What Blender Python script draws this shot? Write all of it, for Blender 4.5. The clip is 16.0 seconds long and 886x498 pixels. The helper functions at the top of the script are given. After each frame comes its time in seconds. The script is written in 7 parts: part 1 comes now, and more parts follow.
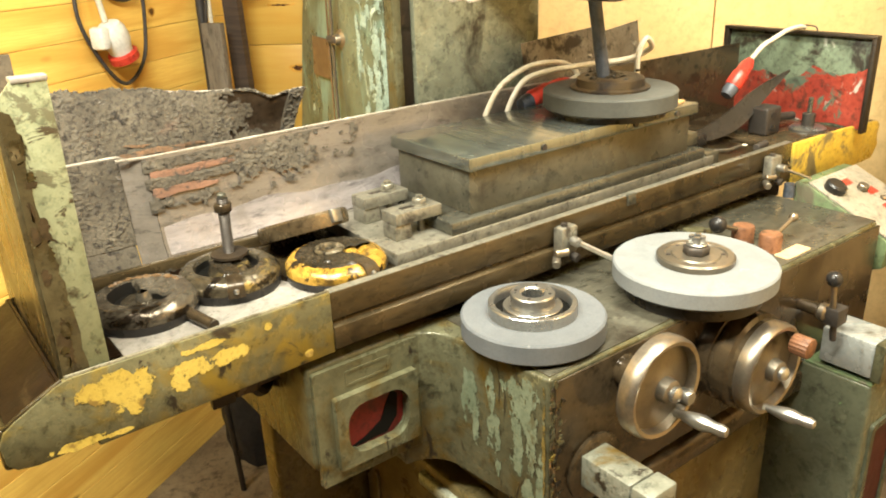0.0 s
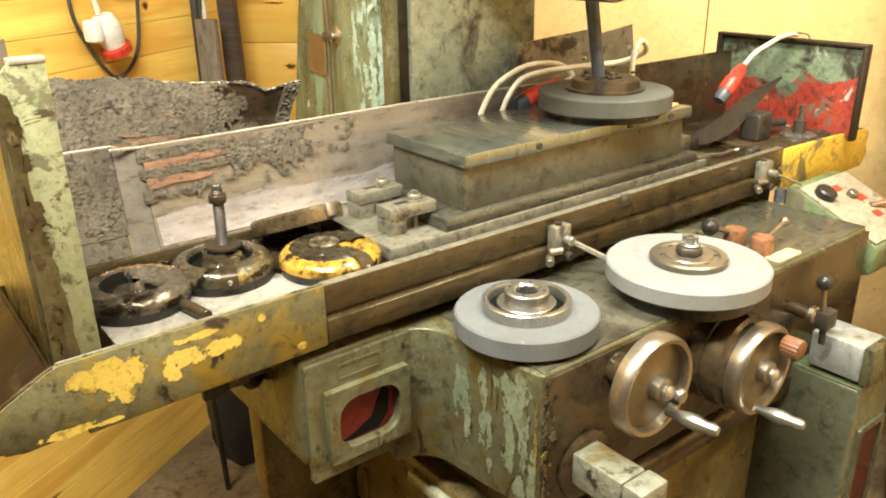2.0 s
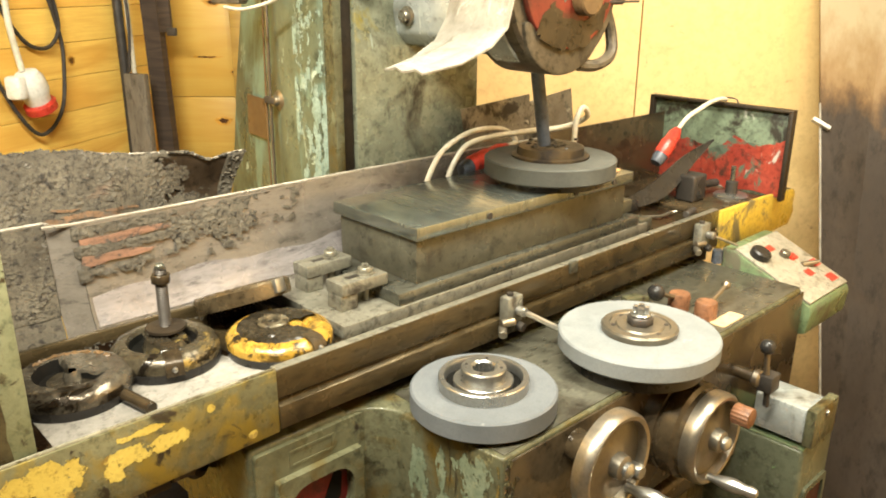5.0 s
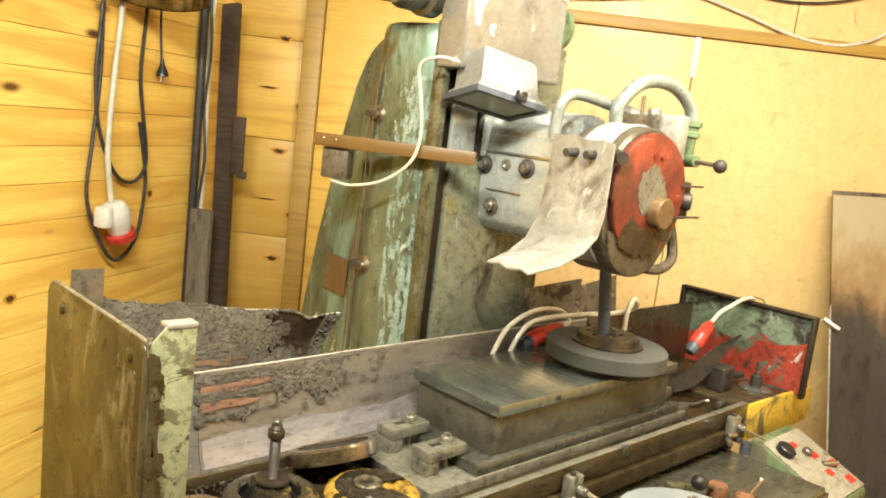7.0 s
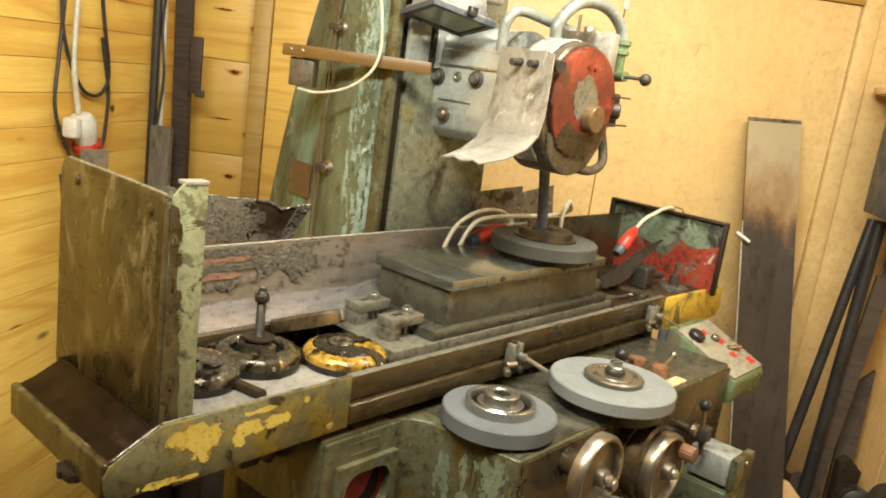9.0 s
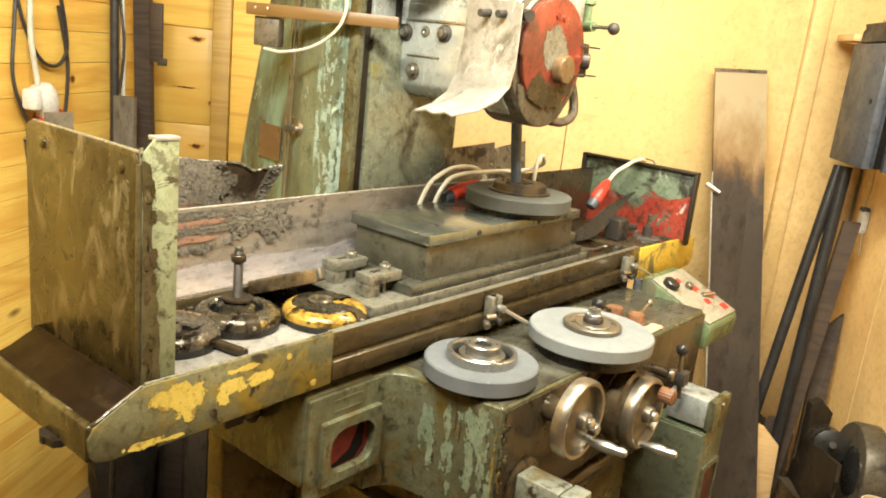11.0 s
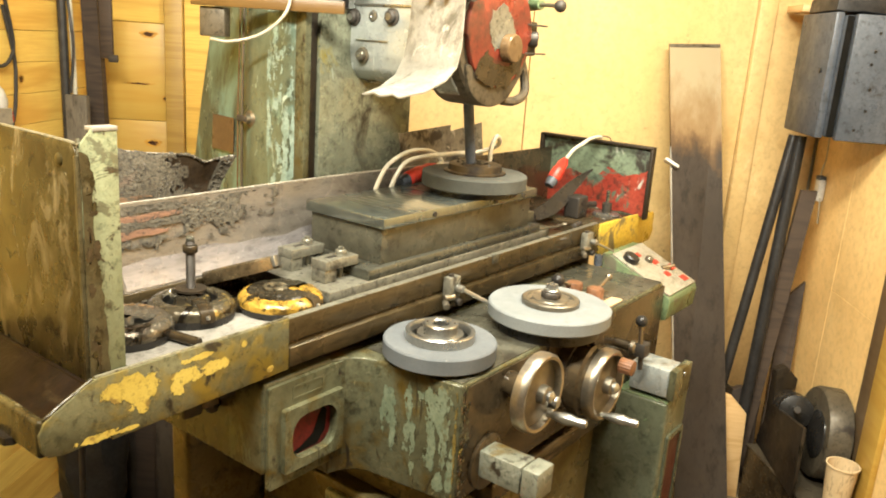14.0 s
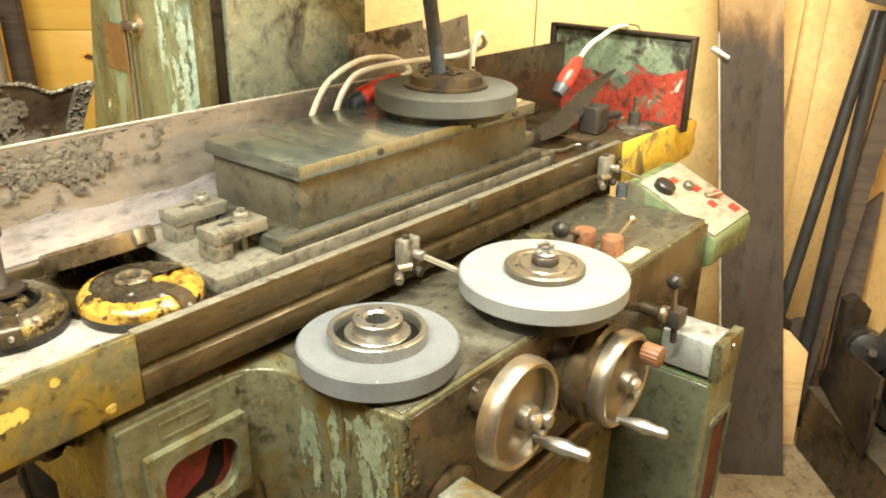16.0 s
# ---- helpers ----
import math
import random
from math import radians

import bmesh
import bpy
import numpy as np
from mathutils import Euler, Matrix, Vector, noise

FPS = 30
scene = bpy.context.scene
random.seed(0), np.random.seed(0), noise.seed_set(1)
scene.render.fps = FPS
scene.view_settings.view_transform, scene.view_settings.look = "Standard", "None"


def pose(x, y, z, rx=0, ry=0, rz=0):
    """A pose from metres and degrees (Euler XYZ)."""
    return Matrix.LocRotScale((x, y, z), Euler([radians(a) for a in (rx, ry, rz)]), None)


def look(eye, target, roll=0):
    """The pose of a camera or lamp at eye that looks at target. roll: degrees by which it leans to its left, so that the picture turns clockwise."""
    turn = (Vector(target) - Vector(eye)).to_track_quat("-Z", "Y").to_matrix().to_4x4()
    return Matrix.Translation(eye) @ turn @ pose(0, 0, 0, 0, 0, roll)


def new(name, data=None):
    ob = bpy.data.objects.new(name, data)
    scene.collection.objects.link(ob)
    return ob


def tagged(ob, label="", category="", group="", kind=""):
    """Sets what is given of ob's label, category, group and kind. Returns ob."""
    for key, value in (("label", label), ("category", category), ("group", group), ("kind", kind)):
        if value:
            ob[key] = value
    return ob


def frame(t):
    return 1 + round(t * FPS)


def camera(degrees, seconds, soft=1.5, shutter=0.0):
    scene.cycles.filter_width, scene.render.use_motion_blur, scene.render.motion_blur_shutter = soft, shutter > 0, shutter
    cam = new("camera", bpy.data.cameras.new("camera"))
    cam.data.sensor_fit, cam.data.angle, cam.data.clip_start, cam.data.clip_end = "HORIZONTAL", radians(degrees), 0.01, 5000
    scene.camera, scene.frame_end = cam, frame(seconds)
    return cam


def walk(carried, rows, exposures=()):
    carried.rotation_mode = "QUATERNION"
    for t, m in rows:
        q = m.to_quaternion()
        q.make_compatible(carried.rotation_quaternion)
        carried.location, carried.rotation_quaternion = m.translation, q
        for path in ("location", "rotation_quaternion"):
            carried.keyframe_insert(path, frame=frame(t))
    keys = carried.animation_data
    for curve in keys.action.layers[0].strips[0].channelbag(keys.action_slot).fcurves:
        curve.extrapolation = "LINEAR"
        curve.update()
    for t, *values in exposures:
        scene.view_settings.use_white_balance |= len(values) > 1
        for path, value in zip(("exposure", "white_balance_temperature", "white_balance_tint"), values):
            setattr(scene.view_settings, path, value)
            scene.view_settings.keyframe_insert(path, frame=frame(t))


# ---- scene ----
cam = camera(58.7, 16.0, soft=1.9)

PATH = [
    (0, (-0.768, -0.961, 1.531), (0.335, 0.53, 0.782), -2.3),
    (0.5, (-0.784, -0.958, 1.521), (0.345, 0.518, 0.782), -0.3),
    (1, (-0.793, -0.943, 1.516), (0.306, 0.553, 0.773), -0.1),
    (1.5, (-0.793, -0.937, 1.52), (0.313, 0.545, 0.757), -0.1),
    (2, (-0.781, -0.957, 1.516), (0.353, 0.518, 0.78), -0.9),
    (2.5, (-0.742, -0.961, 1.529), (0.481, 0.437, 0.788), -0.0),
    (3, (-0.715, -0.971, 1.547), (0.591, 0.369, 0.84), -0.1),
    (3.2, (-0.707, -0.977, 1.549), (0.686, 0.291, 0.876), 0.9),
    (5.3, (-0.806, -0.884, 1.56), (0.434, 0.544, 0.91), 0.4),
    (5.5, (-0.819, -0.874, 1.558), (0.372, 0.586, 0.887), 1.0),
    (6, (-0.856, -0.818, 1.606), (0.391, 0.624, 0.999), 1.0),
    (6.5, (-0.903, -0.743, 1.649), (0.501, 0.623, 1.244), 2.3),
    (7, (-1.01, -0.85, 1.662), (0.37, 0.562, 1.346), 6.8),
    (7.5, (-1.114, -0.994, 1.651), (0.222, 0.452, 1.299), 5.3),
    (8, (-1.18, -0.996, 1.657), (0.254, 0.365, 1.352), 7.5),
    (8.5, (-1.192, -0.98, 1.651), (0.241, 0.389, 1.383), 5.8),
    (9, (-1.183, -0.978, 1.591), (0.3, 0.292, 1.16), 7.9),
    (9.5, (-1.181, -0.972, 1.573), (0.303, 0.255, 1.034), 7.3),
    (10, (-1.183, -0.972, 1.567), (0.304, 0.252, 1.026), 6.0),
    (10.2, (-1.182, -0.982, 1.565), (0.313, 0.24, 1.043), 5.9),
    (12.5, (-1.212, -0.969, 1.556), (0.341, 0.194, 1.068), 5.8),
    (13, (-1.205, -0.971, 1.559), (0.365, 0.168, 1.071), 5.8),
    (13.5, (-1.2, -0.979, 1.553), (0.373, 0.154, 1.061), 5.4),
    (14, (-1.172, -1.018, 1.548), (0.384, 0.128, 1.033), 4.0),
    (14.5, (-1.128, -1.078, 1.533), (0.375, 0.107, 0.951), 4.4),
    (15, (-1.084, -1.081, 1.527), (0.287, 0.207, 0.85), 0.5),
    (15.5, (-0.909, -0.95, 1.508), (0.501, 0.241, 0.737), 0.6),
    (16, (-0.693, -0.841, 1.514), (0.731, 0.332, 0.743), 1.0),
]
EXPOSURE = [(0, 0.26), (1, 0.24), (2, 0.28), (2.5, 0.31), (3.2, 0.24), (5.3, 0.18), (5.5, 0.18), (6, 0.24), (6.5, 0.04), (7, -0.2), (7.5, -0.38), (8, -0.5), (8.5, -0.54), (9, -0.5),
            (9.5, -0.26), (10, -0.06), (12.5, 0.14), (13.5, 0.14), (14, 0.16), (14.5, 0.2), (15, 0.36), (15.5, 0.5), (16, 0.46)]
walk(cam, [(t, look(eye, target, roll)) for t, eye, target, roll in PATH], EXPOSURE)

# ---- light and exposure ----
world = bpy.data.worlds.new("workshop")
scene.world = world
world.use_nodes = True
world.node_tree.nodes["Background"].inputs[0].default_value = (1.0, 0.85, 0.6, 1)
world.node_tree.nodes["Background"].inputs[1].default_value = 0.05


def lamp_area(name, place, target, sx, sy, watts, colour):
    data = bpy.data.lights.new(name, "AREA")
    data.shape, data.size, data.size_y, data.energy, data.color = "RECTANGLE", sx, sy, watts, colour
    ob = new(name, data)
    ob.matrix_world = look(place, target)
    return ob


WARM = (1.0, 0.955, 0.79)
lamp_area("ceiling_light", (-0.92, -0.40, 2.42), (-0.30, 0.25, 0.90), 1.2, 0.16, 120, WARM)
# Unseen second lamp, added and aimed to brighten the head and right wall.
lamp_area("ceiling_light", (0.36, -0.62, 2.40), (1.40, -0.45, 1.00), 1.2, 0.16, 77, WARM)

# ---- materials ----


def ramp(nt, fac, stops):
    r = nt.nodes.new("ShaderNodeValToRGB")
    while len(r.color_ramp.elements) < len(stops):
        r.color_ramp.elements.new(0.5)
    for e, (p, col) in zip(r.color_ramp.elements, stops):
        e.position, e.color = p, (*col, 1)
    nt.links.new(fac, r.inputs[0])
    return r.outputs[0]


def noise_tex(nt, scale, detail=4.0, rough=0.6, stretch=(1, 1, 1), turn=0.0, distortion=0.0):
    tc = nt.nodes.new("ShaderNodeTexCoord")
    mp = nt.nodes.new("ShaderNodeMapping")
    mp.inputs["Scale"].default_value = stretch
    mp.inputs["Rotation"].default_value = (0, 0, turn)
    n = nt.nodes.new("ShaderNodeTexNoise")
    n.inputs["Scale"].default_value, n.inputs["Detail"].default_value, n.inputs["Roughness"].default_value = scale, detail, rough
    n.inputs["Distortion"].default_value = distortion
    nt.links.new(tc.outputs["Object"], mp.inputs[0])
    nt.links.new(mp.outputs[0], n.inputs["Vector"])
    return n.outputs["Fac"]


def mixed(nt, fac, a, b):
    m = nt.nodes.new("ShaderNodeMix")
    m.data_type = "RGBA"
    nt.links.new(fac, m.inputs[0])
    for sock, v in ((m.inputs[6], a), (m.inputs[7], b)):
        if isinstance(v, tuple):
            sock.default_value = (*v, 1)
        else:
            nt.links.new(v, sock)
    return m.outputs[2]


def g(v):
    return (v, v, v)


def surface(name, lo, hi, rough=0.6, metal=0.0, scale=6.0, fine=90.0, bump=0.15, layers=(), stretch=(1, 1, 1), depth=0.004, rough_var=0.15, spec=0.3, grime=None):
    """Base colour that wanders from lo to hi, with fine grain; layers: (colour, threshold, scale, softness, roughness) of paint, rust or dirt patches."""
    m = bpy.data.materials.new(name)
    m.use_nodes = True
    nt = m.node_tree
    b = nt.nodes["Principled BSDF"]
    big = noise_tex(nt, scale, 5, 0.62, stretch)
    col = ramp(nt, big, [(0.32, lo), (0.68, hi)])
    fn = noise_tex(nt, fine, 3, 0.7, stretch)
    dark = tuple(c * 0.72 for c in lo)
    col = mixed(nt, ramp(nt, fn, [(0.3, g(0.5)), (0.55, g(0.0))]), col, dark)
    if (0.7 if layers else 0.0) if grime is None else grime:
        spots = noise_tex(nt, scale * 7.5, 7, 0.76, stretch)
        col = mixed(nt, ramp(nt, spots, [(0.52, g(0.0)), (0.65, g(0.8 if grime is None else grime))]), col, tuple(c * 0.35 for c in lo))
    rg = ramp(nt, noise_tex(nt, scale * 2.3, 4, 0.6), [(0.3, g(max(rough - rough_var, 0.05))), (0.7, g(min(rough + rough_var, 1.0)))])
    height = fn
    for i, (lc, thr, sc, soft, lr, *st) in enumerate(layers):
        mask = ramp(nt, noise_tex(nt, sc, 6, 0.68, st[0] if st else (1, 1, 1), distortion=0.4 + 0.3 * i), [(thr, g(0.0)), (thr + soft, g(1.0))])
        shade = mixed(nt, noise_tex(nt, sc * 4, 3), tuple(c * 0.75 for c in lc), lc)
        col = mixed(nt, mask, col, shade)
        rg = mixed(nt, mask, rg, g(lr))
        add = nt.nodes.new("ShaderNodeMath")
        add.operation = "MULTIPLY_ADD"
        add.inputs[1].default_value = 0.5
        nt.links.new(mask, add.inputs[0])
        nt.links.new(height, add.inputs[2])
        height = add.outputs[0]
    nt.links.new(col, b.inputs["Base Color"])
    nt.links.new(rg, b.inputs["Roughness"])
    b.inputs["Metallic"].default_value = metal
    b.inputs["Specular IOR Level"].default_value = spec
    if bump:
        bp = nt.nodes.new("ShaderNodeBump")
        bp.inputs["Strength"].default_value, bp.inputs["Distance"].default_value = bump, depth
        nt.links.new(height, bp.inputs["Height"])
        nt.links.new(bp.outputs[0], b.inputs["Normal"])
    return m


def wood(name, lo, hi, axis_turn, rough=0.45, ring=9.0, dirt=None, per_piece=0.25, knots=True):
    """Boards: long wavy grain along the local x axis after axis_turn, tone by piece, and knots."""
    m = bpy.data.materials.new(name)
    m.use_nodes = True
    nt = m.node_tree
    b = nt.nodes["Principled BSDF"]
    info = nt.nodes.new("ShaderNodeObjectInfo")
    tc = nt.nodes.new("ShaderNodeTexCoord")
    rot = nt.nodes.new("ShaderNodeMapping")
    rot.vector_type = "TEXTURE"
    rot.inputs["Rotation"].default_value = (0, 0, axis_turn)
    nt.links.new(tc.outputs["Object"], rot.inputs[0])
    shift = nt.nodes.new("ShaderNodeVectorMath")
    shift.operation = "MULTIPLY_ADD"
    nt.links.new(info.outputs["Random"], shift.inputs[0])
    shift.inputs[1].default_value = (13.0, 5.0, 7.0)
    nt.links.new(rot.outputs[0], shift.inputs[2])
    sc = nt.nodes.new("ShaderNodeMapping")
    sc.inputs["Scale"].default_value = (0.5, 1.0, 6.0)
    nt.links.new(shift.outputs[0], sc.inputs[0])
    n = nt.nodes.new("ShaderNodeTexNoise")
    n.inputs["Scale"].default_value, n.inputs["Detail"].default_value, n.inputs["Distortion"].default_value = 1.4, 3, 0.5
    nt.links.new(sc.outputs[0], n.inputs["Vector"])
    mul = nt.nodes.new("ShaderNodeMath")
    mul.operation = "MULTIPLY"
    mul.inputs[1].default_value = ring
    nt.links.new(n.outputs["Fac"], mul.inputs[0])
    fr = nt.nodes.new("ShaderNodeMath")
    fr.operation = "PINGPONG"
    fr.inputs[1].default_value = 0.5
    nt.links.new(mul.outputs[0], fr.inputs[0])
    tone = ramp(nt, info.outputs["Random"], [(0.0, tuple(c * (1 - per_piece) for c in hi)), (1.0, hi)])
    col = mixed(nt, ramp(nt, fr.outputs[0], [(0.02, g(0.75)), (0.3, g(0.0))]), tone, lo)
    fine = noise_tex(nt, 60, 3, 0.7, (0.15, 0.15, 4), axis_turn)
    col = mixed(nt, ramp(nt, fine, [(0.42, g(0.35)), (0.6, g(0.0))]), col, lo)
    stain = noise_tex(nt, 2.2, 5, 0.65)
    col = mixed(nt, ramp(nt, stain, [(0.5, g(0.0)), (0.75, g(0.4))]), col, tuple(c * 0.8 for c in lo))
    if knots:
        v = nt.nodes.new("ShaderNodeTexVoronoi")
        v.inputs["Scale"].default_value = 1.0
        ks = nt.nodes.new("ShaderNodeMapping")
        ks.inputs["Scale"].default_value = (3.1, 0.2, 8.0)
        nt.links.new(shift.outputs[0], ks.inputs[0])
        nt.links.new(ks.outputs[0], v.inputs["Vector"])
        col = mixed(nt, ramp(nt, v.outputs["Distance"], [(0.05, g(0.95)), (0.13, g(0.0))]), col, (0.07, 0.022, 0.008))
    if dirt:
        dc, thr, dsc = dirt
        col = mixed(nt, ramp(nt, noise_tex(nt, dsc, 6, 0.7), [(thr, g(0.0)), (thr + 0.12, g(0.8))]), col, dc)
    nt.links.new(col, b.inputs["Base Color"])
    b.inputs["Roughness"].default_value = rough
    bp = nt.nodes.new("ShaderNodeBump")
    bp.inputs["Strength"].default_value, bp.inputs["Distance"].default_value = 0.2, 0.002
    nt.links.new(fine, bp.inputs["Height"])
    nt.links.new(bp.outputs[0], b.inputs["Normal"])
    return m


def plain(name, col, rough=0.5, metal=0.0, emit=0.0):
    m = bpy.data.materials.new(name)
    m.use_nodes = True
    b = m.node_tree.nodes["Principled BSDF"]
    b.inputs["Base Color"].default_value = (*col, 1)
    b.inputs["Roughness"].default_value, b.inputs["Metallic"].default_value = rough, metal
    if emit:
        b.inputs["Emission Color"].default_value, b.inputs["Emission Strength"].default_value = (*col, 1), emit
    return m


TURN = radians(32)
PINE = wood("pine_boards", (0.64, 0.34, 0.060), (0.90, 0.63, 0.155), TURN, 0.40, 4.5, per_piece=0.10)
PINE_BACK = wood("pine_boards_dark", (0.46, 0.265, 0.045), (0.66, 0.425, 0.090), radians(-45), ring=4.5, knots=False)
PLY = surface("plywood", (0.54, 0.36, 0.152), (0.66, 0.475, 0.218), 0.45, 0, 1.8, 40, 0.05, grime=0.12, spec=0.5, layers= [((0.50, 0.30, 0.095), 0.57, 3.0, 0.2, 0.5), ((0.58, 0.385, 0.14), 0.52, 1.1, 0.25, 0.46, (1, 1, 0.25)), ((0.20, 0.12, 0.045), 0.65, 14, 0.10, 0.55), ((0.87, 0.68, 0.36), 0.62, 4, 0.15, 0.42)])
# Lighter copy of the plywood: the side wall's brighter light is in its colour.
PLY_LIT = surface("lit_plywood", (0.694, 0.450, 0.178), (0.851, 0.599, 0.265), 0.45, 0, 1.8, 40, 0.05, grime=0.12, spec=0.5, layers=[((0.55, 0.33, 0.11), 0.58, 3.0, 0.2, 0.5), ((0.24, 0.14, 0.05), 0.66, 12, 0.10, 0.55)])
KNOT_AMBER = surface("amber_knot_ring", (0.40, 0.19, 0.028), (0.58, 0.31, 0.055), 0.45, 0, 20, 120, 0.05)
KNOT_BROWN = surface("dark_knot", (0.055, 0.020, 0.007), (0.15, 0.062, 0.018), 0.5, 0, 60, 200, 0.1)
BATTEN = wood("batten_wood", (0.27, 0.155, 0.028), (0.42, 0.265, 0.055), radians(-45), 0.5, knots=False)
CONCRETE = surface("floor_concrete", (0.115, 0.081, 0.045), (0.222, 0.167, 0.099), 0.7, 0, 3.0, 60, 0.3, [((0.065, 0.047, 0.032), 0.58, 4.0, 0.15, 0.55), ((0.38, 0.31, 0.22), 0.66, 18, 0.08, 0.75)])
CEIL = surface("dark_unseen_ceiling", (0.12, 0.085, 0.042), (0.17, 0.125, 0.065), 0.7, 0, 2, 40, 0.05)
GREY_GREEN = surface("worn_grey_green_paint", (0.062, 0.059, 0.031), (0.130, 0.128, 0.075), 0.27, 0.1, 5, 70, 0.14,
                     [((0.17, 0.20, 0.13), 0.60, 11, 0.08, 0.36, (1, 1, 0.35)), ((0.085, 0.056, 0.012), 0.53, 8, 0.12, 0.3), ((0.022, 0.016, 0.010), 0.585, 24, 0.06, 0.36, (1, 1, 0.35)), ((0.26, 0.275, 0.19), 0.68, 22, 0.05, 0.4, (1, 1, 0.4))])
COLUMN_PAINT = surface("column_paint", (0.095, 0.108, 0.064), (0.17, 0.198, 0.138), 0.33, 0.4, 4, 60, 0.04,
                       [((0.12, 0.088, 0.026), 0.56, 5, 0.14, 0.34), ((0.21, 0.335, 0.28), 0.495, 8, 0.12, 0.35, (1, 1, 0.3)), ((0.46, 0.57, 0.48), 0.60, 26, 0.08, 0.36, (1, 1, 0.45)), ((0.042, 0.036, 0.02), 0.635, 24, 0.06, 0.36, (1, 1, 0.3))], (1, 1, 0.5))
OILY_BROWN = surface("oily_brown_paint", (0.034, 0.024, 0.013), (0.078, 0.056, 0.031), 0.22, 0.25, 5, 60, 0.08, [((0.014, 0.010, 0.006), 0.54, 8, 0.15, 0.22), ((0.10, 0.078, 0.046), 0.67, 14, 0.06, 0.3)])
TRAY_PAINT = surface("tray_paint", (0.072, 0.065, 0.031), (0.152, 0.144, 0.081), 0.28, 0.15, 6, 70, 0.15,
                     [((0.20, 0.138, 0.022), 0.48, 7, 0.12, 0.31), ((0.028, 0.021, 0.013), 0.59, 20, 0.06, 0.38), ((0.27, 0.26, 0.195), 0.66, 15, 0.06, 0.34)])
YELLOW_PAINT = surface("bare_yellow_primer", (0.420, 0.305, 0.056), (0.550, 0.428, 0.104), 0.42, 0, 12, 90, 0.12, [((0.23, 0.15, 0.038), 0.57, 26, 0.06, 0.42)])
YELLOW_SKIRT = surface("yellow_skirt_paint", (0.36, 0.235, 0.025), (0.52, 0.36, 0.05), 0.40, 0, 10, 90, 0.15, [((0.13, 0.098, 0.04), 0.56, 9, 0.08, 0.42), ((0.05, 0.036, 0.018), 0.64, 16, 0.05, 0.45)])
PALE_GREEN = surface("pale_green_paint", (0.162, 0.173, 0.098), (0.221, 0.232, 0.140), 0.36, 0, 8, 80, 0.2,
                     [((0.095, 0.090, 0.050), 0.575, 9, 0.03, 0.38), ((0.045, 0.033, 0.017), 0.60, 30, 0.04, 0.4)])
PLATE_PAINT = surface("end_plate_paint", (0.031, 0.022, 0.007), (0.095, 0.075, 0.030), 0.27, 0.1, 4, 60, 0.12,
                      [((0.022, 0.015, 0.006), 0.49, 6, 0.16, 0.24, (1, 1, 0.6)), ((0.014, 0.010, 0.006), 0.57, 46, 0.05, 0.28), ((0.19, 0.15, 0.080), 0.545, 17, 0.14, 0.33, (1, 1, 0.45)), ((0.26, 0.235, 0.16), 0.70, 40, 0.03, 0.35)], (1, 1, 0.6))
OILY_BLACK = surface("oily_black_steel", (0.012, 0.008, 0.005), (0.030, 0.021, 0.012), 0.55, 0.1, 6, 60, 0.25, [((0.055, 0.036, 0.016), 0.58, 7, 0.1, 0.5), ((0.006, 0.005, 0.003), 0.58, 16, 0.08, 0.3)])
STEEL = surface("ground_steel", (0.100, 0.098, 0.076), (0.176, 0.177, 0.144), 0.30, 0.7, 5, 120, 0.05, [((0.042, 0.034, 0.024), 0.56, 9, 0.15, 0.4)], (1, 3, 3))
TABLE_STEEL = surface("table_steel", (0.044, 0.031, 0.014), (0.105, 0.077, 0.039), 0.25, 0.45, 5, 100, 0.06, [((0.012, 0.009, 0.006), 0.53, 7, 0.15, 0.28)], (0.4, 2, 2))
CHUCK_SIDE = surface("chuck_body_iron", (0.075, 0.070, 0.050), (0.135, 0.128, 0.093), 0.34, 0.45, 6, 90, 0.10, [((0.044, 0.036, 0.027), 0.55, 9, 0.12, 0.34), ((0.028, 0.020, 0.013), 0.66, 40, 0.04, 0.4)])
CHUCK_TOP = surface("chuck_top_steel", (0.171, 0.183, 0.155), (0.285, 0.306, 0.270), 0.21, 0.85, 3, 150, 0.04, [((0.10, 0.085, 0.064), 0.61, 5, 0.2, 0.32)], (8, 0.6, 1))
DUST = surface("caked_grinding_dust", (0.051, 0.043, 0.031), (0.111, 0.096, 0.070), 0.85, 0, 14, 160, 0.6, [((0.026, 0.022, 0.018), 0.53, 90, 0.12, 0.85), ((0.17, 0.095, 0.062), 0.64, 5, 0.14, 0.75, (0.4, 1, 1.8)), ((0.20, 0.186, 0.168), 0.62, 70, 0.12, 0.8)], depth=0.003)
TROUGH = surface("dusty_trough_sheet", (0.133, 0.116, 0.094), (0.202, 0.178, 0.150), 0.27, 0.35, 4, 60, 0.06, [((0.105, 0.092, 0.077), 0.55, 6, 0.12, 0.4), ((0.22, 0.125, 0.092), 0.65, 6, 0.10, 0.36, (0.4, 1, 1.6))], (0.6, 1, 2))
ABRASIVE = surface("grey_abrasive", (0.088, 0.095, 0.099), (0.118, 0.126, 0.131), 0.75, 0, 10, 400, 0.3, [((0.16, 0.168, 0.17), 0.68, 60, 0.05, 0.75)], depth=0.001, grime=0.12)
ABRASIVE_LIGHT = surface("light_grey_abrasive", (0.150, 0.160, 0.158), (0.190, 0.201, 0.198), 0.7, 0, 9, 400, 0.25, [((0.14, 0.152, 0.150), 0.55, 16, 0.2, 0.7), ((0.27, 0.28, 0.265), 0.66, 50, 0.06, 0.7)], depth=0.001, grime=0.12)
ABRASIVE_DARK = surface("dark_abrasive", (0.044, 0.044, 0.037), (0.070, 0.071, 0.060), 0.85, 0, 10, 300, 0.25, depth=0.001)
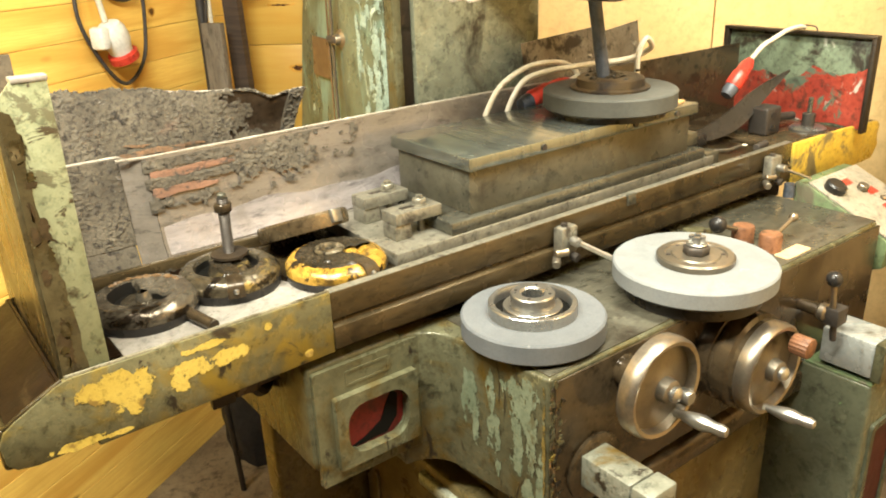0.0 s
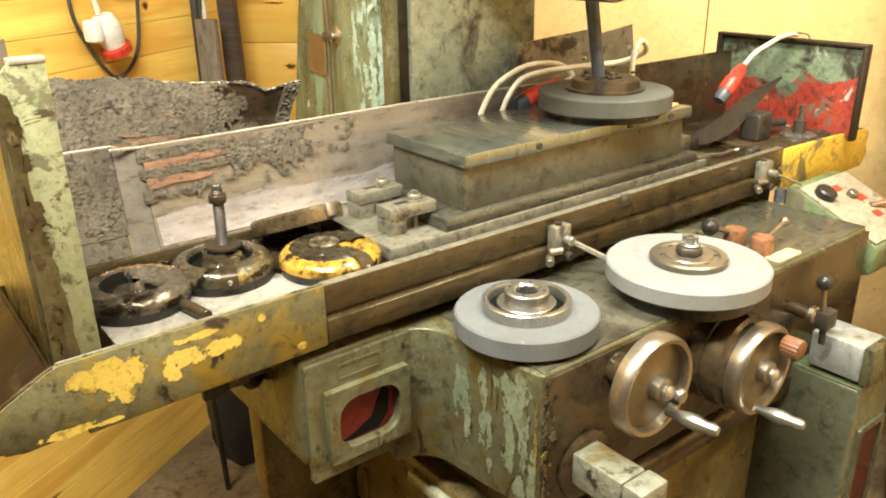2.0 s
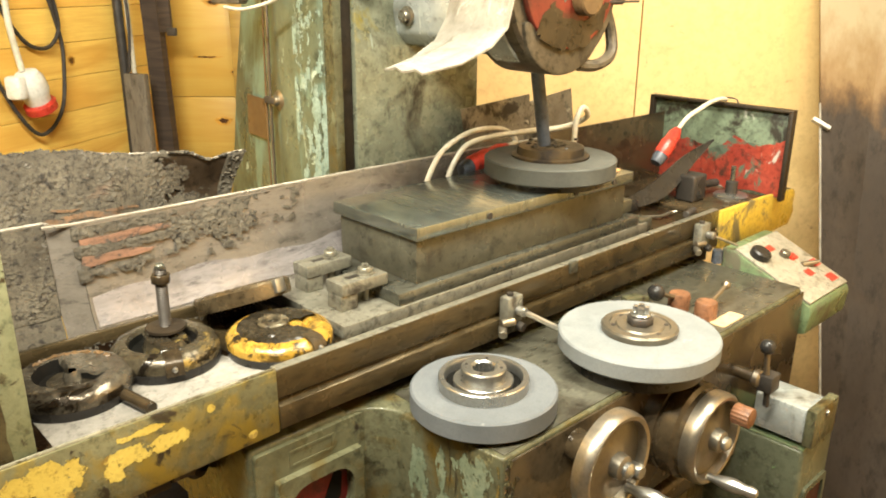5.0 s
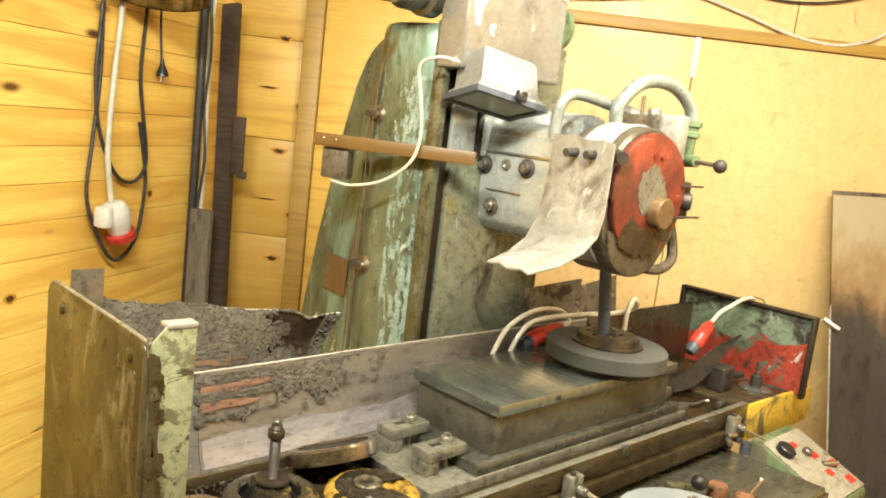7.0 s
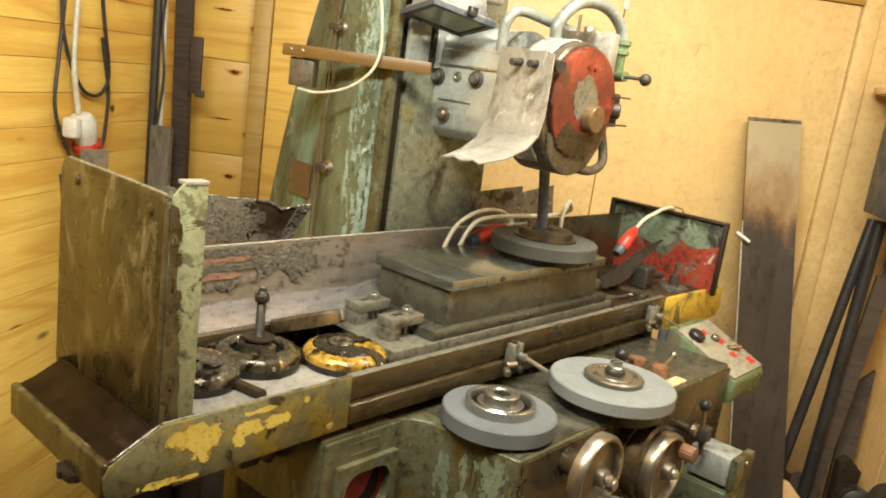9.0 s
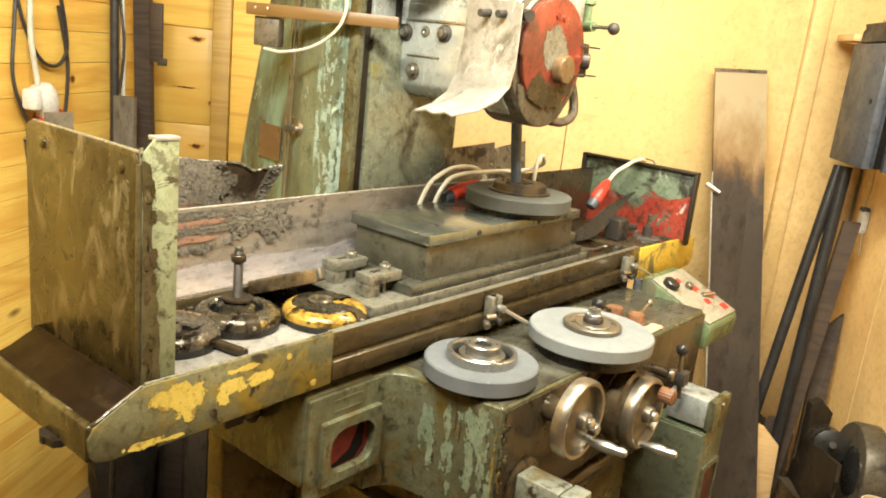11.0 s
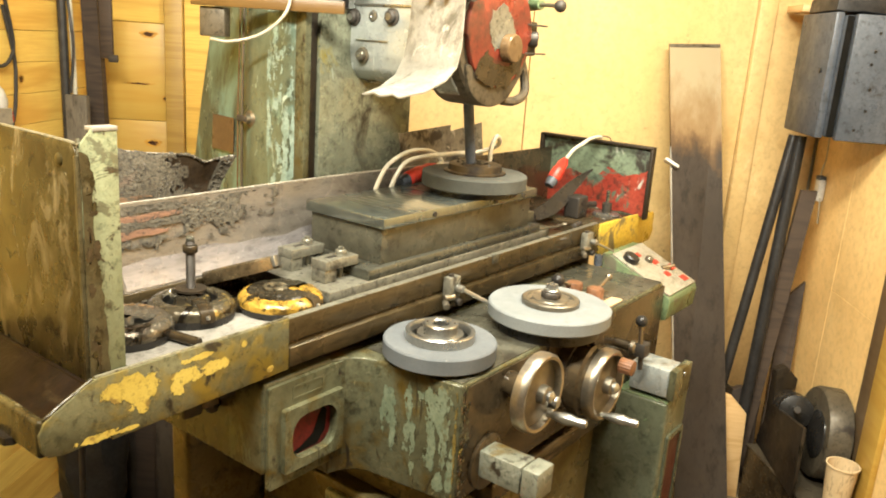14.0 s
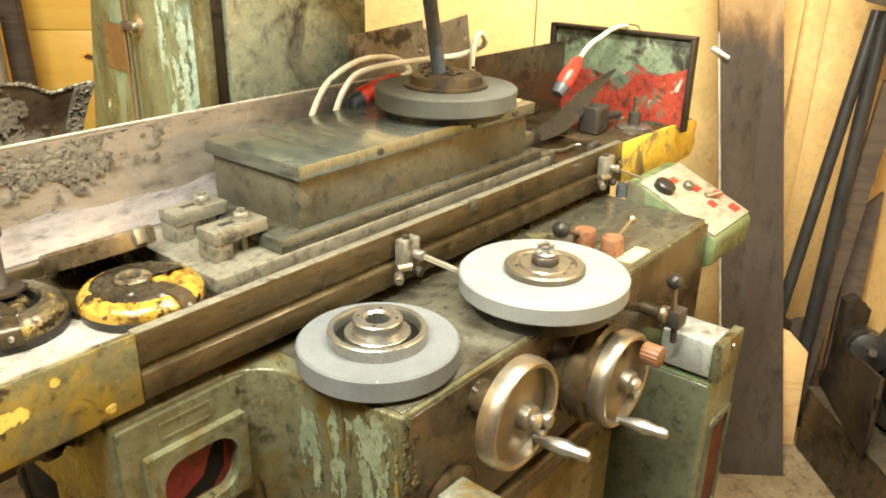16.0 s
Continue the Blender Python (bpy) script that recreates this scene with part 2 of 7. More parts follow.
CHROME = surface("worn_chrome", (0.233, 0.200, 0.152), (0.329, 0.290, 0.225), 0.35, 0.9, 5, 140, 0.0, rough_var=0.05)
BRASSY = surface("browned_steel_web", (0.135, 0.118, 0.088), (0.185, 0.165, 0.128), 0.33, 0.7, 6, 100, 0.0, rough_var=0.04)
BRIGHT = surface("bright_steel", (0.30, 0.295, 0.27), (0.42, 0.415, 0.385), 0.30, 0.9, 6, 160, 0.0, rough_var=0.06)
DARK_IRON = surface("dark_iron", (0.035, 0.03, 0.025), (0.075, 0.065, 0.055), 0.5, 0.4, 8, 80, 0.15)
BLACK_PLASTIC = surface("black_plastic", (0.012, 0.011, 0.010), (0.024, 0.022, 0.02), 0.3, 0, 10, 100, 0.03)
COPPER_KNOB = surface("brown_bakelite", (0.13, 0.058, 0.028), (0.215, 0.10, 0.052), 0.40, 0, 14, 120, 0.08, [((0.06, 0.034, 0.02), 0.58, 20, 0.1, 0.4)])
TAR = surface("oily_black_crust", (0.012, 0.010, 0.007), (0.032, 0.025, 0.016), 0.42, 0.0, 12, 70, 0.5, [((0.07, 0.056, 0.036), 0.60, 30, 0.1, 0.5)], depth=0.006)
FLANGE_OLD = surface("oily_worn_flange", (0.045, 0.036, 0.022), (0.15, 0.125, 0.080), 0.22, 0.45, 9, 70, 0.2, [((0.26, 0.18, 0.05), 0.58, 12, 0.08, 0.3), ((0.012, 0.009, 0.006), 0.50, 26, 0.08, 0.2)])
RED_PLASTIC = surface("red_plastic", (0.36, 0.028, 0.018), (0.50, 0.050, 0.030), 0.36, 0, 10, 80, 0.05, [((0.10, 0.025, 0.018), 0.58, 18, 0.1, 0.45)])
RED_PAINT = surface("worn_red_paint", (0.12, 0.024, 0.015), (0.25, 0.045, 0.024), 0.32, 0.1, 6, 70, 0.15, [((0.055, 0.028, 0.017), 0.42, 8, 0.18, 0.34), ((0.24, 0.21, 0.18), 0.67, 12, 0.05, 0.4)])
RED_DARK = surface("dark_red_inside", (0.078, 0.006, 0.006), (0.137, 0.013, 0.011), 0.45, 0, 8, 80, 0.1, [((0.03, 0.008, 0.006), 0.52, 12, 0.12, 0.4)])
GUARD_DARK = surface("dark_guard_paint", (0.062, 0.050, 0.033), (0.115, 0.094, 0.064), 0.40, 0.2, 7, 80, 0.15, [((0.03, 0.023, 0.017), 0.56, 10, 0.1, 0.45)])
WHITE_SCUFF = surface("whitish_scuffed_sheet", (0.218, 0.203, 0.170), (0.351, 0.329, 0.285), 0.5, 0.2, 8, 80, 0.25, [((0.15, 0.135, 0.105), 0.52, 9, 0.1, 0.5), ((0.58, 0.56, 0.5), 0.60, 14, 0.08, 0.5)], grime=0.15, spec=0.5)
HEAD_PAINT = surface("pale_grey_head_paint", (0.302, 0.323, 0.307), (0.420, 0.441, 0.420), 0.24, 0.35, 6, 80, 0.06, [((0.09, 0.082, 0.062), 0.57, 9, 0.12, 0.34), ((0.50, 0.52, 0.48), 0.64, 14, 0.08, 0.3)], grime=0.15, spec=0.5)
SHEET_GREY = surface("grey_sheet", (0.149, 0.155, 0.106), (0.254, 0.267, 0.191), 0.28, 0.35, 5, 80, 0.06, [((0.28, 0.22, 0.04), 0.60, 6, 0.08, 0.36), ((0.05, 0.042, 0.03), 0.59, 5, 0.12, 0.32), ((0.36, 0.43, 0.37), 0.66, 18, 0.05, 0.4, (1, 1, 0.4))])
MOTOR_BOX = surface("motor_cover", (0.175, 0.157, 0.127), (0.259, 0.238, 0.198), 0.27, 0.2, 8, 80, 0.1, [((0.055, 0.044, 0.03), 0.57, 7, 0.12, 0.4), ((0.62, 0.60, 0.54), 0.68, 11, 0.03, 0.45)], grime=0.15, spec=0.5)
PANEL_INSIDE = surface("green_panel", (0.070, 0.086, 0.058), (0.155, 0.195, 0.130), 0.42, 0, 8, 80, 0.15, [((0.022, 0.018, 0.012), 0.52, 10, 0.1, 0.42), ((0.34, 0.34, 0.29), 0.64, 16, 0.05, 0.45)])
PANEL_RED = surface("red_panel_paint", (0.180, 0.025, 0.016), (0.279, 0.048, 0.027), 0.42, 0, 8, 80, 0.15, [((0.075, 0.10, 0.07), 0.56, 9, 0.05, 0.45), ((0.025, 0.018, 0.012), 0.56, 12, 0.1, 0.45), ((0.36, 0.32, 0.27), 0.63, 16, 0.05, 0.45)])
WHITE_CABLE = surface("grubby_white_cable", (0.414, 0.380, 0.292), (0.575, 0.540, 0.440), 0.45, 0, 30, 100, 0.05, [((0.22, 0.18, 0.12), 0.60, 30, 0.12, 0.5)], grime=0.15, spec=0.5)
WHITE_PLASTIC = surface("white_plastic", (0.55, 0.53, 0.48), (0.68, 0.66, 0.61), 0.4, 0, 20, 100, 0.03, grime=0.15, spec=0.5)
BLACK_CABLE = surface("black_cable", (0.025, 0.022, 0.02), (0.05, 0.045, 0.04), 0.5, 0, 30, 100, 0.03)
GREY_METAL = surface("grey_enamel", (0.051, 0.059, 0.072), (0.088, 0.097, 0.115), 0.42, 0.1, 6, 80, 0.08, [((0.038, 0.038, 0.04), 0.6, 8, 0.12, 0.45), ((0.20, 0.19, 0.17), 0.70, 30, 0.04, 0.5)])
LAMP_GREY = surface("lamp_housing", (0.205, 0.205, 0.195), (0.260, 0.260, 0.251), 0.34, 0.2, 10, 90, 0.06, [((0.065, 0.058, 0.045), 0.60, 8, 0.1, 0.45)], grime=0.15, spec=0.5)
PIPE_BLACK = surface("black_pipe", (0.015, 0.014, 0.014), (0.035, 0.033, 0.032), 0.45, 0.2, 10, 80, 0.06)
DARK_WOOD = wood("dark_weathered_wood", (0.028, 0.018, 0.012), (0.062, 0.040, 0.026), radians(10), 0.7, knots=False)
PALE_WOOD = wood("pale_wood", (0.55, 0.33, 0.13), (0.74, 0.50, 0.24), radians(10), 0.6, knots=False)
LATH_WOOD = wood("varnished_lath", (0.10, 0.052, 0.014), (0.175, 0.096, 0.027), radians(90), 0.4, knots=False)
GREY_BLOCK = surface("weathered_grey_board", (0.115, 0.095, 0.070), (0.22, 0.19, 0.145), 0.8, 0, 6, 60, 0.2, [((0.10, 0.075, 0.05), 0.6, 8, 0.1, 0.8)], (1, 1, 0.3))
BOARD_DARK = surface("dark_board", (0.048, 0.038, 0.029), (0.086, 0.070, 0.055), 0.6, 0.0, 3, 60, 0.1, [((0.030, 0.023, 0.017), 0.55, 4, 0.15, 0.6)], (1, 1, 0.4))
GREEN_HOSE = surface("grey_green_hose", (0.15, 0.165, 0.145), (0.235, 0.255, 0.225), 0.32, 0.15, 10, 80, 0.05, [((0.09, 0.085, 0.065), 0.58, 12, 0.1, 0.4)], grime=0.15, spec=0.5)
GREEN_PAINT = surface("green_paint", (0.078, 0.110, 0.052), (0.145, 0.195, 0.10), 0.36, 0.05, 8, 80, 0.1, [((0.095, 0.085, 0.055), 0.54, 9, 0.08, 0.42), ((0.03, 0.026, 0.016), 0.62, 14, 0.06, 0.45)])
PALE_PANEL = surface("cream_control_panel", (0.21, 0.185, 0.135), (0.30, 0.272, 0.215), 0.38, 0, 10, 80, 0.08, [((0.12, 0.095, 0.06), 0.59, 12, 0.08, 0.42)])
SHADE_METAL = surface("shade_inside", (0.60, 0.55, 0.42), (0.72, 0.68, 0.55), 0.25, 0.9, 8, 80, 0.03)
GLASS = plain("lamp_glass", (0.42, 0.48, 0.45), 0.06, 0.3)
LABEL_BROWN = surface("brown_bare_paint", (0.085, 0.050, 0.022), (0.135, 0.082, 0.038), 0.34, 0, 10, 80, 0.05)
CARD = surface("tan_card", (0.38, 0.26, 0.14), (0.50, 0.36, 0.2), 0.7, 0, 12, 80, 0.05)

STEEL_DULL = surface("dusty_clamp_steel", (0.164, 0.152, 0.117), (0.278, 0.268, 0.213), 0.36, 0.5, 9, 90, 0.10, [((0.065, 0.055, 0.043), 0.57, 18, 0.1, 0.4)])


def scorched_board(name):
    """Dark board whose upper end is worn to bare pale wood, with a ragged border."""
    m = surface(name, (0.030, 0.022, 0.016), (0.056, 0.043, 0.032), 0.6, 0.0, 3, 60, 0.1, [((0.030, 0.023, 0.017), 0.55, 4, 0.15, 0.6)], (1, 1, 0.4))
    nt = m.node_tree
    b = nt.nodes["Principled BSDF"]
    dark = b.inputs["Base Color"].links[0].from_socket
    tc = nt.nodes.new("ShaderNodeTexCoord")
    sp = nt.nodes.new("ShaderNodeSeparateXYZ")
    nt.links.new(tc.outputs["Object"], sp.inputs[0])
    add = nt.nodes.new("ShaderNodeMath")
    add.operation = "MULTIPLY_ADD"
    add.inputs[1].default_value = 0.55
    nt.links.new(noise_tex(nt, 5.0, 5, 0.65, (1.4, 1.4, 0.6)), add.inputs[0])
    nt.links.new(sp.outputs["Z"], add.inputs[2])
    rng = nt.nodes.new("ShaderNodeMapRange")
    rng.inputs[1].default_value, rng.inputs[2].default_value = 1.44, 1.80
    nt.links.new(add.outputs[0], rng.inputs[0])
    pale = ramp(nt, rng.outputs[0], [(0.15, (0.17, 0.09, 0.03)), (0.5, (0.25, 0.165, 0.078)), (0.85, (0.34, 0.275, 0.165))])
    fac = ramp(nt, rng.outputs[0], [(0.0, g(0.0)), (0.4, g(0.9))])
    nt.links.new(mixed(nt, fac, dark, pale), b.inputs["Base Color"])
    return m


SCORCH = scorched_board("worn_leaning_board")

SHAFT_PAINT = surface("scraped_shaft_paint", (0.121, 0.124, 0.092), (0.247, 0.253, 0.202), 0.36, 0.1, 8, 80, 0.15, [((0.13, 0.085, 0.02), 0.54, 10, 0.1, 0.36), ((0.028, 0.021, 0.013), 0.555, 18, 0.07, 0.4), ((0.42, 0.42, 0.36), 0.62, 16, 0.06, 0.4), ((0.26, 0.04, 0.025), 0.665, 20, 0.04, 0.42)])
BED_PAINT = surface("worn_bed_paint", (0.052, 0.049, 0.026), (0.109, 0.108, 0.064), 0.26, 0.1, 5, 70, 0.14, [((0.085, 0.056, 0.012), 0.52, 8, 0.12, 0.28), ((0.15, 0.135, 0.065), 0.62, 30, 0.06, 0.38, (1, 1, 0.5)), ((0.020, 0.015, 0.009), 0.60, 26, 0.05, 0.34, (1, 1, 0.3))])
BED_TOP = surface("bed_top_steel", (0.071, 0.066, 0.046), (0.142, 0.136, 0.102), 0.30, 0.4, 5, 100, 0.06, [((0.035, 0.028, 0.019), 0.55, 7, 0.15, 0.3)], (0.6, 1.5, 1.5))
# Paler copy of the trough sheet: its sheen on the lower bend is coloured in.
PALE_SHEEN = surface("pale_trough_sheen", (0.212, 0.193, 0.189), (0.283, 0.259, 0.254), 0.26, 0.3, 5, 80, 0.05, [((0.18, 0.16, 0.147), 0.55, 8, 0.15, 0.4), ((0.26, 0.155, 0.122), 0.65, 6, 0.08, 0.4, (0.4, 1, 1.6))], (0.5, 1, 2))
CUP_PAPER = surface("tan_paper", (0.56, 0.41, 0.23), (0.66, 0.51, 0.31), 0.55, 0, 12, 90, 0.04, [((0.42, 0.27, 0.12), 0.60, 14, 0.1, 0.55)], (1, 1, 0.3))
# Near-black that stands for the shade inside recesses, slots and gaps.
RECESS_SHADE = surface("recess_shade_black", (0.003, 0.003, 0.002), (0.006, 0.005, 0.004), 0.8, 0, 8, 80, 0.0)
RECESS_SHADE.node_tree.nodes["Principled BSDF"].inputs["Specular IOR Level"].default_value = 0.1
# Darker copy of the port red: the recess's shade is in the colour.
RED_SHADED = surface("red_inside_shaded", (0.030, 0.006, 0.005), (0.065, 0.010, 0.008), 0.5, 0, 8, 80, 0.1)
SOUTH_BOARD = surface("dark_unseen_boards", (0.11, 0.07, 0.028), (0.17, 0.11, 0.045), 0.6, 0, 2, 40, 0.1)
EDGE_STAIN = surface("stained_post_edge", (0.043, 0.031, 0.013), (0.085, 0.072, 0.036), 0.32, 0.1, 12, 80, 0.2, [((0.030, 0.021, 0.011), 0.56, 22, 0.1, 0.35), ((0.20, 0.22, 0.14), 0.64, 16, 0.06, 0.38)])
MOTTLED = surface("mottled_offcut_sheet", (0.085, 0.070, 0.048), (0.20, 0.175, 0.13), 0.34, 0.4, 12, 90, 0.1, [((0.028, 0.021, 0.014), 0.52, 16, 0.08, 0.4), ((0.34, 0.31, 0.25), 0.63, 20, 0.06, 0.36)])
RUST_BROWN = surface("rusty_brown_dust", (0.115, 0.070, 0.040), (0.205, 0.118, 0.062), 0.6, 0.1, 20, 90, 0.2, [((0.075, 0.066, 0.056), 0.52, 34, 0.1, 0.7)])
GUARD_BARE = surface("oily_brown_guard_sheet", (0.030, 0.020, 0.012), (0.070, 0.050, 0.032), 0.45, 0.2, 7, 60, 0.2, [((0.012, 0.009, 0.006), 0.55, 9, 0.12, 0.4)])
RUST_PINK = surface("rusty_bare_streak", (0.203, 0.121, 0.085), (0.317, 0.178, 0.122), 0.42, 0.3, 20, 90, 0.15, [((0.075, 0.066, 0.056), 0.50, 34, 0.1, 0.7)], (0.3, 1, 1.5))
TRIM_BROWN = wood("brown_trim_wood", (0.10, 0.062, 0.028), (0.17, 0.11, 0.055), TURN, 0.5, knots=False)

# Browner copy of the grey-green paint, for the base under the table.
BASE_BROWN = surface("brown_base_paint", (0.074, 0.057, 0.021), (0.168, 0.138, 0.064), 0.30, 0.1, 4, 60, 0.12, [((0.060, 0.040, 0.010), 0.52, 6, 0.14, 0.3), ((0.012, 0.009, 0.005), 0.60, 14, 0.08, 0.3), ((0.15, 0.155, 0.095), 0.69, 24, 0.04, 0.38, (1, 1, 0.4))])
CABINET_PAINT = surface("grey_green_cabinet_paint", (0.064, 0.069, 0.042), (0.106, 0.115, 0.077), 0.30, 0.1, 3, 70, 0.08, [((0.060, 0.045, 0.016), 0.56, 5, 0.14, 0.32), ((0.085, 0.20, 0.05), 0.66, 22, 0.04, 0.4), ((0.022, 0.017, 0.010), 0.65, 12, 0.06, 0.36)])
WING_FLOOR = surface("oil_soaked_tray_floor", (0.005, 0.002, 0.001), (0.013, 0.007, 0.003), 0.42, 0.0, 5, 60, 0.2, [((0.050, 0.033, 0.014), 0.56, 9, 0.14, 0.4, (1, 0.35, 1)), ((0.006, 0.004, 0.002), 0.58, 14, 0.1, 0.35)])
FLANGE_STEEL = surface("worn_bright_flange", (0.075, 0.060, 0.040), (0.22, 0.195, 0.15), 0.21, 0.65, 10, 70, 0.08, [((0.020, 0.014, 0.008), 0.52, 16, 0.10, 0.22), ((0.16, 0.085, 0.03), 0.62, 12, 0.08, 0.35)])
FLANGE_GOLD = surface("yellow_painted_rim", (0.30, 0.17, 0.022), (0.46, 0.28, 0.05), 0.24, 0.25, 8, 80, 0.08, [((0.10, 0.06, 0.016), 0.50, 22, 0.10, 0.24), ((0.026, 0.018, 0.009), 0.56, 40, 0.06, 0.24), ((0.52, 0.45, 0.27), 0.63, 14, 0.08, 0.26)])
GREASE = surface("wet_black_grease", (0.010, 0.008, 0.005), (0.035, 0.028, 0.018), 0.20, 0.0, 14, 90, 0.25, [((0.12, 0.095, 0.06), 0.66, 34, 0.05, 0.25)], depth=0.003)
EDGE_HIGHLIGHT = surface("pale_highlight_paint", (0.13, 0.118, 0.078), (0.27, 0.25, 0.18), 0.34, 0.3, 24, 90, 0.15, [((0.05, 0.04, 0.02), 0.56, 30, 0.08, 0.4)])
DOOR_EDGE = surface("scraped_mint_edge", (0.22, 0.24, 0.18), (0.40, 0.42, 0.34), 0.32, 0.15, 16, 90, 0.15, [((0.09, 0.075, 0.035), 0.56, 18, 0.1, 0.36), ((0.55, 0.54, 0.47), 0.62, 12, 0.06, 0.34)])
TORN_STEEL = surface("torn_dusty_steel_edge", (0.225, 0.198, 0.158), (0.390, 0.360, 0.300), 0.4, 0.4, 30, 90, 0.2)

WING_FLOOR.node_tree.nodes["Principled BSDF"].inputs["Specular IOR Level"].default_value = 0.08

WORN_MINT = surface("flaked_mint_highlight", (0.184, 0.248, 0.200), (0.296, 0.368, 0.312), 0.33, 0.15, 20, 90, 0.1, [((0.17, 0.215, 0.16), 0.56, 40, 0.08, 0.36, (1, 1, 0.4))])

RING_STEEL = surface("browned_ring_steel", (0.075, 0.052, 0.026), (0.19, 0.145, 0.085), 0.26, 0.6, 14, 90, 0.08, [((0.022, 0.015, 0.009), 0.58, 20, 0.08, 0.28)])

CHIP_GREEN = surface("chipped_green_paint", (0.111, 0.136, 0.086), (0.183, 0.211, 0.143), 0.36, 0.05, 16, 90, 0.1, [((0.10, 0.095, 0.05), 0.58, 40, 0.06, 0.36, (1, 1, 0.5))])
TRAY_DUST = surface("pale_dusty_tray_floor", (0.216, 0.200, 0.172), (0.320, 0.300, 0.268), 0.40, 0.15, 9, 90, 0.15, [((0.12, 0.105, 0.08), 0.60, 14, 0.1, 0.4), ((0.05, 0.042, 0.03), 0.68, 60, 0.04, 0.5)])

EDGE_OCHRE = surface("ochre_undercoat", (0.12, 0.085, 0.022), (0.20, 0.145, 0.045), 0.36, 0.0, 16, 90, 0.1, [((0.04, 0.03, 0.014), 0.55, 40, 0.06, 0.36)])

# ---- shape helpers ----


def box(bm, x0, x1, y0, y1, z0, z1, bev=0.0, seg=2, m=None):
    r = bmesh.ops.create_cube(bm, size=1.0, matrix=Matrix.Translation(((x0 + x1) / 2, (y0 + y1) / 2, (z0 + z1) / 2)) @ Matrix.Diagonal((abs(x1 - x0), abs(y1 - y0), abs(z1 - z0), 1)))
    vs = r["verts"]
    if bev:
        es = list({e for v in vs for e in v.link_edges})
        out = bmesh.ops.bevel(bm, geom=es, offset=bev, segments=seg, affect="EDGES", profile=0.5)
        vs = list({v for v in out["verts"]} | {v for v in vs if v.is_valid})
    if m is not None:
        bmesh.ops.transform(bm, matrix=m, verts=vs)
    return bm


def prism(bm, outline, h0, h1, plane="xy", bev=0.0, seg=2, m=None):
    """An outline of (a, b) points, drawn out from h0 to h1 across its plane."""
    def place(a, b, h):
        return {"xy": (a, b, h), "xz": (a, h, b), "yz": (h, a, b)}[plane]
    lo = [bm.verts.new(place(a, b, h0)) for a, b in outline]
    hi = [bm.verts.new(place(a, b, h1)) for a, b in outline]
    n = len(outline)
    fs = [bm.faces.new(lo), bm.faces.new(hi)]
    fs += [bm.faces.new((lo[i], lo[(i + 1) % n], hi[(i + 1) % n], hi[i])) for i in range(n)]
    bmesh.ops.recalc_face_normals(bm, faces=fs)
    vs = lo + hi
    if bev:
        out = bmesh.ops.bevel(bm, geom=list({e for f in fs for e in f.edges}), offset=bev, segments=seg, affect="EDGES", profile=0.5)
        vs = list(set(out["verts"]) | {v for v in vs if v.is_valid})
    if m is not None:
        bmesh.ops.transform(bm, matrix=m, verts=vs)
    return bm


def along(p0, p1):
    d = Vector(p1) - Vector(p0)
    return Matrix.Translation(p0) @ d.to_track_quat("Z", "Y").to_matrix().to_4x4(), d.length


def lathe(bm, base, axis_to, profile, segs=40, closed=False):
    """Turn a profile of (radius, height) round the axis from base towards axis_to."""
    m, _ = along(base, axis_to)
    rings = []
    for r, h in profile:
        if r < 1e-6:
            rings.append([bm.verts.new(m @ Vector((0, 0, h)))])
        else:
            rings.append([bm.verts.new(m @ Vector((r * math.cos(a), r * math.sin(a), h))) for a in (2 * math.pi * i / segs for i in range(segs))])
    pairs = list(zip(rings, rings[1:])) + ([(rings[-1], rings[0])] if closed else [])
    fs = []
    for a, b in pairs:
        for i in range(segs):
            j = (i + 1) % segs
            if len(a) == 1 and len(b) == 1:
                continue
            if len(a) == 1:
                fs.append(bm.faces.new((a[0], b[j], b[i])))
            elif len(b) == 1:
                fs.append(bm.faces.new((a[i], a[j], b[0])))
            else:
                fs.append(bm.faces.new((a[i], a[j], b[j], b[i])))
    bmesh.ops.recalc_face_normals(bm, faces=fs)
    return bm


def rod(bm, p0, p1, r0, r1=None, segs=16, edge=0.0):
    r1 = r0 if r1 is None else r1
    _, d = along(p0, p1)
    e = edge
    prof = [(0, 0), (r0 - e, 0), (r0, e), (r1, d - e), (r1 - e, d), (0, d)] if e else [(0, 0), (r0, 0), (r1, d), (0, d)]
    return lathe(bm, p0, p1, prof, segs)


def ball(bm, c, r, segs=16):
    c = Vector(c)
    n = segs // 2
    prof = [(r * math.sin(math.pi * i / n), r - r * math.cos(math.pi * i / n)) for i in range(n + 1)]
    prof[0], prof[-1] = (0, 0), (0, 2 * r)
    return lathe(bm, c - Vector((0, 0, r)), c + Vector((0, 0, r)), prof, segs)


def spline(pts, per=8):
    pts = [Vector(p) for p in pts]
    ext = [2 * pts[0] - pts[1]] + pts + [2 * pts[-1] - pts[-2]]
    out = []
    for i in range(1, len(ext) - 2):
        a, b, c, d = ext[i - 1:i + 3]
        for k in range(per):
            t = k / per
            out.append(0.5 * ((2 * b) + (c - a) * t + (2 * a - 5 * b + 4 * c - d) * t * t + (3 * b - a - 3 * c + d) * t ** 3))
    return out + [pts[-1]]


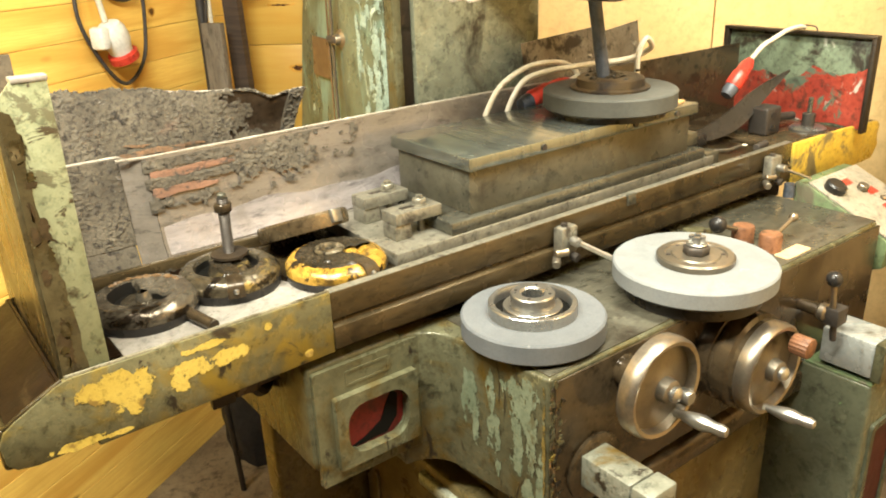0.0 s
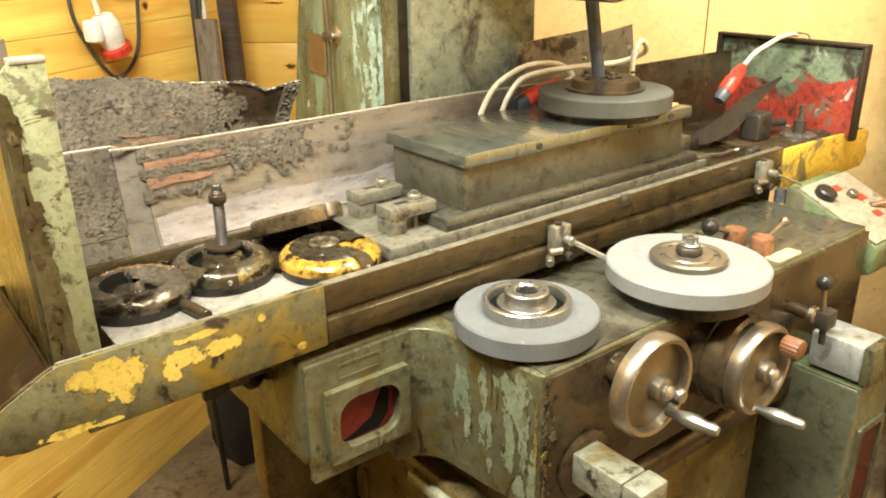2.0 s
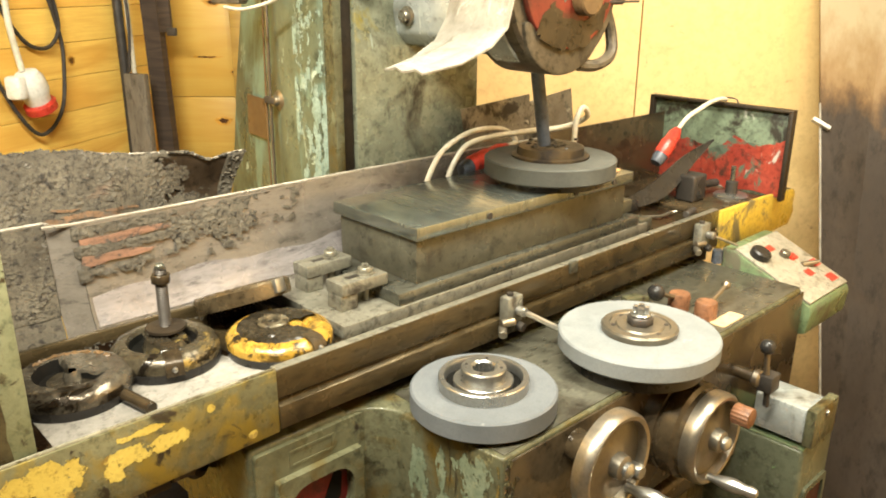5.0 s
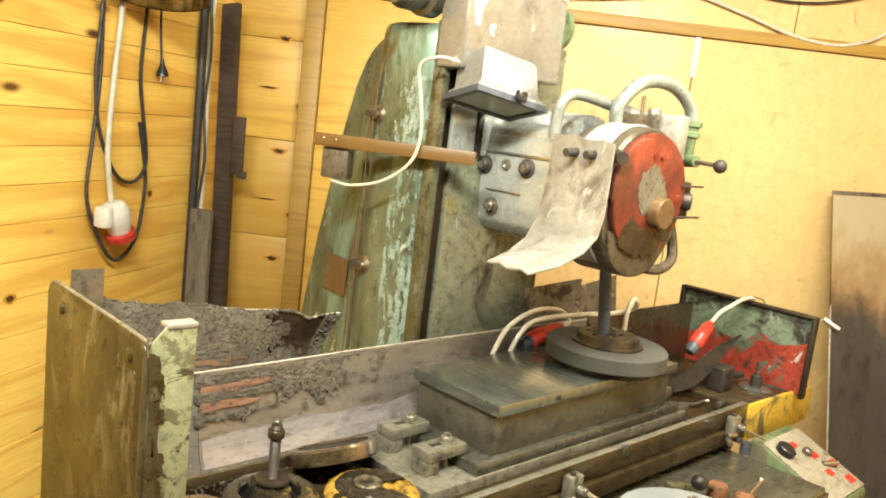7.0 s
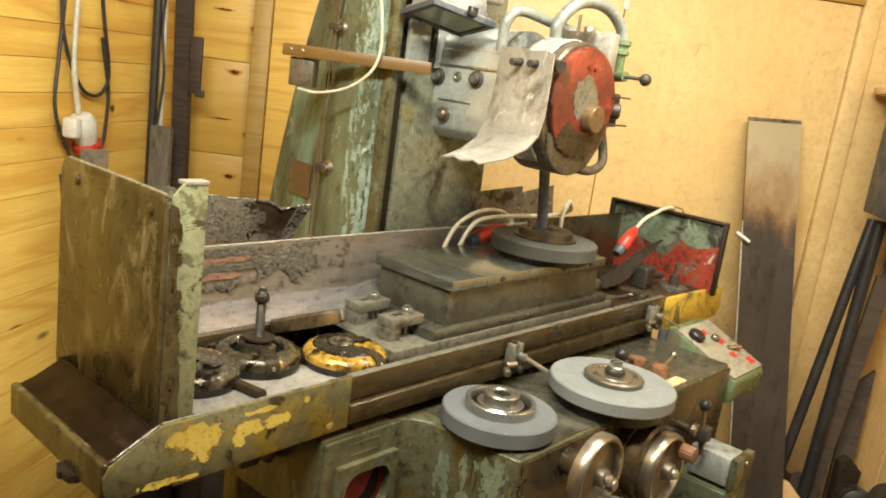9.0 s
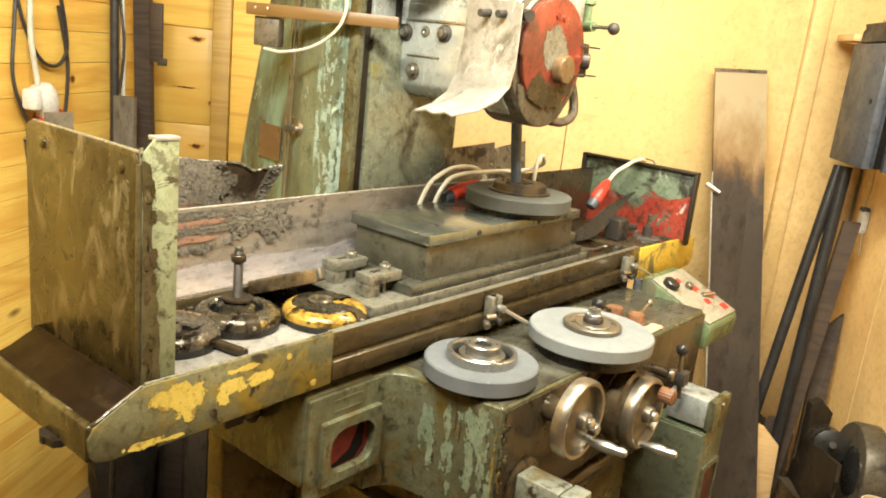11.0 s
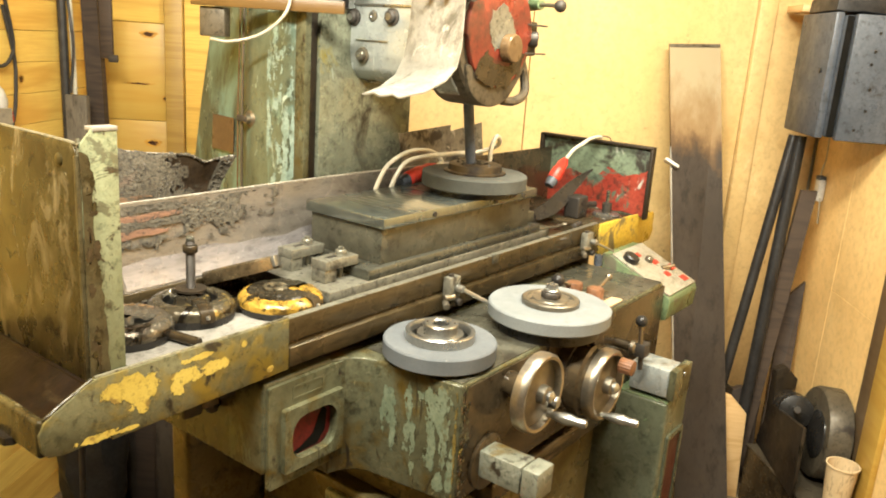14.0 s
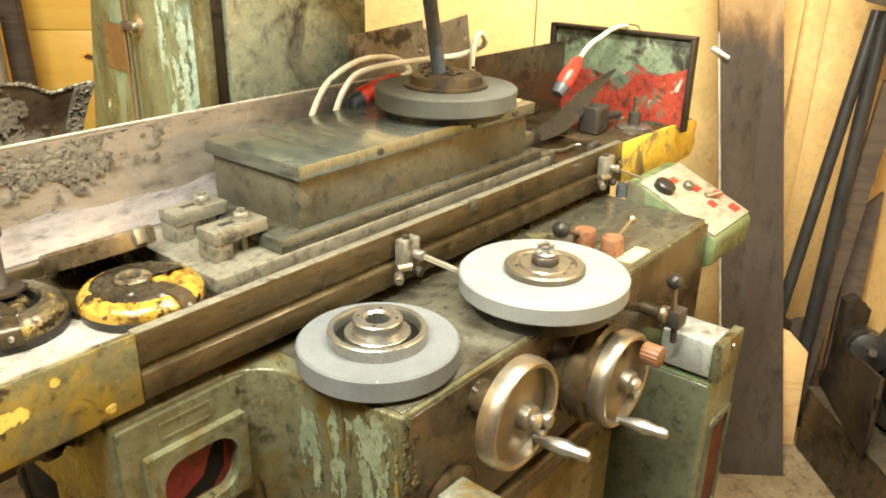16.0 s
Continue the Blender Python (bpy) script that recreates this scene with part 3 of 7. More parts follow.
def tube(bm, pts, r, segs=10, per=8, smooth=True):
    path = spline(pts, per) if smooth and len(pts) > 2 else [Vector(p) for p in pts]
    up, rings = None, []
    for i, p in enumerate(path):
        d = (path[min(i + 1, len(path) - 1)] - path[max(i - 1, 0)]).normalized()
        if up is None:
            up = d.orthogonal().normalized()
        up = (up - d * up.dot(d)).normalized()
        side = d.cross(up)
        rings.append([bm.verts.new(p + r * (math.cos(a) * up + math.sin(a) * side)) for a in (2 * math.pi * k / segs for k in range(segs))])
    fs = [bm.faces.new((a[k], a[(k + 1) % segs], b[(k + 1) % segs], b[k])) for a, b in zip(rings, rings[1:]) for k in range(segs)]
    fs += [bm.faces.new(rings[0][::-1]), bm.faces.new(rings[-1])]
    bmesh.ops.recalc_face_normals(bm, faces=fs)
    return bm


def sheet(bm, rows, thick):
    """A bent sheet through rows of points, with thickness."""
    grid = [[bm.verts.new(p) for p in row] for row in rows]
    fs = [bm.faces.new((a[i], a[i + 1], b[i + 1], b[i])) for a, b in zip(grid, grid[1:]) for i in range(len(a) - 1)]
    bmesh.ops.recalc_face_normals(bm, faces=fs)
    bmesh.ops.solidify(bm, geom=fs, thickness=thick)
    return bm


def finish(bm, name, material, angle=35):
    me = bpy.data.meshes.new(name)
    bm.to_mesh(me)
    bm.free()
    for p in me.polygons:
        p.use_smooth = True
    me.set_sharp_from_angle(angle=radians(angle))
    me.materials.append(material)
    return me


def thing(name, label, category, group="", kind="", at=(0, 0, 0)):
    ob = new(name)
    ob.empty_display_size = 0.05
    ob.location = at
    return tagged(ob, label, category, group, kind)


def part(name, bm, material, parent, label=""):
    ob = new(name, finish(bm, name, material))
    ob.parent = parent
    if parent is not None and parent.type == "EMPTY":
        ob.matrix_parent_inverse = Matrix.Translation(-parent.location)
    if label:
        tagged(ob, label)
    return ob


def solo(name, bm, material, label, category, group="", kind=""):
    return tagged(new(name, finish(bm, name, material)), label, category, group, kind)


def B():
    return bmesh.new()


FLOOR = -0.14
ROOM = Matrix.Rotation(TURN, 4, "Z")


def rp(u, v, z):
    """A place in the room's own directions: u into the depth, v to the board wall, z up."""
    return ROOM @ Vector((u, v, z))


def ring_plate(bm, outer, inner, h0, h1, plane="xz"):
    """A plate between two outlines of as many points, with a hole right through it."""
    def place(p, h):
        return {"xy": (p[0], p[1], h), "xz": (p[0], h, p[1]), "yz": (h, p[0], p[1])}[plane]
    rings = [[bm.verts.new(place(p, h)) for p in o] for o, h in ((outer, h0), (outer, h1), (inner, h1), (inner, h0))]
    n = len(outer)
    fs = []
    for a, b in zip(rings, rings[1:] + rings[:1]):
        fs += [bm.faces.new((a[i], a[(i + 1) % n], b[(i + 1) % n], b[i])) for i in range(n)]
    bmesh.ops.recalc_face_normals(bm, faces=fs)
    return bm


def loft(bm, sections):
    rings = [[bm.verts.new(p) for p in sec] for sec in sections]
    n = len(rings[0])
    fs = [bm.faces.new((a[i], a[(i + 1) % n], b[(i + 1) % n], b[i])) for a, b in zip(rings, rings[1:]) for i in range(n)]
    fs += [bm.faces.new(rings[0]), bm.faces.new(rings[-1])]
    bmesh.ops.recalc_face_normals(bm, faces=fs)
    return bm


def rounded(a0, a1, b0, b1, r, n=5):
    pts = []
    for ca, cb, s in ((a1 - r, b1 - r, 0), (a0 + r, b1 - r, 90), (a0 + r, b0 + r, 180), (a1 - r, b0 + r, 270)):
        pts += [(ca + r * math.cos(radians(s + 90 * k / n)), cb + r * math.sin(radians(s + 90 * k / n))) for k in range(n + 1)]
    return pts


def hexagon(bm, base, to, r, h, hole=0.0):
    m, _ = along(base, to)
    pts = [(r * math.cos(math.pi * k / 3), r * math.sin(math.pi * k / 3)) for k in range(6)]
    return prism(bm, pts, 0, h, "xy", r * 0.12, 1, m)


def ragged(pts, amount, seed):
    """An outline roughened between its corners."""
    rnd = random.Random(seed)
    out = []
    for (a, b), (c, d) in zip(pts, pts[1:] + pts[:1]):
        for k in range(5):
            t = k / 5
            out.append((a + (c - a) * t + rnd.uniform(-amount, amount), b + (d - b) * t + rnd.uniform(-amount, amount)))
    return out


def crumbs(bm, spots, rnd):
    """Small irregular lumps of caked dust."""
    for p, r in spots:
        vs = bmesh.ops.create_icosphere(bm, subdivisions=1, radius=r, matrix=Matrix.Translation(p) @ Matrix.Diagonal((rnd.uniform(0.8, 1.6), rnd.uniform(0.6, 1.0), rnd.uniform(0.5, 1.0), 1)))["verts"]
        for v in vs:
            v.co += Vector((rnd.uniform(-1, 1), rnd.uniform(-1, 1), rnd.uniform(-1, 1))) * r * 0.25
    return bm


def crust(bm, place, normal, across, up, depth, cover, fx=130, fz=210):
    """A caked layer over a surface: lumps of clotted dust that end raggedly where the cover falls below nothing.
    place and normal take (s, t) from 0 to 1; cover gives the layer's strength there."""
    grid = []
    for j in range(up + 1):
        row = []
        for i in range(across + 1):
            s, t = i / across, j / up
            p, n = Vector(place(s, t)), Vector(normal(s, t))
            q = Vector((p.x * fx, p.y * fz, p.z * fz))
            lump = 0.45 + 0.7 * noise.fractal(q, 0.55, 2.1, 5)
            c = cover(s, t) + 0.5 * noise.noise(Vector((p.x * 14, p.z * 34, 3.0))) + 0.35 * noise.fractal(q * 0.5, 0.6, 2.0, 3)
            patch = max(0.12, min(1.0, 0.45 + 1.3 * noise.noise(p * 21)))
            hgt = depth * patch * max(0.0, lump) * min(1.0, max(0.0, c) * 2.2) + min(c, 0.0) * 0.002
            row.append((bm.verts.new(p + n * (hgt + 0.0004)), c))
        grid.append(row)
    for a, b in zip(grid, grid[1:]):
        for i in range(across):
            quad = (a[i], a[i + 1], b[i + 1], b[i])
            if sum(c > 0 for _, c in quad) >= 2:
                bm.faces.new([v for v, _ in quad])
    bmesh.ops.delete(bm, geom=[v for v in bm.verts if not v.link_faces], context="VERTS")
    return bm


# ---- the room ----
LEFT, RIGHT, FRONT, TOP = 1.28, -1.515, -3.2, 2.45


def back_u(v):
    return 1.30 - 0.235 * (v - 1.05)


BACK_TURN = TURN + math.atan(0.235)
BACKM = Matrix.Translation(rp(back_u(0), 0, 0)) @ Matrix.Rotation(BACK_TURN, 4, "Z")


def bv(v):
    """Distance along the back wall of the room's v."""
    return v / math.cos(math.atan(0.235))


plan = [(FRONT, RIGHT - 0.1), (back_u(RIGHT) + 0.15, RIGHT - 0.1), (back_u(LEFT) + 0.15, LEFT + 0.1), (FRONT, LEFT + 0.1)]
solo("floor", prism(B(), plan, FLOOR - 0.1, FLOOR, m=ROOM), CONCRETE, "dirty brown oil-stained concrete workshop floor", "floor", kind="structure")
# Unseen ceiling, its colour kept dark to cut the bounced fill light.
solo("ceiling", prism(B(), plan, TOP, TOP + 0.1, m=ROOM), CEIL, "unseen board ceiling kept dark to cut bounced light", "ceiling", kind="structure")
wall_left = solo("wall_west", box(B(), FRONT, back_u(LEFT) + 0.05, LEFT + 0.018, LEFT + 0.1, FLOOR, TOP, m=ROOM), BATTEN, "wall of horizontal varnished pine boards with dark knots", "wall", kind="structure")
wall_back = solo("wall_north", box(B(), 0.018, 0.1, bv(RIGHT) - 0.1, bv(LEFT) + 0.1, FLOOR, TOP, m=BACKM), BATTEN, "wall of yellow plywood sheets, boards and battens", "wall", kind="structure")
wall_right = solo("wall_east", box(B(), FRONT, back_u(RIGHT) + 0.1, RIGHT - 0.1, RIGHT - 0.012, FLOOR, TOP, m=ROOM), BATTEN, "scuffed yellow plywood wall", "wall", kind="structure")
# Unseen wall behind the camera, also darkened to lessen bounced light.
solo("wall_south", box(B(), FRONT - 0.1, FRONT, RIGHT - 0.1, LEFT + 0.1, FLOOR, TOP, m=ROOM), SOUTH_BOARD, "unseen brown wall kept dark to cut bounced light", "wall", kind="structure")

# ---- the grinder ----
GR = thing("surface_grinder", "old worn grey-green surface grinding machine with chipped paint", "grinding machine", at=(0.2, 0.1, FLOOR))
TX0, TX1 = -0.303, 0.875      # steel table between the two trays
TF = -0.062                   # front of the table
BASIN = 1.046                 # floor inside the table's lips

# table: a long casting with a groove along its front and a raised lip
bm = prism(B(), [(TF, 1.067), (TF, 1.024), (TF + 0.004, 1.022), (TF + 0.004, 1.017), (TF - 0.005, 1.015), (TF - 0.005, 0.980), (0.262, 0.980), (0.262, BASIN), (TF + 0.022, BASIN), (TF + 0.018, 1.066)], TX0, TX1, "yz", 0.002, 2)
table = part("table", bm, TABLE_STEEL, GR, "long oily steel table")
part("table_lip", box(B(), TX0 + 0.001, TX1 - 0.001, TF + 0.0015, TF + 0.0165, 1.0655, 1.0675, 0.0006), STEEL_DULL, table, "bare steel lip")
part("stop_mark", box(B(), 0.322, 0.345, TF - 0.003, TF + 0.004, 1.048, 1.069, 0.001), STEEL, table)
part("slideway_bed", box(B(), -0.34, 0.9, -0.03, 0.26, 0.93, 0.985, 0.002), OILY_BLACK, GR)
# left tray
bm = prism(B(), [(TX0, 1.069), (-0.650, 1.068), (-0.664, 1.063), (-0.712, 1.037), (-0.726, 1.027), (-0.733, 1.012), (-0.731, 0.986), (-0.722, 0.976), (-0.700, 0.972), (-0.634, 0.976), (-0.632, 0.968), (TX0, 0.975)], TF - 0.002, TF + 0.008, "xz", 0.002)
tray = part("tray_skirt", bm, TRAY_PAINT, GR, "tray skirt with flaking grey and yellow paint")


def flake(place, spots, u0, u1, w0, w1, step, seed, rag=0.8, fu=60, fw=60):
    """A thin ragged patch: the cells of a fine grid that lie within round spots (centre, half sizes) and their frayed edge."""
    bm = bmesh.new()
    nu, nw = int((u1 - u0) / step), int((w1 - w0) / step)
    made = {}

    def vert(i, j):
        if (i, j) not in made:
            made[(i, j)] = bm.verts.new(place(u0 + i * step, w0 + j * step))
        return made[(i, j)]

    for i in range(nu):
        for j in range(nw):
            u, w = u0 + (i + 0.5) * step, w0 + (j + 0.5) * step
            n = noise.fractal(Vector((u * fu + seed, w * fw, seed * 3.7)), 0.6, 2.1, 5)
            if max(1 - ((u - a) / p) ** 2 - ((w - b) / q) ** 2 for a, b, p, q in spots) + rag * n > 0.1:
                bm.faces.new((vert(i, j), vert(i + 1, j), vert(i + 1, j + 1), vert(i, j + 1)))
    return bm


def skirt_front(x, z):
    return (x, TF - 0.0026, z)


for i, spots in enumerate((((-0.600, 1.038, 0.042, 0.020), (-0.585, 1.020, 0.022, 0.024)),
                           ((-0.505, 1.027, 0.034, 0.013), (-0.456, 1.029, 0.028, 0.010), (-0.526, 1.015, 0.013, 0.016)),
                           ((-0.655, 0.980, 0.030, 0.006), (-0.612, 0.977, 0.020, 0.004)),
                           ((-0.486, 1.052, 0.030, 0.005), (-0.40, 1.050, 0.006, 0.006), (-0.345, 0.99, 0.007, 0.007)))):
    tagged(part("bare_patch", flake(skirt_front, spots, -0.70, -0.32, 0.973, 1.064, 0.0009, i + 1.3), YELLOW_PAINT, tray, "patch of bare yellow primer"), kind="stuff")
bm = prism(B(), [(TX0, BASIN), (-0.646, BASIN), (-0.660, 1.060), (-0.664, 1.050), (TX0, BASIN - 0.006)], TF + 0.006, 0.256, "xz", 0.001)
part("tray_floor", bm, WING_FLOOR, GR, "dark oil-soaked tray floor")
part("wing", prism(B(), [(-0.655, 1.0605), (-0.700, 1.036), (-0.727, 1.026), (-0.727, 1.010), (-0.655, 1.044)], TF + 0.007, 0.252, "xz", 0.002), WING_FLOOR, GR, "oil-soaked sloping wing")
part("tray_dust", prism(B(), ragged([(-0.64, TF + 0.012), (-0.17, TF + 0.022), (-0.165, -0.014), (-0.29, 0.0), (-0.315, 0.07), (-0.42, 0.09), (-0.46, 0.05), (-0.64, 0.11)], 0.004, 8), BASIN, BASIN + 0.0015), TRAY_DUST, tray, "pale dusty film on the tray floor")
# Pale tube added along the lip: the edge highlight is in its colour.
part("skirt_lip", tube(B(), [(-0.652, TF + 0.003, 1.0685), (TX0, TF + 0.003, 1.0695)], 0.0026, 8), EDGE_HIGHLIGHT, tray, "added lip line along the tray edge")
part("wing_edge", box(B(), -0.734, -0.720, TF + 0.001, 0.256, 0.976, 1.031, 0.006, 3), PLATE_PAINT, tray)
part("wing_back", prism(B(), [(-0.652, 1.046), (-0.724, 1.024), (-0.730, 1.018), (-0.730, 0.982), (-0.652, 0.982)], 0.252, 0.259, "xz", 0.002), PLATE_PAINT, tray)
part("wing_lip", tube(B(), [(-0.655, TF + 0.003, 1.066), (-0.700, TF + 0.003, 1.043), (-0.722, TF + 0.004, 1.030), (-0.728, TF + 0.012, 1.027)], 0.0035, 8, 4), PLATE_PAINT, tray, "added lip line along the tray edge")
bm = prism(B(), ragged([(-0.728, 0.010), (-0.744, 0.014), (-0.749, 0.036), (-0.742, 0.058), (-0.728, 0.062)], 0.002, 150), 0.972, 0.983, "xy")
part("greasy_stub", bm, OILY_BLACK, tray, "black greasy stub under the wing")
# left end plate and its posts
plate = part("end_plate", prism(B(), rounded(-0.045, 0.285, 1.030, 1.387, 0.022), -0.653, -0.646, "yz", 0.0015, 2), PLATE_PAINT, GR, "oily olive splash plate with rounded corners")
for y, z in ((0.0, 1.361), (0.228, 1.358)):
    part("plate_screw", lathe(B(), (-0.653, y, z), (-1, y, z), [(0, 0), (0.009, 0), (0.009, 0.001), (0.006, 0.003), (0, 0.003)], 14), PLATE_PAINT, plate)
# Pale tube round the plate's edge paints in its highlight line.
part("worn_edge", tube(B(), [(-0.6495, 0.262, 1.387), (-0.6495, -0.022, 1.387), (-0.6495, -0.038, 1.381), (-0.6495, -0.044, 1.366), (-0.6495, -0.0445, 1.05)], 0.0026, 8, 3), EDGE_HIGHLIGHT, plate, "pale worn edge line that also carries the highlight")
part("plate_rim", prism(B(), [(-0.047, 1.05), (-0.0405, 1.05), (-0.0405, 1.372), (-0.047, 1.372)], -0.656, -0.643, "yz", 0.0015), EDGE_STAIN, plate)
bm = prism(B(), [(-0.650, 1.050), (-0.598, 1.050), (-0.598, 1.404), (-0.632, 1.406), (-0.650, 1.386)], -0.049, -0.044, "xz", 0.001)
post = part("corner_post", bm, PALE_GREEN, GR, "pale green angle post with chipped paint")
part("post_cap", box(B(), -0.633, -0.597, -0.050, -0.030, 1.402, 1.408, 0.001), WHITE_SCUFF, post)
part("stained_edge", prism(B(), ragged([(-0.6510, 1.055), (-0.622, 1.055), (-0.626, 1.15), (-0.629, 1.20), (-0.637, 1.27), (-0.634, 1.345), (-0.640, 1.372), (-0.6510, 1.378)], 0.0022, 59), -0.0494, -0.0486, "xz"), EDGE_STAIN, post)
rnd = random.Random(31)
for k in range(20):
    z, w, hh = 1.07 + 0.27 * rnd.random(), rnd.uniform(0.002, 0.006), rnd.uniform(0.004, 0.016)
    a = -0.645 + 0.012 * rnd.random()
    el = [(a + w * math.cos(q), z + hh * math.sin(q)) for q in (2 * math.pi * j / 7 for j in range(7))]
    part("bare_spot", prism(B(), ragged(el, 0.0016, 60 + k), -0.0496 - 0.00002 * k, -0.0485, "xz"), (OILY_BROWN, PLATE_PAINT)[k % 2], post)
part("rear_post", prism(B(), [(-0.620, 1.05), (-0.575, 1.05), (-0.575, 1.395), (-0.620, 1.395)], 0.290, 0.296, "xz", 0.001), GUARD_DARK, GR)
# trough behind the table
TOPZ = 1.219


def trough_row(x, o=0.0, dz=0.0):
    return [(x, 0.235 + o, BASIN), (x, 0.240 + o, BASIN + 0.02), (x, 0.250 + o, BASIN + 0.04), (x, 0.262 + o, 1.14), (x, 0.268 + o, TOPZ + dz), (x, 0.274 + o, TOPZ + dz)]


trough = part("trough_back", sheet(B(), [trough_row(x, 0, d) for x, d in ((-0.425, 0.001), (-0.2, 0.0), (0.1, 0.002), (0.4, 0.0), (0.615, -0.004))], 0.003), TROUGH, GR, "dusty sheet trough wall")
# Strip that puts the lower bend's brightness into the colour.
part("dust_film", sheet(B(), [[(x, y - 0.0006, z) for _, y, z in (trough_row(x)[1], trough_row(x)[2], (x, 0.2535, BASIN + 0.052), (x, 0.2562, 1.115 + 0.004 * math.sin(19 * x) + 0.003 * math.sin(47 * x)))] for x in (-0.42 + 0.02 * k for k in range(52))], 0.0005), PALE_SHEEN, trough, "paler strip with the sheen of the lower bend in its colour")
part("trough_end", sheet(B(), [trough_row(-0.645, 0.022, 0.004), trough_row(-0.55, 0.022, 0.004), trough_row(-0.463, 0.022, 0.004)], 0.003), DUST, trough)
part("trough_fold", sheet(B(), [trough_row(-0.462, 0.022, 0.004), trough_row(-0.445, 0.012, 0.002), trough_row(-0.426, 0.0006, 0.001)], 0.003), TROUGH, trough)
part("trough_lip", tube(B(), [(-0.645, 0.293, TOPZ + 0.005), (-0.462, 0.293, TOPZ + 0.005), (-0.425, 0.271, TOPZ + 0.002), (0.1, 0.271, TOPZ + 0.003), (0.7, 0.271, TOPZ - 0.003), (1.136, 0.271, TOPZ - 0.009)], 0.0028, 6, 3), TORN_STEEL, trough)
def trough_at(s, t):
    x = -0.643 + 0.60 * s
    o = 0.022 if x < -0.462 else (0.0 if x > -0.425 else 0.022 * (-0.425 - x) / 0.037)
    return (x, 0.250 + o + 0.018 * t - 0.0008, BASIN + 0.04 + t * (TOPZ - BASIN - 0.043))


def trough_cover(s, t):
    x = -0.643 + 0.60 * s
    if x < -0.462:
        return 1.1
    if x < -0.432:
        return -1.0
    bare = sum(math.exp(-((t - c) / 0.055) ** 2) for c in (0.82, 0.60)) if x < -0.28 else 0.0
    return 0.42 - 1.5 * (x + 0.43) - 1.9 * max(0.0, 0.62 - t) - 0.75 * bare


for k, (x0, x1, tt, w) in enumerate(((-0.424, -0.295, 0.82, 0.008), (-0.424, -0.325, 0.60, 0.009))):
    z = BASIN + 0.04 + tt * (TOPZ - BASIN - 0.043)
    y = 0.250 + 0.018 * tt
    part("rusty_streak", prism(B(), ragged([(x0, z - w), (x1, z - 0.4 * w), (x1 + 0.01, z), (x1, z + 0.5 * w), (x0, z + w)], 0.0025, 130 + k), y - 0.0012, y - 0.0002, "xz"), RUST_PINK, trough)
tagged(part("dust_crust", crust(B(), trough_at, lambda s, t: (0, -1, 0.1), 380, 120, 0.0026, trough_cover, 165, 190), DUST, trough, "clots of caked grinding dust"), kind="stuff")
rnd = random.Random(3)
spots = []
for i in range(500):
    x = rnd.uniform(-0.64, 0.0)
    spots.append(((x, rnd.uniform(0.19, 0.245), BASIN + 0.003), rnd.uniform(0.0010, 0.0026)))
tagged(part("fallen_dust", crumbs(B(), spots, rnd), DUST, trough), kind="stuff")
part("rear_rail", box(B(), -0.640, -0.130, 0.222, 0.2335, BASIN - 0.002, 1.066, 0.002), TABLE_STEEL, GR, "dark oily rail behind the tray")


# dusty rear guard: a bent sheet, hollowed towards a torn corner that is turned out
def guard_at(s, t):
    x = -0.635 + 0.497 * s
    hollow = max(0.0, (s - 0.58) / 0.42)
    top = 1.347 - 0.076 * s + 0.003 * math.sin(17 * s) + 0.0018 * math.sin(53 * s) - 0.010 * math.exp(-((s - 0.90) / 0.05) ** 2) + 0.012 * max(0.0, (s - 0.93) / 0.07) ** 2
    flange = 0.030 * max(0.0, (s - 0.94) / 0.06) ** 1.5
    return (x + 0.014 * t * s * s + 0.010 * hollow ** 3 * t, 0.30 + 0.035 * t * t + 0.022 * s + 0.055 * hollow ** 0.8 * math.sin(math.pi * min(1.0, t * 1.02)) - flange * (0.4 + 0.6 * t) + 0.003 * math.sin(12 * s + 5 * t), 1.09 + (top - 1.09) * t)


def guard_cover(s, t):
    """Thick dust below and on the turned-out end, next to none on the hollow's upper part."""
    if s > 0.965:
        return 0.35
    return 1.3 - 3.4 * max(0.0, s - 0.52) * (0.35 + 1.1 * t) - 1.2 * max(0.0, s - 0.80)


guard_sheet = part("rear_guard", sheet(B(), [[guard_at(i / 64, j / 16) for j in range(17)] for i in range(65)], 0.004), GUARD_BARE, GR, "bent sheet caked with grey grinding dust")
tagged(part("dust_crust", crust(B(), lambda s, t: Vector(guard_at(s, t)) + Vector((0, -0.0045, 0)), lambda s, t: (0, -1, 0.15), 330, 160, 0.0023, guard_cover, 150, 180), DUST, guard_sheet), kind="stuff")
part("bare_rim", tube(B(), [Vector(guard_at(s, 1.0)) + Vector((0, -0.001, 0.0)) for s in (0.48, 0.6, 0.72, 0.80, 0.86, 0.91, 0.95, 0.98, 1.0)], 0.0022, 6, 3), TORN_STEEL, guard_sheet, "bare torn rim")
part("torn_end", tube(B(), [Vector(guard_at(1.0, t)) + Vector((0.001, -0.001, 0.0)) for t in (0.35, 0.5, 0.62, 0.78, 0.9, 1.0)], 0.002, 6, 3), TORN_STEEL, guard_sheet)
for k, rows in enumerate((((0.26, 0.50, 0.06, 0.035), (0.38, 0.54, 0.08, 0.03), (0.50, 0.575, 0.09, 0.022)), ((0.60, 0.61, 0.06, 0.014), (0.42, 0.62, 0.05, 0.010)))):
    tagged(part("rust_streak", flake(lambda s, t: Vector(guard_at(s, t)) + Vector((0, -0.0068, 0)), rows, 0.15, 0.72, 0.40, 0.68, 0.0026, k + 2.7, 0.9, 26, 60), RUST_BROWN, guard_sheet, "rusty streak"), kind="stuff")
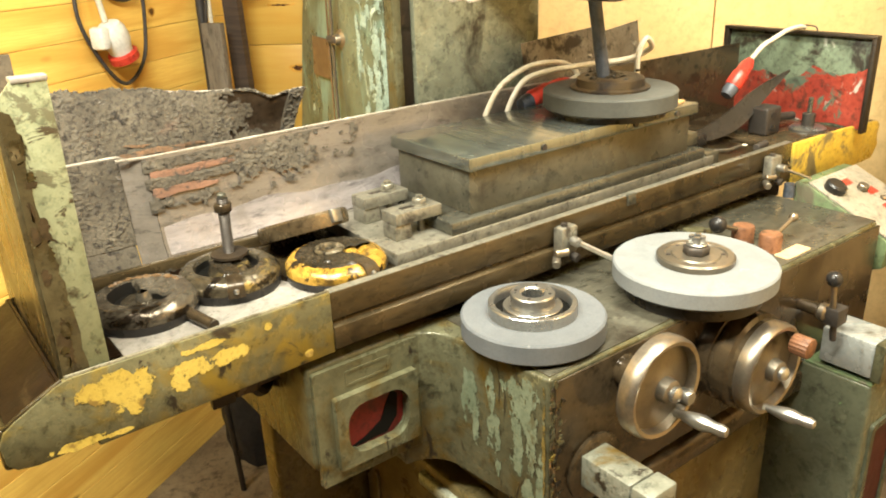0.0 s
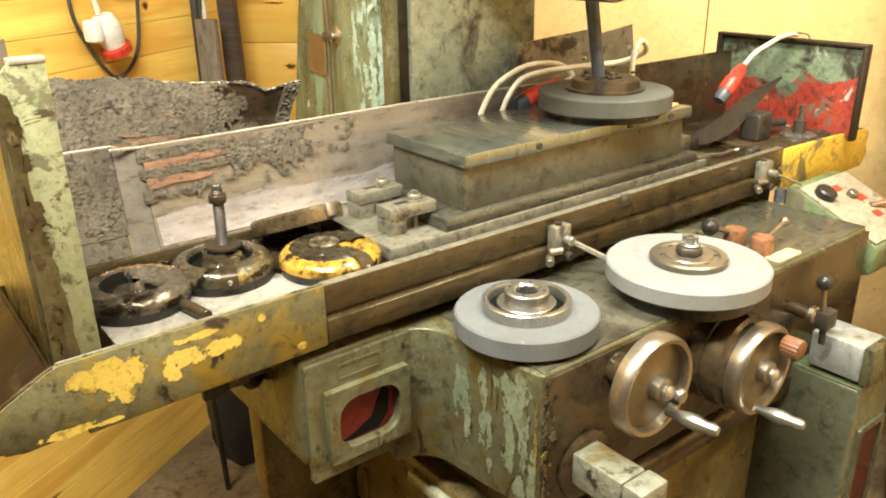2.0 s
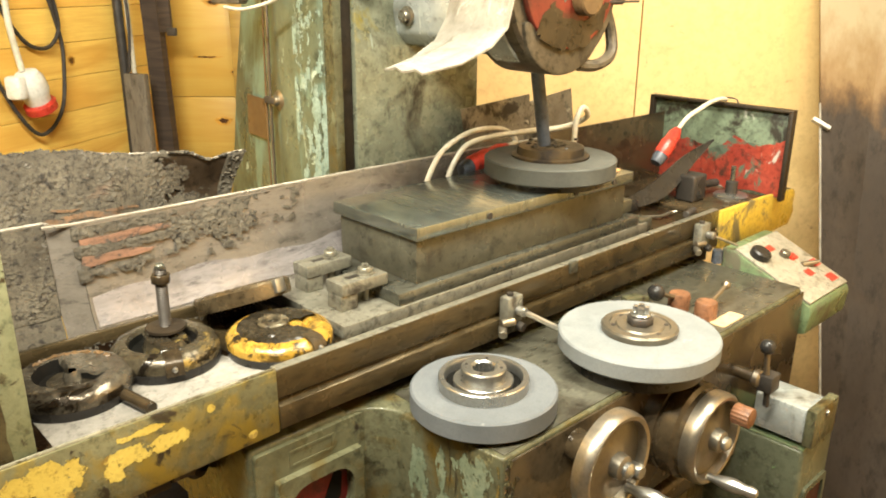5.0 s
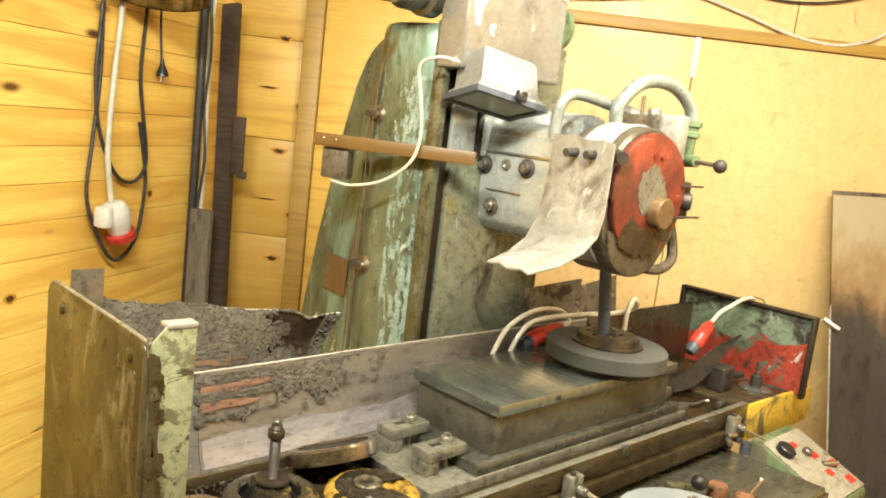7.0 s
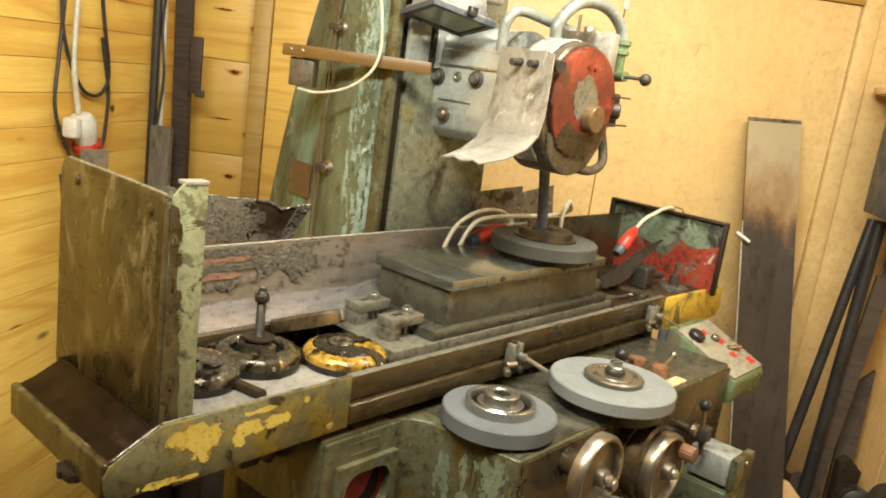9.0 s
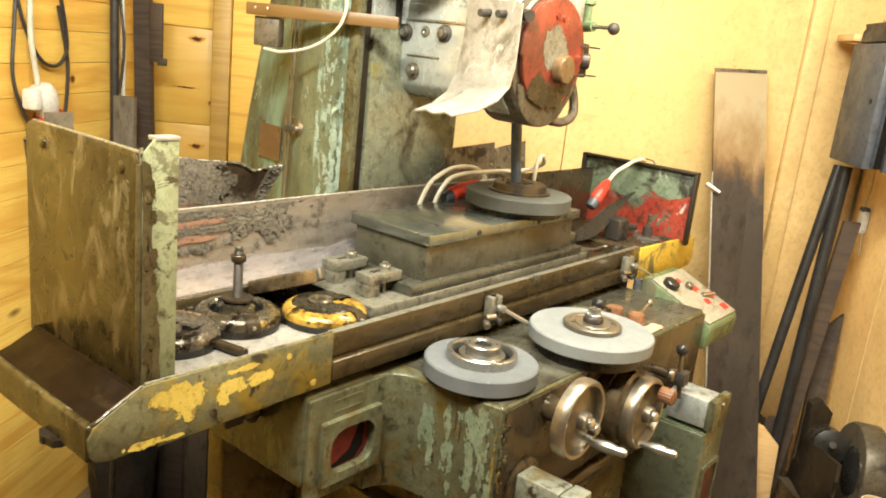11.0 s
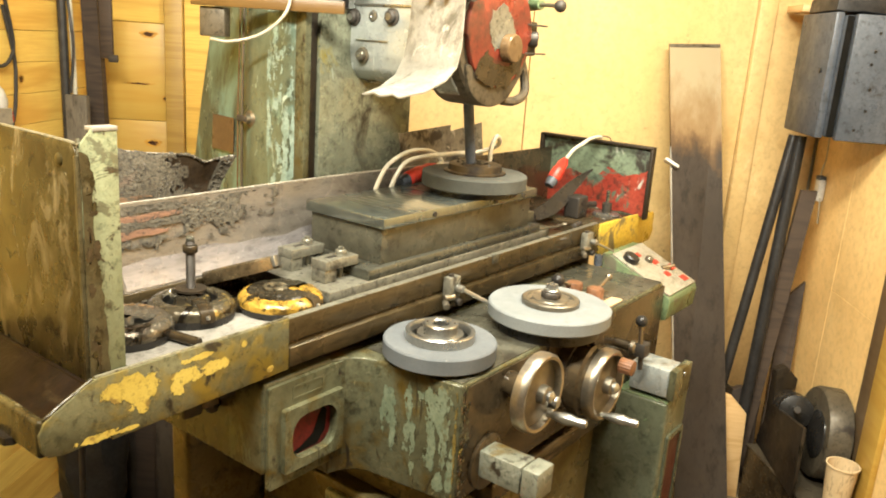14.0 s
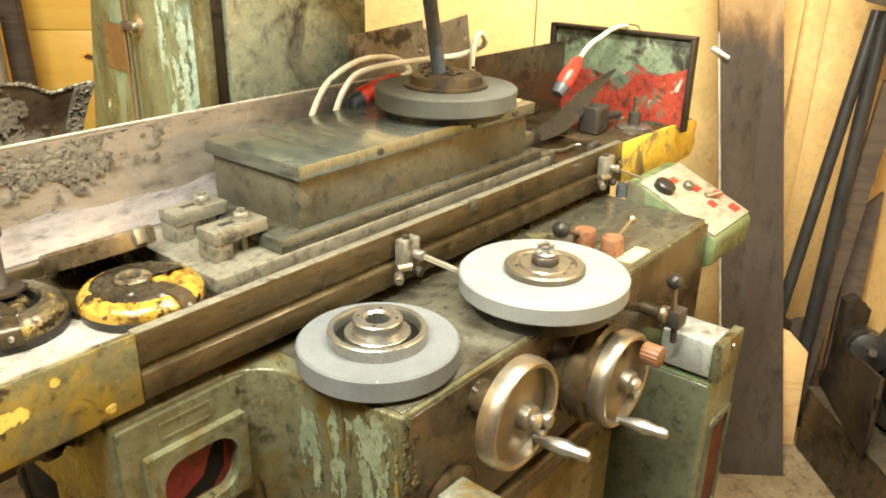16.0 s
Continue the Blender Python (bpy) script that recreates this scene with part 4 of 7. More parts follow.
tagged(part("rim_dust", crumbs(B(), [(Vector(guard_at(s, 1.0)) + Vector((0, -0.002, 0.0005)), rnd.uniform(0.0015, 0.0045)) for s in (rnd.random() for _ in range(190))], rnd), DUST, guard_sheet), kind="stuff")
tagged(part("end_dust", crumbs(B(), [(Vector(guard_at(rnd.uniform(0.965, 1.0), t)) + Vector((0, -0.006, 0)), rnd.uniform(0.0015, 0.0035)) for t in (rnd.uniform(0.3, 1.0) for _ in range(70))], rnd), DUST, guard_sheet), kind="stuff")
# right tray and end panel
part("tray_skirt", prism(B(), [(TX1, 1.064), (1.10, 1.060), (1.255, 1.052), (1.268, 1.040), (1.262, 1.012), (1.272, 0.990), (1.250, 0.958), (1.1, 0.955), (TX1, 0.972)], TF - 0.006, TF + 0.004, "xz", 0.002), YELLOW_SKIRT, GR, "yellow skirt with worn paint")
part("tray_floor", box(B(), TX1, 1.26, TF + 0.004, 0.275, 1.040, 1.052, 0.002), OILY_BROWN, GR, "brown oily tray floor")
panel = part("end_panel", box(B(), 1.137, 1.142, -0.087, 0.30, 1.050, 1.266, 0.001), PANEL_INSIDE, GR, "end panel with scraped green and red paint")
for b in ((1.122, 1.146, -0.094, -0.083, 1.046, 1.270), (1.122, 1.146, -0.094, 0.303, 1.264, 1.272), (1.122, 1.146, 0.290, 0.303, 1.05, 1.270)):
    part("frame_bar", box(B(), *b, 0.002), OILY_BLACK, panel)
part("red_area", prism(B(), ragged([(-0.080, 1.056), (0.270, 1.056), (0.275, 1.13), (0.20, 1.165), (0.12, 1.15), (0.05, 1.185), (-0.03, 1.175), (-0.080, 1.195)], 0.006, 31), 1.1358, 1.1372, "yz"), PANEL_RED, panel, "scraped red paint")
part("wire_loop", tube(B(), [(1.13, 0.11, 1.27), (1.128, 0.10, 1.283), (1.128, 0.06, 1.284), (1.13, 0.05, 1.27)], 0.002, 6, 4), DARK_IRON, panel)
part("right_back_sheet", box(B(), 0.616, 1.138, 0.262, 0.268, 1.045, 1.228, 0.001), OILY_BROWN, GR, "dark brown back sheet")

# bed housing with a concave corner
arc = [(-0.190 + 0.065 * math.sin(radians(a)), -0.120 + 0.065 * math.cos(radians(a))) for a in range(0, 91, 15)]
bm = prism(B(), [(-0.105, -0.296), (0.812, -0.296), (0.825, -0.284), (0.825, 0.26), (-0.19, 0.26)] + arc, 0.715, 0.955, "xy", 0.005, 3)
bed = part("bed_housing", bm, BED_PAINT, GR, "bed housing with worn grey-green paint")
part("bed_wing", box(B(), -0.352, -0.185, -0.055, 0.26, 0.782, 0.958, 0.006, 3), GREY_GREEN, bed)
part("front_panel", box(B(), -0.094, 0.820, -0.299, -0.294, 0.722, 0.948, 0.001), OILY_BROWN, bed, "oily brown front panel")
part("bed_top", box(B(), -0.098, 0.818, -0.290, -0.06, 0.953, 0.957, 0.001), BED_TOP, bed, "oily flat bed top")
rnd = random.Random(17)
for k in range(54):
    z = 0.722 + 0.222 * rnd.random()
    w, hh = rnd.uniform(0.002, 0.009), rnd.uniform(0.003, 0.016)
    a = -0.1035 + 0.020 * rnd.random() ** 2.2
    el = ragged([(a, z), (a + w, z + 0.3 * hh), (a + w * 0.6, z + hh), (a - 0.001, z + 0.8 * hh)], 0.0018, k)
    part("paint_chip", prism(B(), el, -0.2996 - 0.00001 * k, -0.2985, "xz"), rnd.choice((TAR, OILY_BLACK, LABEL_BROWN, TRAY_PAINT, BED_PAINT, EDGE_STAIN)), bed)
for k, spots in enumerate((((-0.142, 0.868, 0.016, 0.050), (-0.155, 0.835, 0.008, 0.045)),
                           ((-0.188, 0.860, 0.010, 0.065), (-0.20, 0.80, 0.006, 0.05)),
                           ((-0.248, 0.895, 0.034, 0.040), (-0.238, 0.835, 0.012, 0.065), (-0.268, 0.84, 0.010, 0.05)),
                           ((-0.282, 0.775, 0.008, 0.045), (-0.26, 0.75, 0.012, 0.02)))):
    tagged(part("flaked_paint", flake(lambda y, z: (-0.126 + 0.020 * (-0.12 - y) / 0.176, y, z), spots, -0.292, -0.122, 0.724, 0.946, 0.0012, k + 5.1, 1.25, 75, 34), CHIP_GREEN, bed, "flaked pale green paint"), kind="stuff")
tagged(part("flaked_paint", flake(lambda y, z: (-0.1068, y, z), ((-0.289, 0.83, 0.0035, 0.12),), -0.294, -0.28, 0.724, 0.946, 0.0012, 9.4, 1.3, 90, 60), EDGE_OCHRE, bed, "ochre undercoat along the corner"), kind="stuff")
# terminal plate with an opening
outer, inner = rounded(-0.345, -0.148, 0.752, 0.950, 0.005), rounded(-0.300, -0.190, 0.795, 0.882, 0.030)
term = part("terminal_plate", ring_plate(B(), outer, inner, -0.063, -0.054), GREY_GREEN, bed, "terminal cover with an open port")
part("port_collar", ring_plate(B(), rounded(-0.318, -0.172, 0.778, 0.902, 0.004), rounded(-0.300, -0.190, 0.796, 0.882, 0.032), -0.075, -0.062), GREY_GREEN, term)
part("port_inside", box(B(), -0.30, -0.19, -0.0558, -0.0545, 0.79, 0.885), RED_DARK, term, "dark red inside of the port")
part("name_plate", ring_plate(B(), rounded(-0.292, -0.216, 0.912, 0.938, 0.003), rounded(-0.288, -0.220, 0.916, 0.934, 0.002), -0.0640, -0.0625), GREY_GREEN, term)
# The port is shallow, so a black piece stands for its shaded depth.
part("port_recess", prism(B(), [(-0.298, 0.797), (-0.222, 0.800), (-0.203, 0.822), (-0.200, 0.860), (-0.210, 0.872), (-0.222, 0.852), (-0.234, 0.824), (-0.264, 0.808)], -0.0568, -0.0555, "xz"), RECESS_SHADE, term, "flat black piece that stands for shade inside the port")
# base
base = part("base", box(B(), -0.065, 0.60, -0.24, 0.5, FLOOR, 0.72, 0.012, 3), BASE_BROWN, GR, "heavy base casting with worn paint")
part("rear_base", box(B(), -0.290, -0.05, 0.25, 0.31, FLOOR, 0.80, 0.010, 3), BASE_BROWN, base)
part("side_door", prism(B(), rounded(-0.145, 0.235, -0.08, 0.640, 0.03), -0.105, -0.06, "yz", 0.008, 3), BASE_BROWN, base, "side door with worn paint")
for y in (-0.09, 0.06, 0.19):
    part("door_rib", prism(B(), rounded(y - 0.008, y + 0.008, 0.02, 0.52, 0.007), -0.111, -0.104, "yz", 0.003), BASE_BROWN, base)
part("door_boss", lathe(B(), (-0.104, -0.035, 0.33), (-1, -0.035, 0.33), [(0.075, 0), (0.075, 0.003), (0.068, 0.006), (0.06, 0.003), (0.06, 0)], 28, True), BASE_BROWN, base)
part("front_shelf", box(B(), -0.035, 0.075, -0.335, -0.235, FLOOR, 0.622, 0.006), GREY_GREEN, base, "front ledge with bare metal top")
part("ledge_top", box(B(), -0.033, 0.073, -0.333, -0.242, 0.6215, 0.6245, 0.001), SHAFT_PAINT, base, "bare worn metal top")
part("door_edge", box(B(), -0.118, -0.098, -0.155, 0.025, 0.594, 0.620, 0.007, 3), DOOR_EDGE, base, "scraped pale edge of the side door")
part("front_door", box(B(), 0.09, 0.56, -0.262, -0.238, -0.08, 0.61, 0.006), BASE_BROWN, base)
part("front_rail", box(B(), 0.02, 0.60, -0.302, -0.236, 0.655, 0.700, 0.008, 3), OILY_BROWN, base)
cab = part("hydraulic_cabinet", box(B(), 0.588, 0.728, -0.432, -0.1, FLOOR, 0.725, 0.008, 3), CABINET_PAINT, GR, "tall grey cabinet with green scraped top")
part("cabinet_top", box(B(), 0.590, 0.726, -0.430, -0.30, 0.722, 0.7275, 0.002), GREEN_PAINT, cab)
part("cabinet_port_rim", ring_plate(B(), rounded(0.612, 0.716, 0.385, 0.632, 0.01), rounded(0.626, 0.704, 0.400, 0.618, 0.008), -0.438, -0.431), CABINET_PAINT, cab)
part("cabinet_port", box(B(), 0.626, 0.704, -0.4335, -0.431, 0.40, 0.618), RED_SHADED, cab)
part("cabinet_ring", lathe(B(), (0.587, -0.34, 0.12), (-1, -0.34, 0.12), [(0.05, 0), (0.05, 0.006), (0.04, 0.006), (0.04, 0)], 28, True), GREY_GREEN, cab)
valve = part("valve_block", box(B(), 0.590, 0.672, -0.425, -0.325, 0.738, 0.810, 0.005), HEAD_PAINT, GR, "grey-green valve block")
part("valve_end", box(B(), 0.588, 0.690, -0.444, -0.4245, 0.736, 0.813, 0.003), GREY_GREEN, valve)
part("valve_screw", rod(B(), (0.640, -0.444, 0.795), (0.640, -0.447, 0.795), 0.006, segs=12), BRIGHT, valve)
lever = part("lever_pivot", rod(B(), (0.545, -0.296, 0.862), (0.545, -0.336, 0.862), 0.012, segs=20, edge=0.002), OILY_BROWN, GR)
part("pivot_cap", rod(B(), (0.545, -0.335, 0.862), (0.545, -0.352, 0.862), 0.017, segs=20, edge=0.004), CHROME, lever)
part("lever_clamp", box(B(), 0.536, 0.572, -0.375, -0.345, 0.842, 0.876, 0.003), DARK_IRON, lever)
part("lever_rod", rod(B(), (0.545, -0.360, 0.868), (0.537, -0.358, 0.925), 0.005, segs=10), CHROME, lever)
part("lever_knob", ball(B(), (0.535, -0.358, 0.935), 0.0145, 18), BLACK_PLASTIC, lever, "black ball knob")
part("lever_tail", rod(B(), (0.550, -0.362, 0.845), (0.556, -0.362, 0.808), 0.006, segs=10), DARK_IRON, lever)
# square shaft end under the first handwheel
shaft = part("shaft_boss", lathe(B(), (-0.012, -0.297, 0.772), (-0.012, -1, 0.772), [(0, 0), (0.056, 0), (0.056, 0.008), (0.05, 0.012), (0, 0.012)], 36), OILY_BROWN, bed)
part("shaft_box", box(B(), -0.048, 0.006, -0.398, -0.300, 0.756, 0.811, 0.004), SHAFT_PAINT, bed, "square grey-green shaft end cover")
part("shaft_box_end", box(B(), -0.050, 0.008, -0.436, -0.401, 0.754, 0.813, 0.004), SHAFT_PAINT, bed)


# hand wheels
def handwheel(c, r, hand, label):
    x, y, z = c
    rim = part("handwheel", lathe(B(), (x, y + 0.016, z), (x, y - 1, z), [(r, 0.0), (r + 0.001, 0.012), (r, 0.022), (r - 0.004, 0.027), (r - 0.010, 0.026), (r - 0.012, 0.014), (r - 0.012, 0.0)], 64, True), CHROME, GR, label)
    part("web", lathe(B(), (x, y + 0.012, z), (x, y - 1, z), [(0, 0), (r - 0.011, 0.0), (r - 0.011, 0.008), (0.034, 0.010), (0.020, 0.016), (0.018, 0.03), (0.012, 0.033), (0, 0.033)], 48), BRASSY, rim, "browned web")
    part("hub_bolt", lathe(B(), (x, y - 0.020, z), (x, y - 1, z), [(0, 0), (0.0115, 0), (0.0115, 0.007), (0.007, 0.011), (0, 0.012)], 18), BRIGHT, rim)
    hx, hz = hand
    part("crank_handle", lathe(B(), (x + hx, y - 0.006, z + hz), (x + hx + 0.012, y - 0.1, z + hz + 0.002), [(0, 0), (0.0065, 0), (0.0065, 0.010), (0.0085, 0.018), (0.0115, 0.034), (0.012, 0.046), (0.0085, 0.062), (0.0095, 0.072), (0.007, 0.080), (0, 0.083)], 20), BRIGHT, rim)
    return rim


hw1 = handwheel((0.048, -0.368, 0.916), 0.078, (0.028, -0.050), "handwheel with worn chrome rim")
part("counterweight", hexagon(B(), (0.100, -0.362, 0.883), (0.100, -1, 0.883), 0.012, 0.022), BRIGHT, hw1)
part("shaft", rod(B(), (0.048, -0.297, 0.916), (0.048, -0.356, 0.916), 0.025, segs=24), OILY_BROWN, hw1)
hw2 = handwheel((0.301, -0.387, 0.858), 0.078, (-0.012, -0.064), "handwheel with worn chrome rim and graduated drum")
part("drum", lathe(B(), (0.301, -0.297, 0.858), (0.301, -1, 0.858), [(0, 0), (0.083, 0.0), (0.083, 0.028), (0.080, 0.030), (0.080, 0.034), (0.083, 0.036), (0.083, 0.060), (0.078, 0.066), (0.078, 0.074), (0, 0.074)], 56), OILY_BROWN, hw2, "brown graduated drum")
knob = [((0.016 + (0.0015 if k % 2 else 0.0)) * math.cos(2 * math.pi * k / 32), (0.016 + (0.0015 if k % 2 else 0.0)) * math.sin(2 * math.pi * k / 32)) for k in range(32)]
part("locking_knob", prism(B(), [(0.340 + a, 0.896 + b) for a, b in knob], -0.430, -0.400, "xz", 0.001), COPPER_KNOB, hw2, "ribbed brown knob")

# column: a cover with a crease along its rod
def col_ring(z, yb, xb, xf=0.112):
    bulge = [(xf - 0.044 * math.sin(radians(a)) ** 1.1, 0.365 + 0.135 * (1 - math.cos(radians(a))) ** 0.9, z) for a in (0, 12, 24, 36, 48, 60, 72, 84)]
    return bulge + [(xf - 0.036, 0.513, z), (xf - 0.028, 0.53, z), (xb - 0.008, 0.5 * yb + 0.29, z), (xb, yb, z), (0.30, yb + 0.03, z), (0.50, yb, z), (0.52, 0.40, z), (0.50, 0.365, z)]


rows = [col_ring(FLOOR, 0.83, 0.10), col_ring(1.06, 0.80, 0.11), col_ring(1.35, 0.755, 0.12), col_ring(1.60, 0.722, 0.14), col_ring(1.72, 0.697, 0.15), col_ring(1.775, 0.680, 0.157), col_ring(1.81, 0.662, 0.163, 0.113), col_ring(1.832, 0.642, 0.169, 0.115), col_ring(1.847, 0.617, 0.174, 0.119), col_ring(1.856, 0.590, 0.178, 0.125), col_ring(1.860, 0.560, 0.18, 0.135)]
col = part("column", loft(B(), rows), COLUMN_PAINT, GR, "tall column cover with worn green paint")
def bulge_at(a, z, off):
    """A place on the cover's rounded front, off proud of it."""
    s, c = math.sin(radians(a)), math.cos(radians(a))
    return Vector((0.112 - 0.044 * s ** 1.1 - off * (0.45 + 0.5 * s), 0.365 + 0.135 * (1 - c) ** 0.9 - off * c, z))


# Flakes crowd along one band, so their pale colour also stands for its highlight.
bm = B()
cells = []
for i in range(280):
    z = 1.09 + 0.66 * i / 279
    cells.append([bm.verts.new(bulge_at(6 + 56 * j / 56, z, 0.0011)) for j in range(57)])
for i in range(279):
    for j in range(56):
        x, z = 0.003 * j, 1.09 + 0.66 * i / 279
        n = noise.fractal(Vector((x * 40, 5.0, z * 20)), 0.55, 2.1, 6) + 0.6 * noise.noise(Vector((x * 14, 2.0, z * 3.6)))
        if n > 0.02 + 0.00042 * (j - 26) ** 2:
            bm.faces.new((cells[i][j], cells[i][j + 1], cells[i + 1][j + 1], cells[i + 1][j]))
bmesh.ops.delete(bm, geom=[v for v in bm.verts if not v.link_faces], context="VERTS")
tagged(part("worn_paint", bm, WORN_MINT, col, "flaked pale mint paint that also stands for the highlight of the bulge"), kind="stuff")
part("slide_sheet", box(B(), 0.150, 0.486, 0.345, 0.366, 1.08, 1.86, 0.003), SHEET_GREY, col, "grey slide cover sheet")
part("slide_strip", box(B(), 0.098, 0.118, 0.342, 0.375, 1.08, 1.865, 0.003), GREY_GREEN, col)
part("slide_slot", box(B(), 0.118, 0.150, 0.356, 0.372, 1.08, 1.865, 0.002), OILY_BLACK, col)
part("hinge_rod", tube(B(), [(0.062, 0.520, 1.08), (0.063, 0.519, 1.35), (0.068, 0.515, 1.62), (0.072, 0.505, 1.76), (0.074, 0.48, 1.80), (0.080, 0.44, 1.805)], 0.0036, 8, 6), BRASSY, col, "brown cover rod")
part("hinge_rod", tube(B(), [(0.060, 0.532, 1.08), (0.061, 0.531, 1.35), (0.066, 0.526, 1.60), (0.070, 0.515, 1.74)], 0.0022, 8, 6), LABEL_BROWN, col, "thin red-brown rod")
for z in (1.331, 1.663):
    lt = part("latch", lathe(B(), (0.074, 0.497, z), (-1, 0.497, z), [(0, 0), (0.021, 0), (0.021, 0.004), (0.012, 0.010), (0.010, 0.02), (0, 0.021)], 20), CHROME, col)
    part("latch_arm", box(B(), 0.052, 0.062, 0.49, 0.527, z - 0.007, z + 0.007, 0.002), DARK_IRON, lt)
part("label_plate", sheet(B(), [[(0.0905, 0.585, 1.235), (0.1047, 0.690, 1.235)], [(0.0915, 0.585, 1.322), (0.1068, 0.688, 1.322)]], 0.0008), LABEL_BROWN, col, "rectangle of bare brown paint")
# spindle head
head = part("spindle_head", prism(B(), [(0.250, 1.655), (0.246, 1.50), (0.254, 1.465), (0.28, 1.440), (0.33, 1.428), (0.40, 1.435), (0.45, 1.47), (0.45, 1.655)], 0.130, 0.365, "xz", 0.008, 3), HEAD_PAINT, GR, "pale grey spindle head")
part("head_top", prism(B(), [(0.25 + 0.085 * (1 - math.cos(radians(a))), 1.65 + 0.062 * math.sin(radians(a))) for a in range(0, 181, 15)], 0.135, 0.36, "xz", 0.003), HEAD_PAINT, head)
part("head_back_plate", box(B(), 0.135, 0.30, 0.336, 0.347, 1.60, 1.70, 0.003), HEAD_PAINT, head, "pale plate under the lamp")
part("bright_patch", box(B(), 0.2445, 0.249, 0.150, 0.345, 1.610, 1.616, 0.001), BRIGHT, head)
part("name_plate", box(B(), 0.2435, 0.248, 0.225, 0.325, 1.530, 1.534, 0.0008), BRIGHT, head)
for y, z, r in ((0.335, 1.583, 0.020), (0.216, 1.588, 0.020), (0.303, 1.497, 0.019)):
    sc = part("cap_screw", lathe(B(), (0.247, y, z), (-1, y, z), [(0, 0), (r, 0), (r, 0.003), (r * 0.75, 0.005), (r * 0.7, 0.013), (r * 0.55, 0.016), (r * 0.3, 0.016), (r * 0.28, 0.010), (0, 0.010)], 24), DARK_IRON if z > 1.55 else BRASSY, head)
    part("screw_core", lathe(B(), (0.236, y, z), (-1, y, z), [(0, 0), (r * 0.42, 0), (r * 0.4, 0.006), (0, 0.007)], 16), BRIGHT, sc)
part("oil_port", lathe(B(), (0.2475, 0.276, 1.588), (-1, 0.276, 1.588), [(0, 0), (0.013, 0), (0.012, 0.002), (0.006, 0.003), (0.004, 0.001), (0, 0.001)], 20), BRIGHT, head)
# wheel guard
GC = (0.325, 1.555)
guard = part("wheel_guard", lathe(B(), (GC[0], 0.09, GC[1]), (GC[0], -1, GC[1]), [(0, 0), (0.138, 0), (0.143, 0.006), (0.143, 0.105), (0.138, 0.111), (0, 0.111)], 72), GUARD_DARK, GR, "round wheel guard with red-painted front")
part("guard_band", lathe(B(), (GC[0], 0.07, GC[1]), (GC[0], -1, GC[1]), [(0.144, 0), (0.147, 0.003), (0.147, 0.06), (0.144, 0.063)], 72, True), HEAD_PAINT, guard)
cover = [(GC[0] + 0.128 * math.cos(a) * (0.93 if math.sin(a) < 0 else 1), GC[1] + 0.006 + 0.128 * math.sin(a) * (1.0 if math.sin(a) > 0 else 0.86)) for a in (2 * math.pi * k / 64 for k in range(64))]
part("guard_cover", prism(B(), cover, -0.034, -0.020, "xz", 0.004, 2), RED_PAINT, guard, "worn red front cover")
part("grey_scrape", prism(B(), ragged([(0.300, 1.530), (0.278, 1.572), (0.288, 1.612), (0.325, 1.628), (0.362, 1.606), (0.378, 1.565), (0.352, 1.545)], 0.005, 77), -0.0352, -0.033, "xz"), STEEL_DULL, guard)
part("dark_scrape", prism(B(), ragged([(0.235, 1.50), (0.245, 1.47), (0.30, 1.452), (0.36, 1.455), (0.41, 1.49), (0.425, 1.53), (0.395, 1.525), (0.36, 1.50), (0.30, 1.508), (0.27, 1.53)], 0.006, 78), -0.0350, -0.033, "xz"), OILY_BROWN, guard)
part("hub_cap", rod(B(), (0.350, -0.033, 1.537), (0.350, -0.058, 1.537), 0.031, edge=0.003, segs=36), LABEL_BROWN, guard, "brown round hub cap")
for a, b in ((0.318, 1.648), (0.345, 1.645)):
    part("cover_screw", rod(B(), (a, -0.033, b), (a, -0.038, b), 0.006, segs=12), RED_PAINT, guard)
flap_rows = []
for (x0, y0, z0), (x1, y1, z1) in (((0.178, -0.046, 1.660), (0.205, 0.112, 1.668)), ((0.176, -0.048, 1.60), (0.202, 0.112, 1.60)), ((0.172, -0.050, 1.53), (0.196, 0.112, 1.545)), ((0.160, -0.050, 1.490), (0.180, 0.108, 1.500)), ((0.125, -0.050, 1.465), (0.145, 0.100, 1.465)), ((0.060, -0.050, 1.445), (0.080, 0.085, 1.443)), ((-0.018, -0.050, 1.436), (0.008, 0.068, 1.431))):
    flap_rows.append([(x0 - 0.012 + (x1 - x0) * k / 6, y0 + (y1 - y0) * k / 6, z0 + (z1 - z0) * k / 6 + 0.003 * math.sin(2.1 * k + 30 * z0)) for k in range(7)])
flap = part("spark_flap", sheet(B(), flap_rows, 0.003), WHITE_SCUFF, guard, "bent scuffed sheet flap")
for y in (0.000, 0.045):
    part("flap_bolt", rod(B(), (0.19, y, 1.637), (0.146, y, 1.634), 0.009, 0.008, 12, 0.001), DARK_IRON, flap)
part("guard_bolt", rod(B(), (0.205, -0.02, 1.640), (0.188, -0.05, 1.636), 0.012, segs=12), DARK_IRON, guard)
part("top_clamp", box(B(), 0.335, 0.405, 0.02, 0.075, 1.690, 1.722, 0.006), GUARD_DARK, guard)
part("clamp_screw", rod(B(), (0.372, 0.045, 1.715), (0.372, 0.045, 1.760), 0.004, segs=10), CHROME, guard)
part("clamp_nut", hexagon(B(), (0.395, 0.03, 1.715), (0.395, 0.03, 9), 0.014, 0.022), STEEL_DULL, guard)
part("nozzle", tube(B(), [(0.365, 0.092, 1.728), (0.39, 0.083, 1.723), (0.415, 0.07, 1.712)], 0.015, 10, 3), LAMP_GREY, guard)
part("spout_plate", box(B(), 0.415, 0.450, -0.02, 0.07, 1.64, 1.73, 0.004), WHITE_SCUFF, guard)
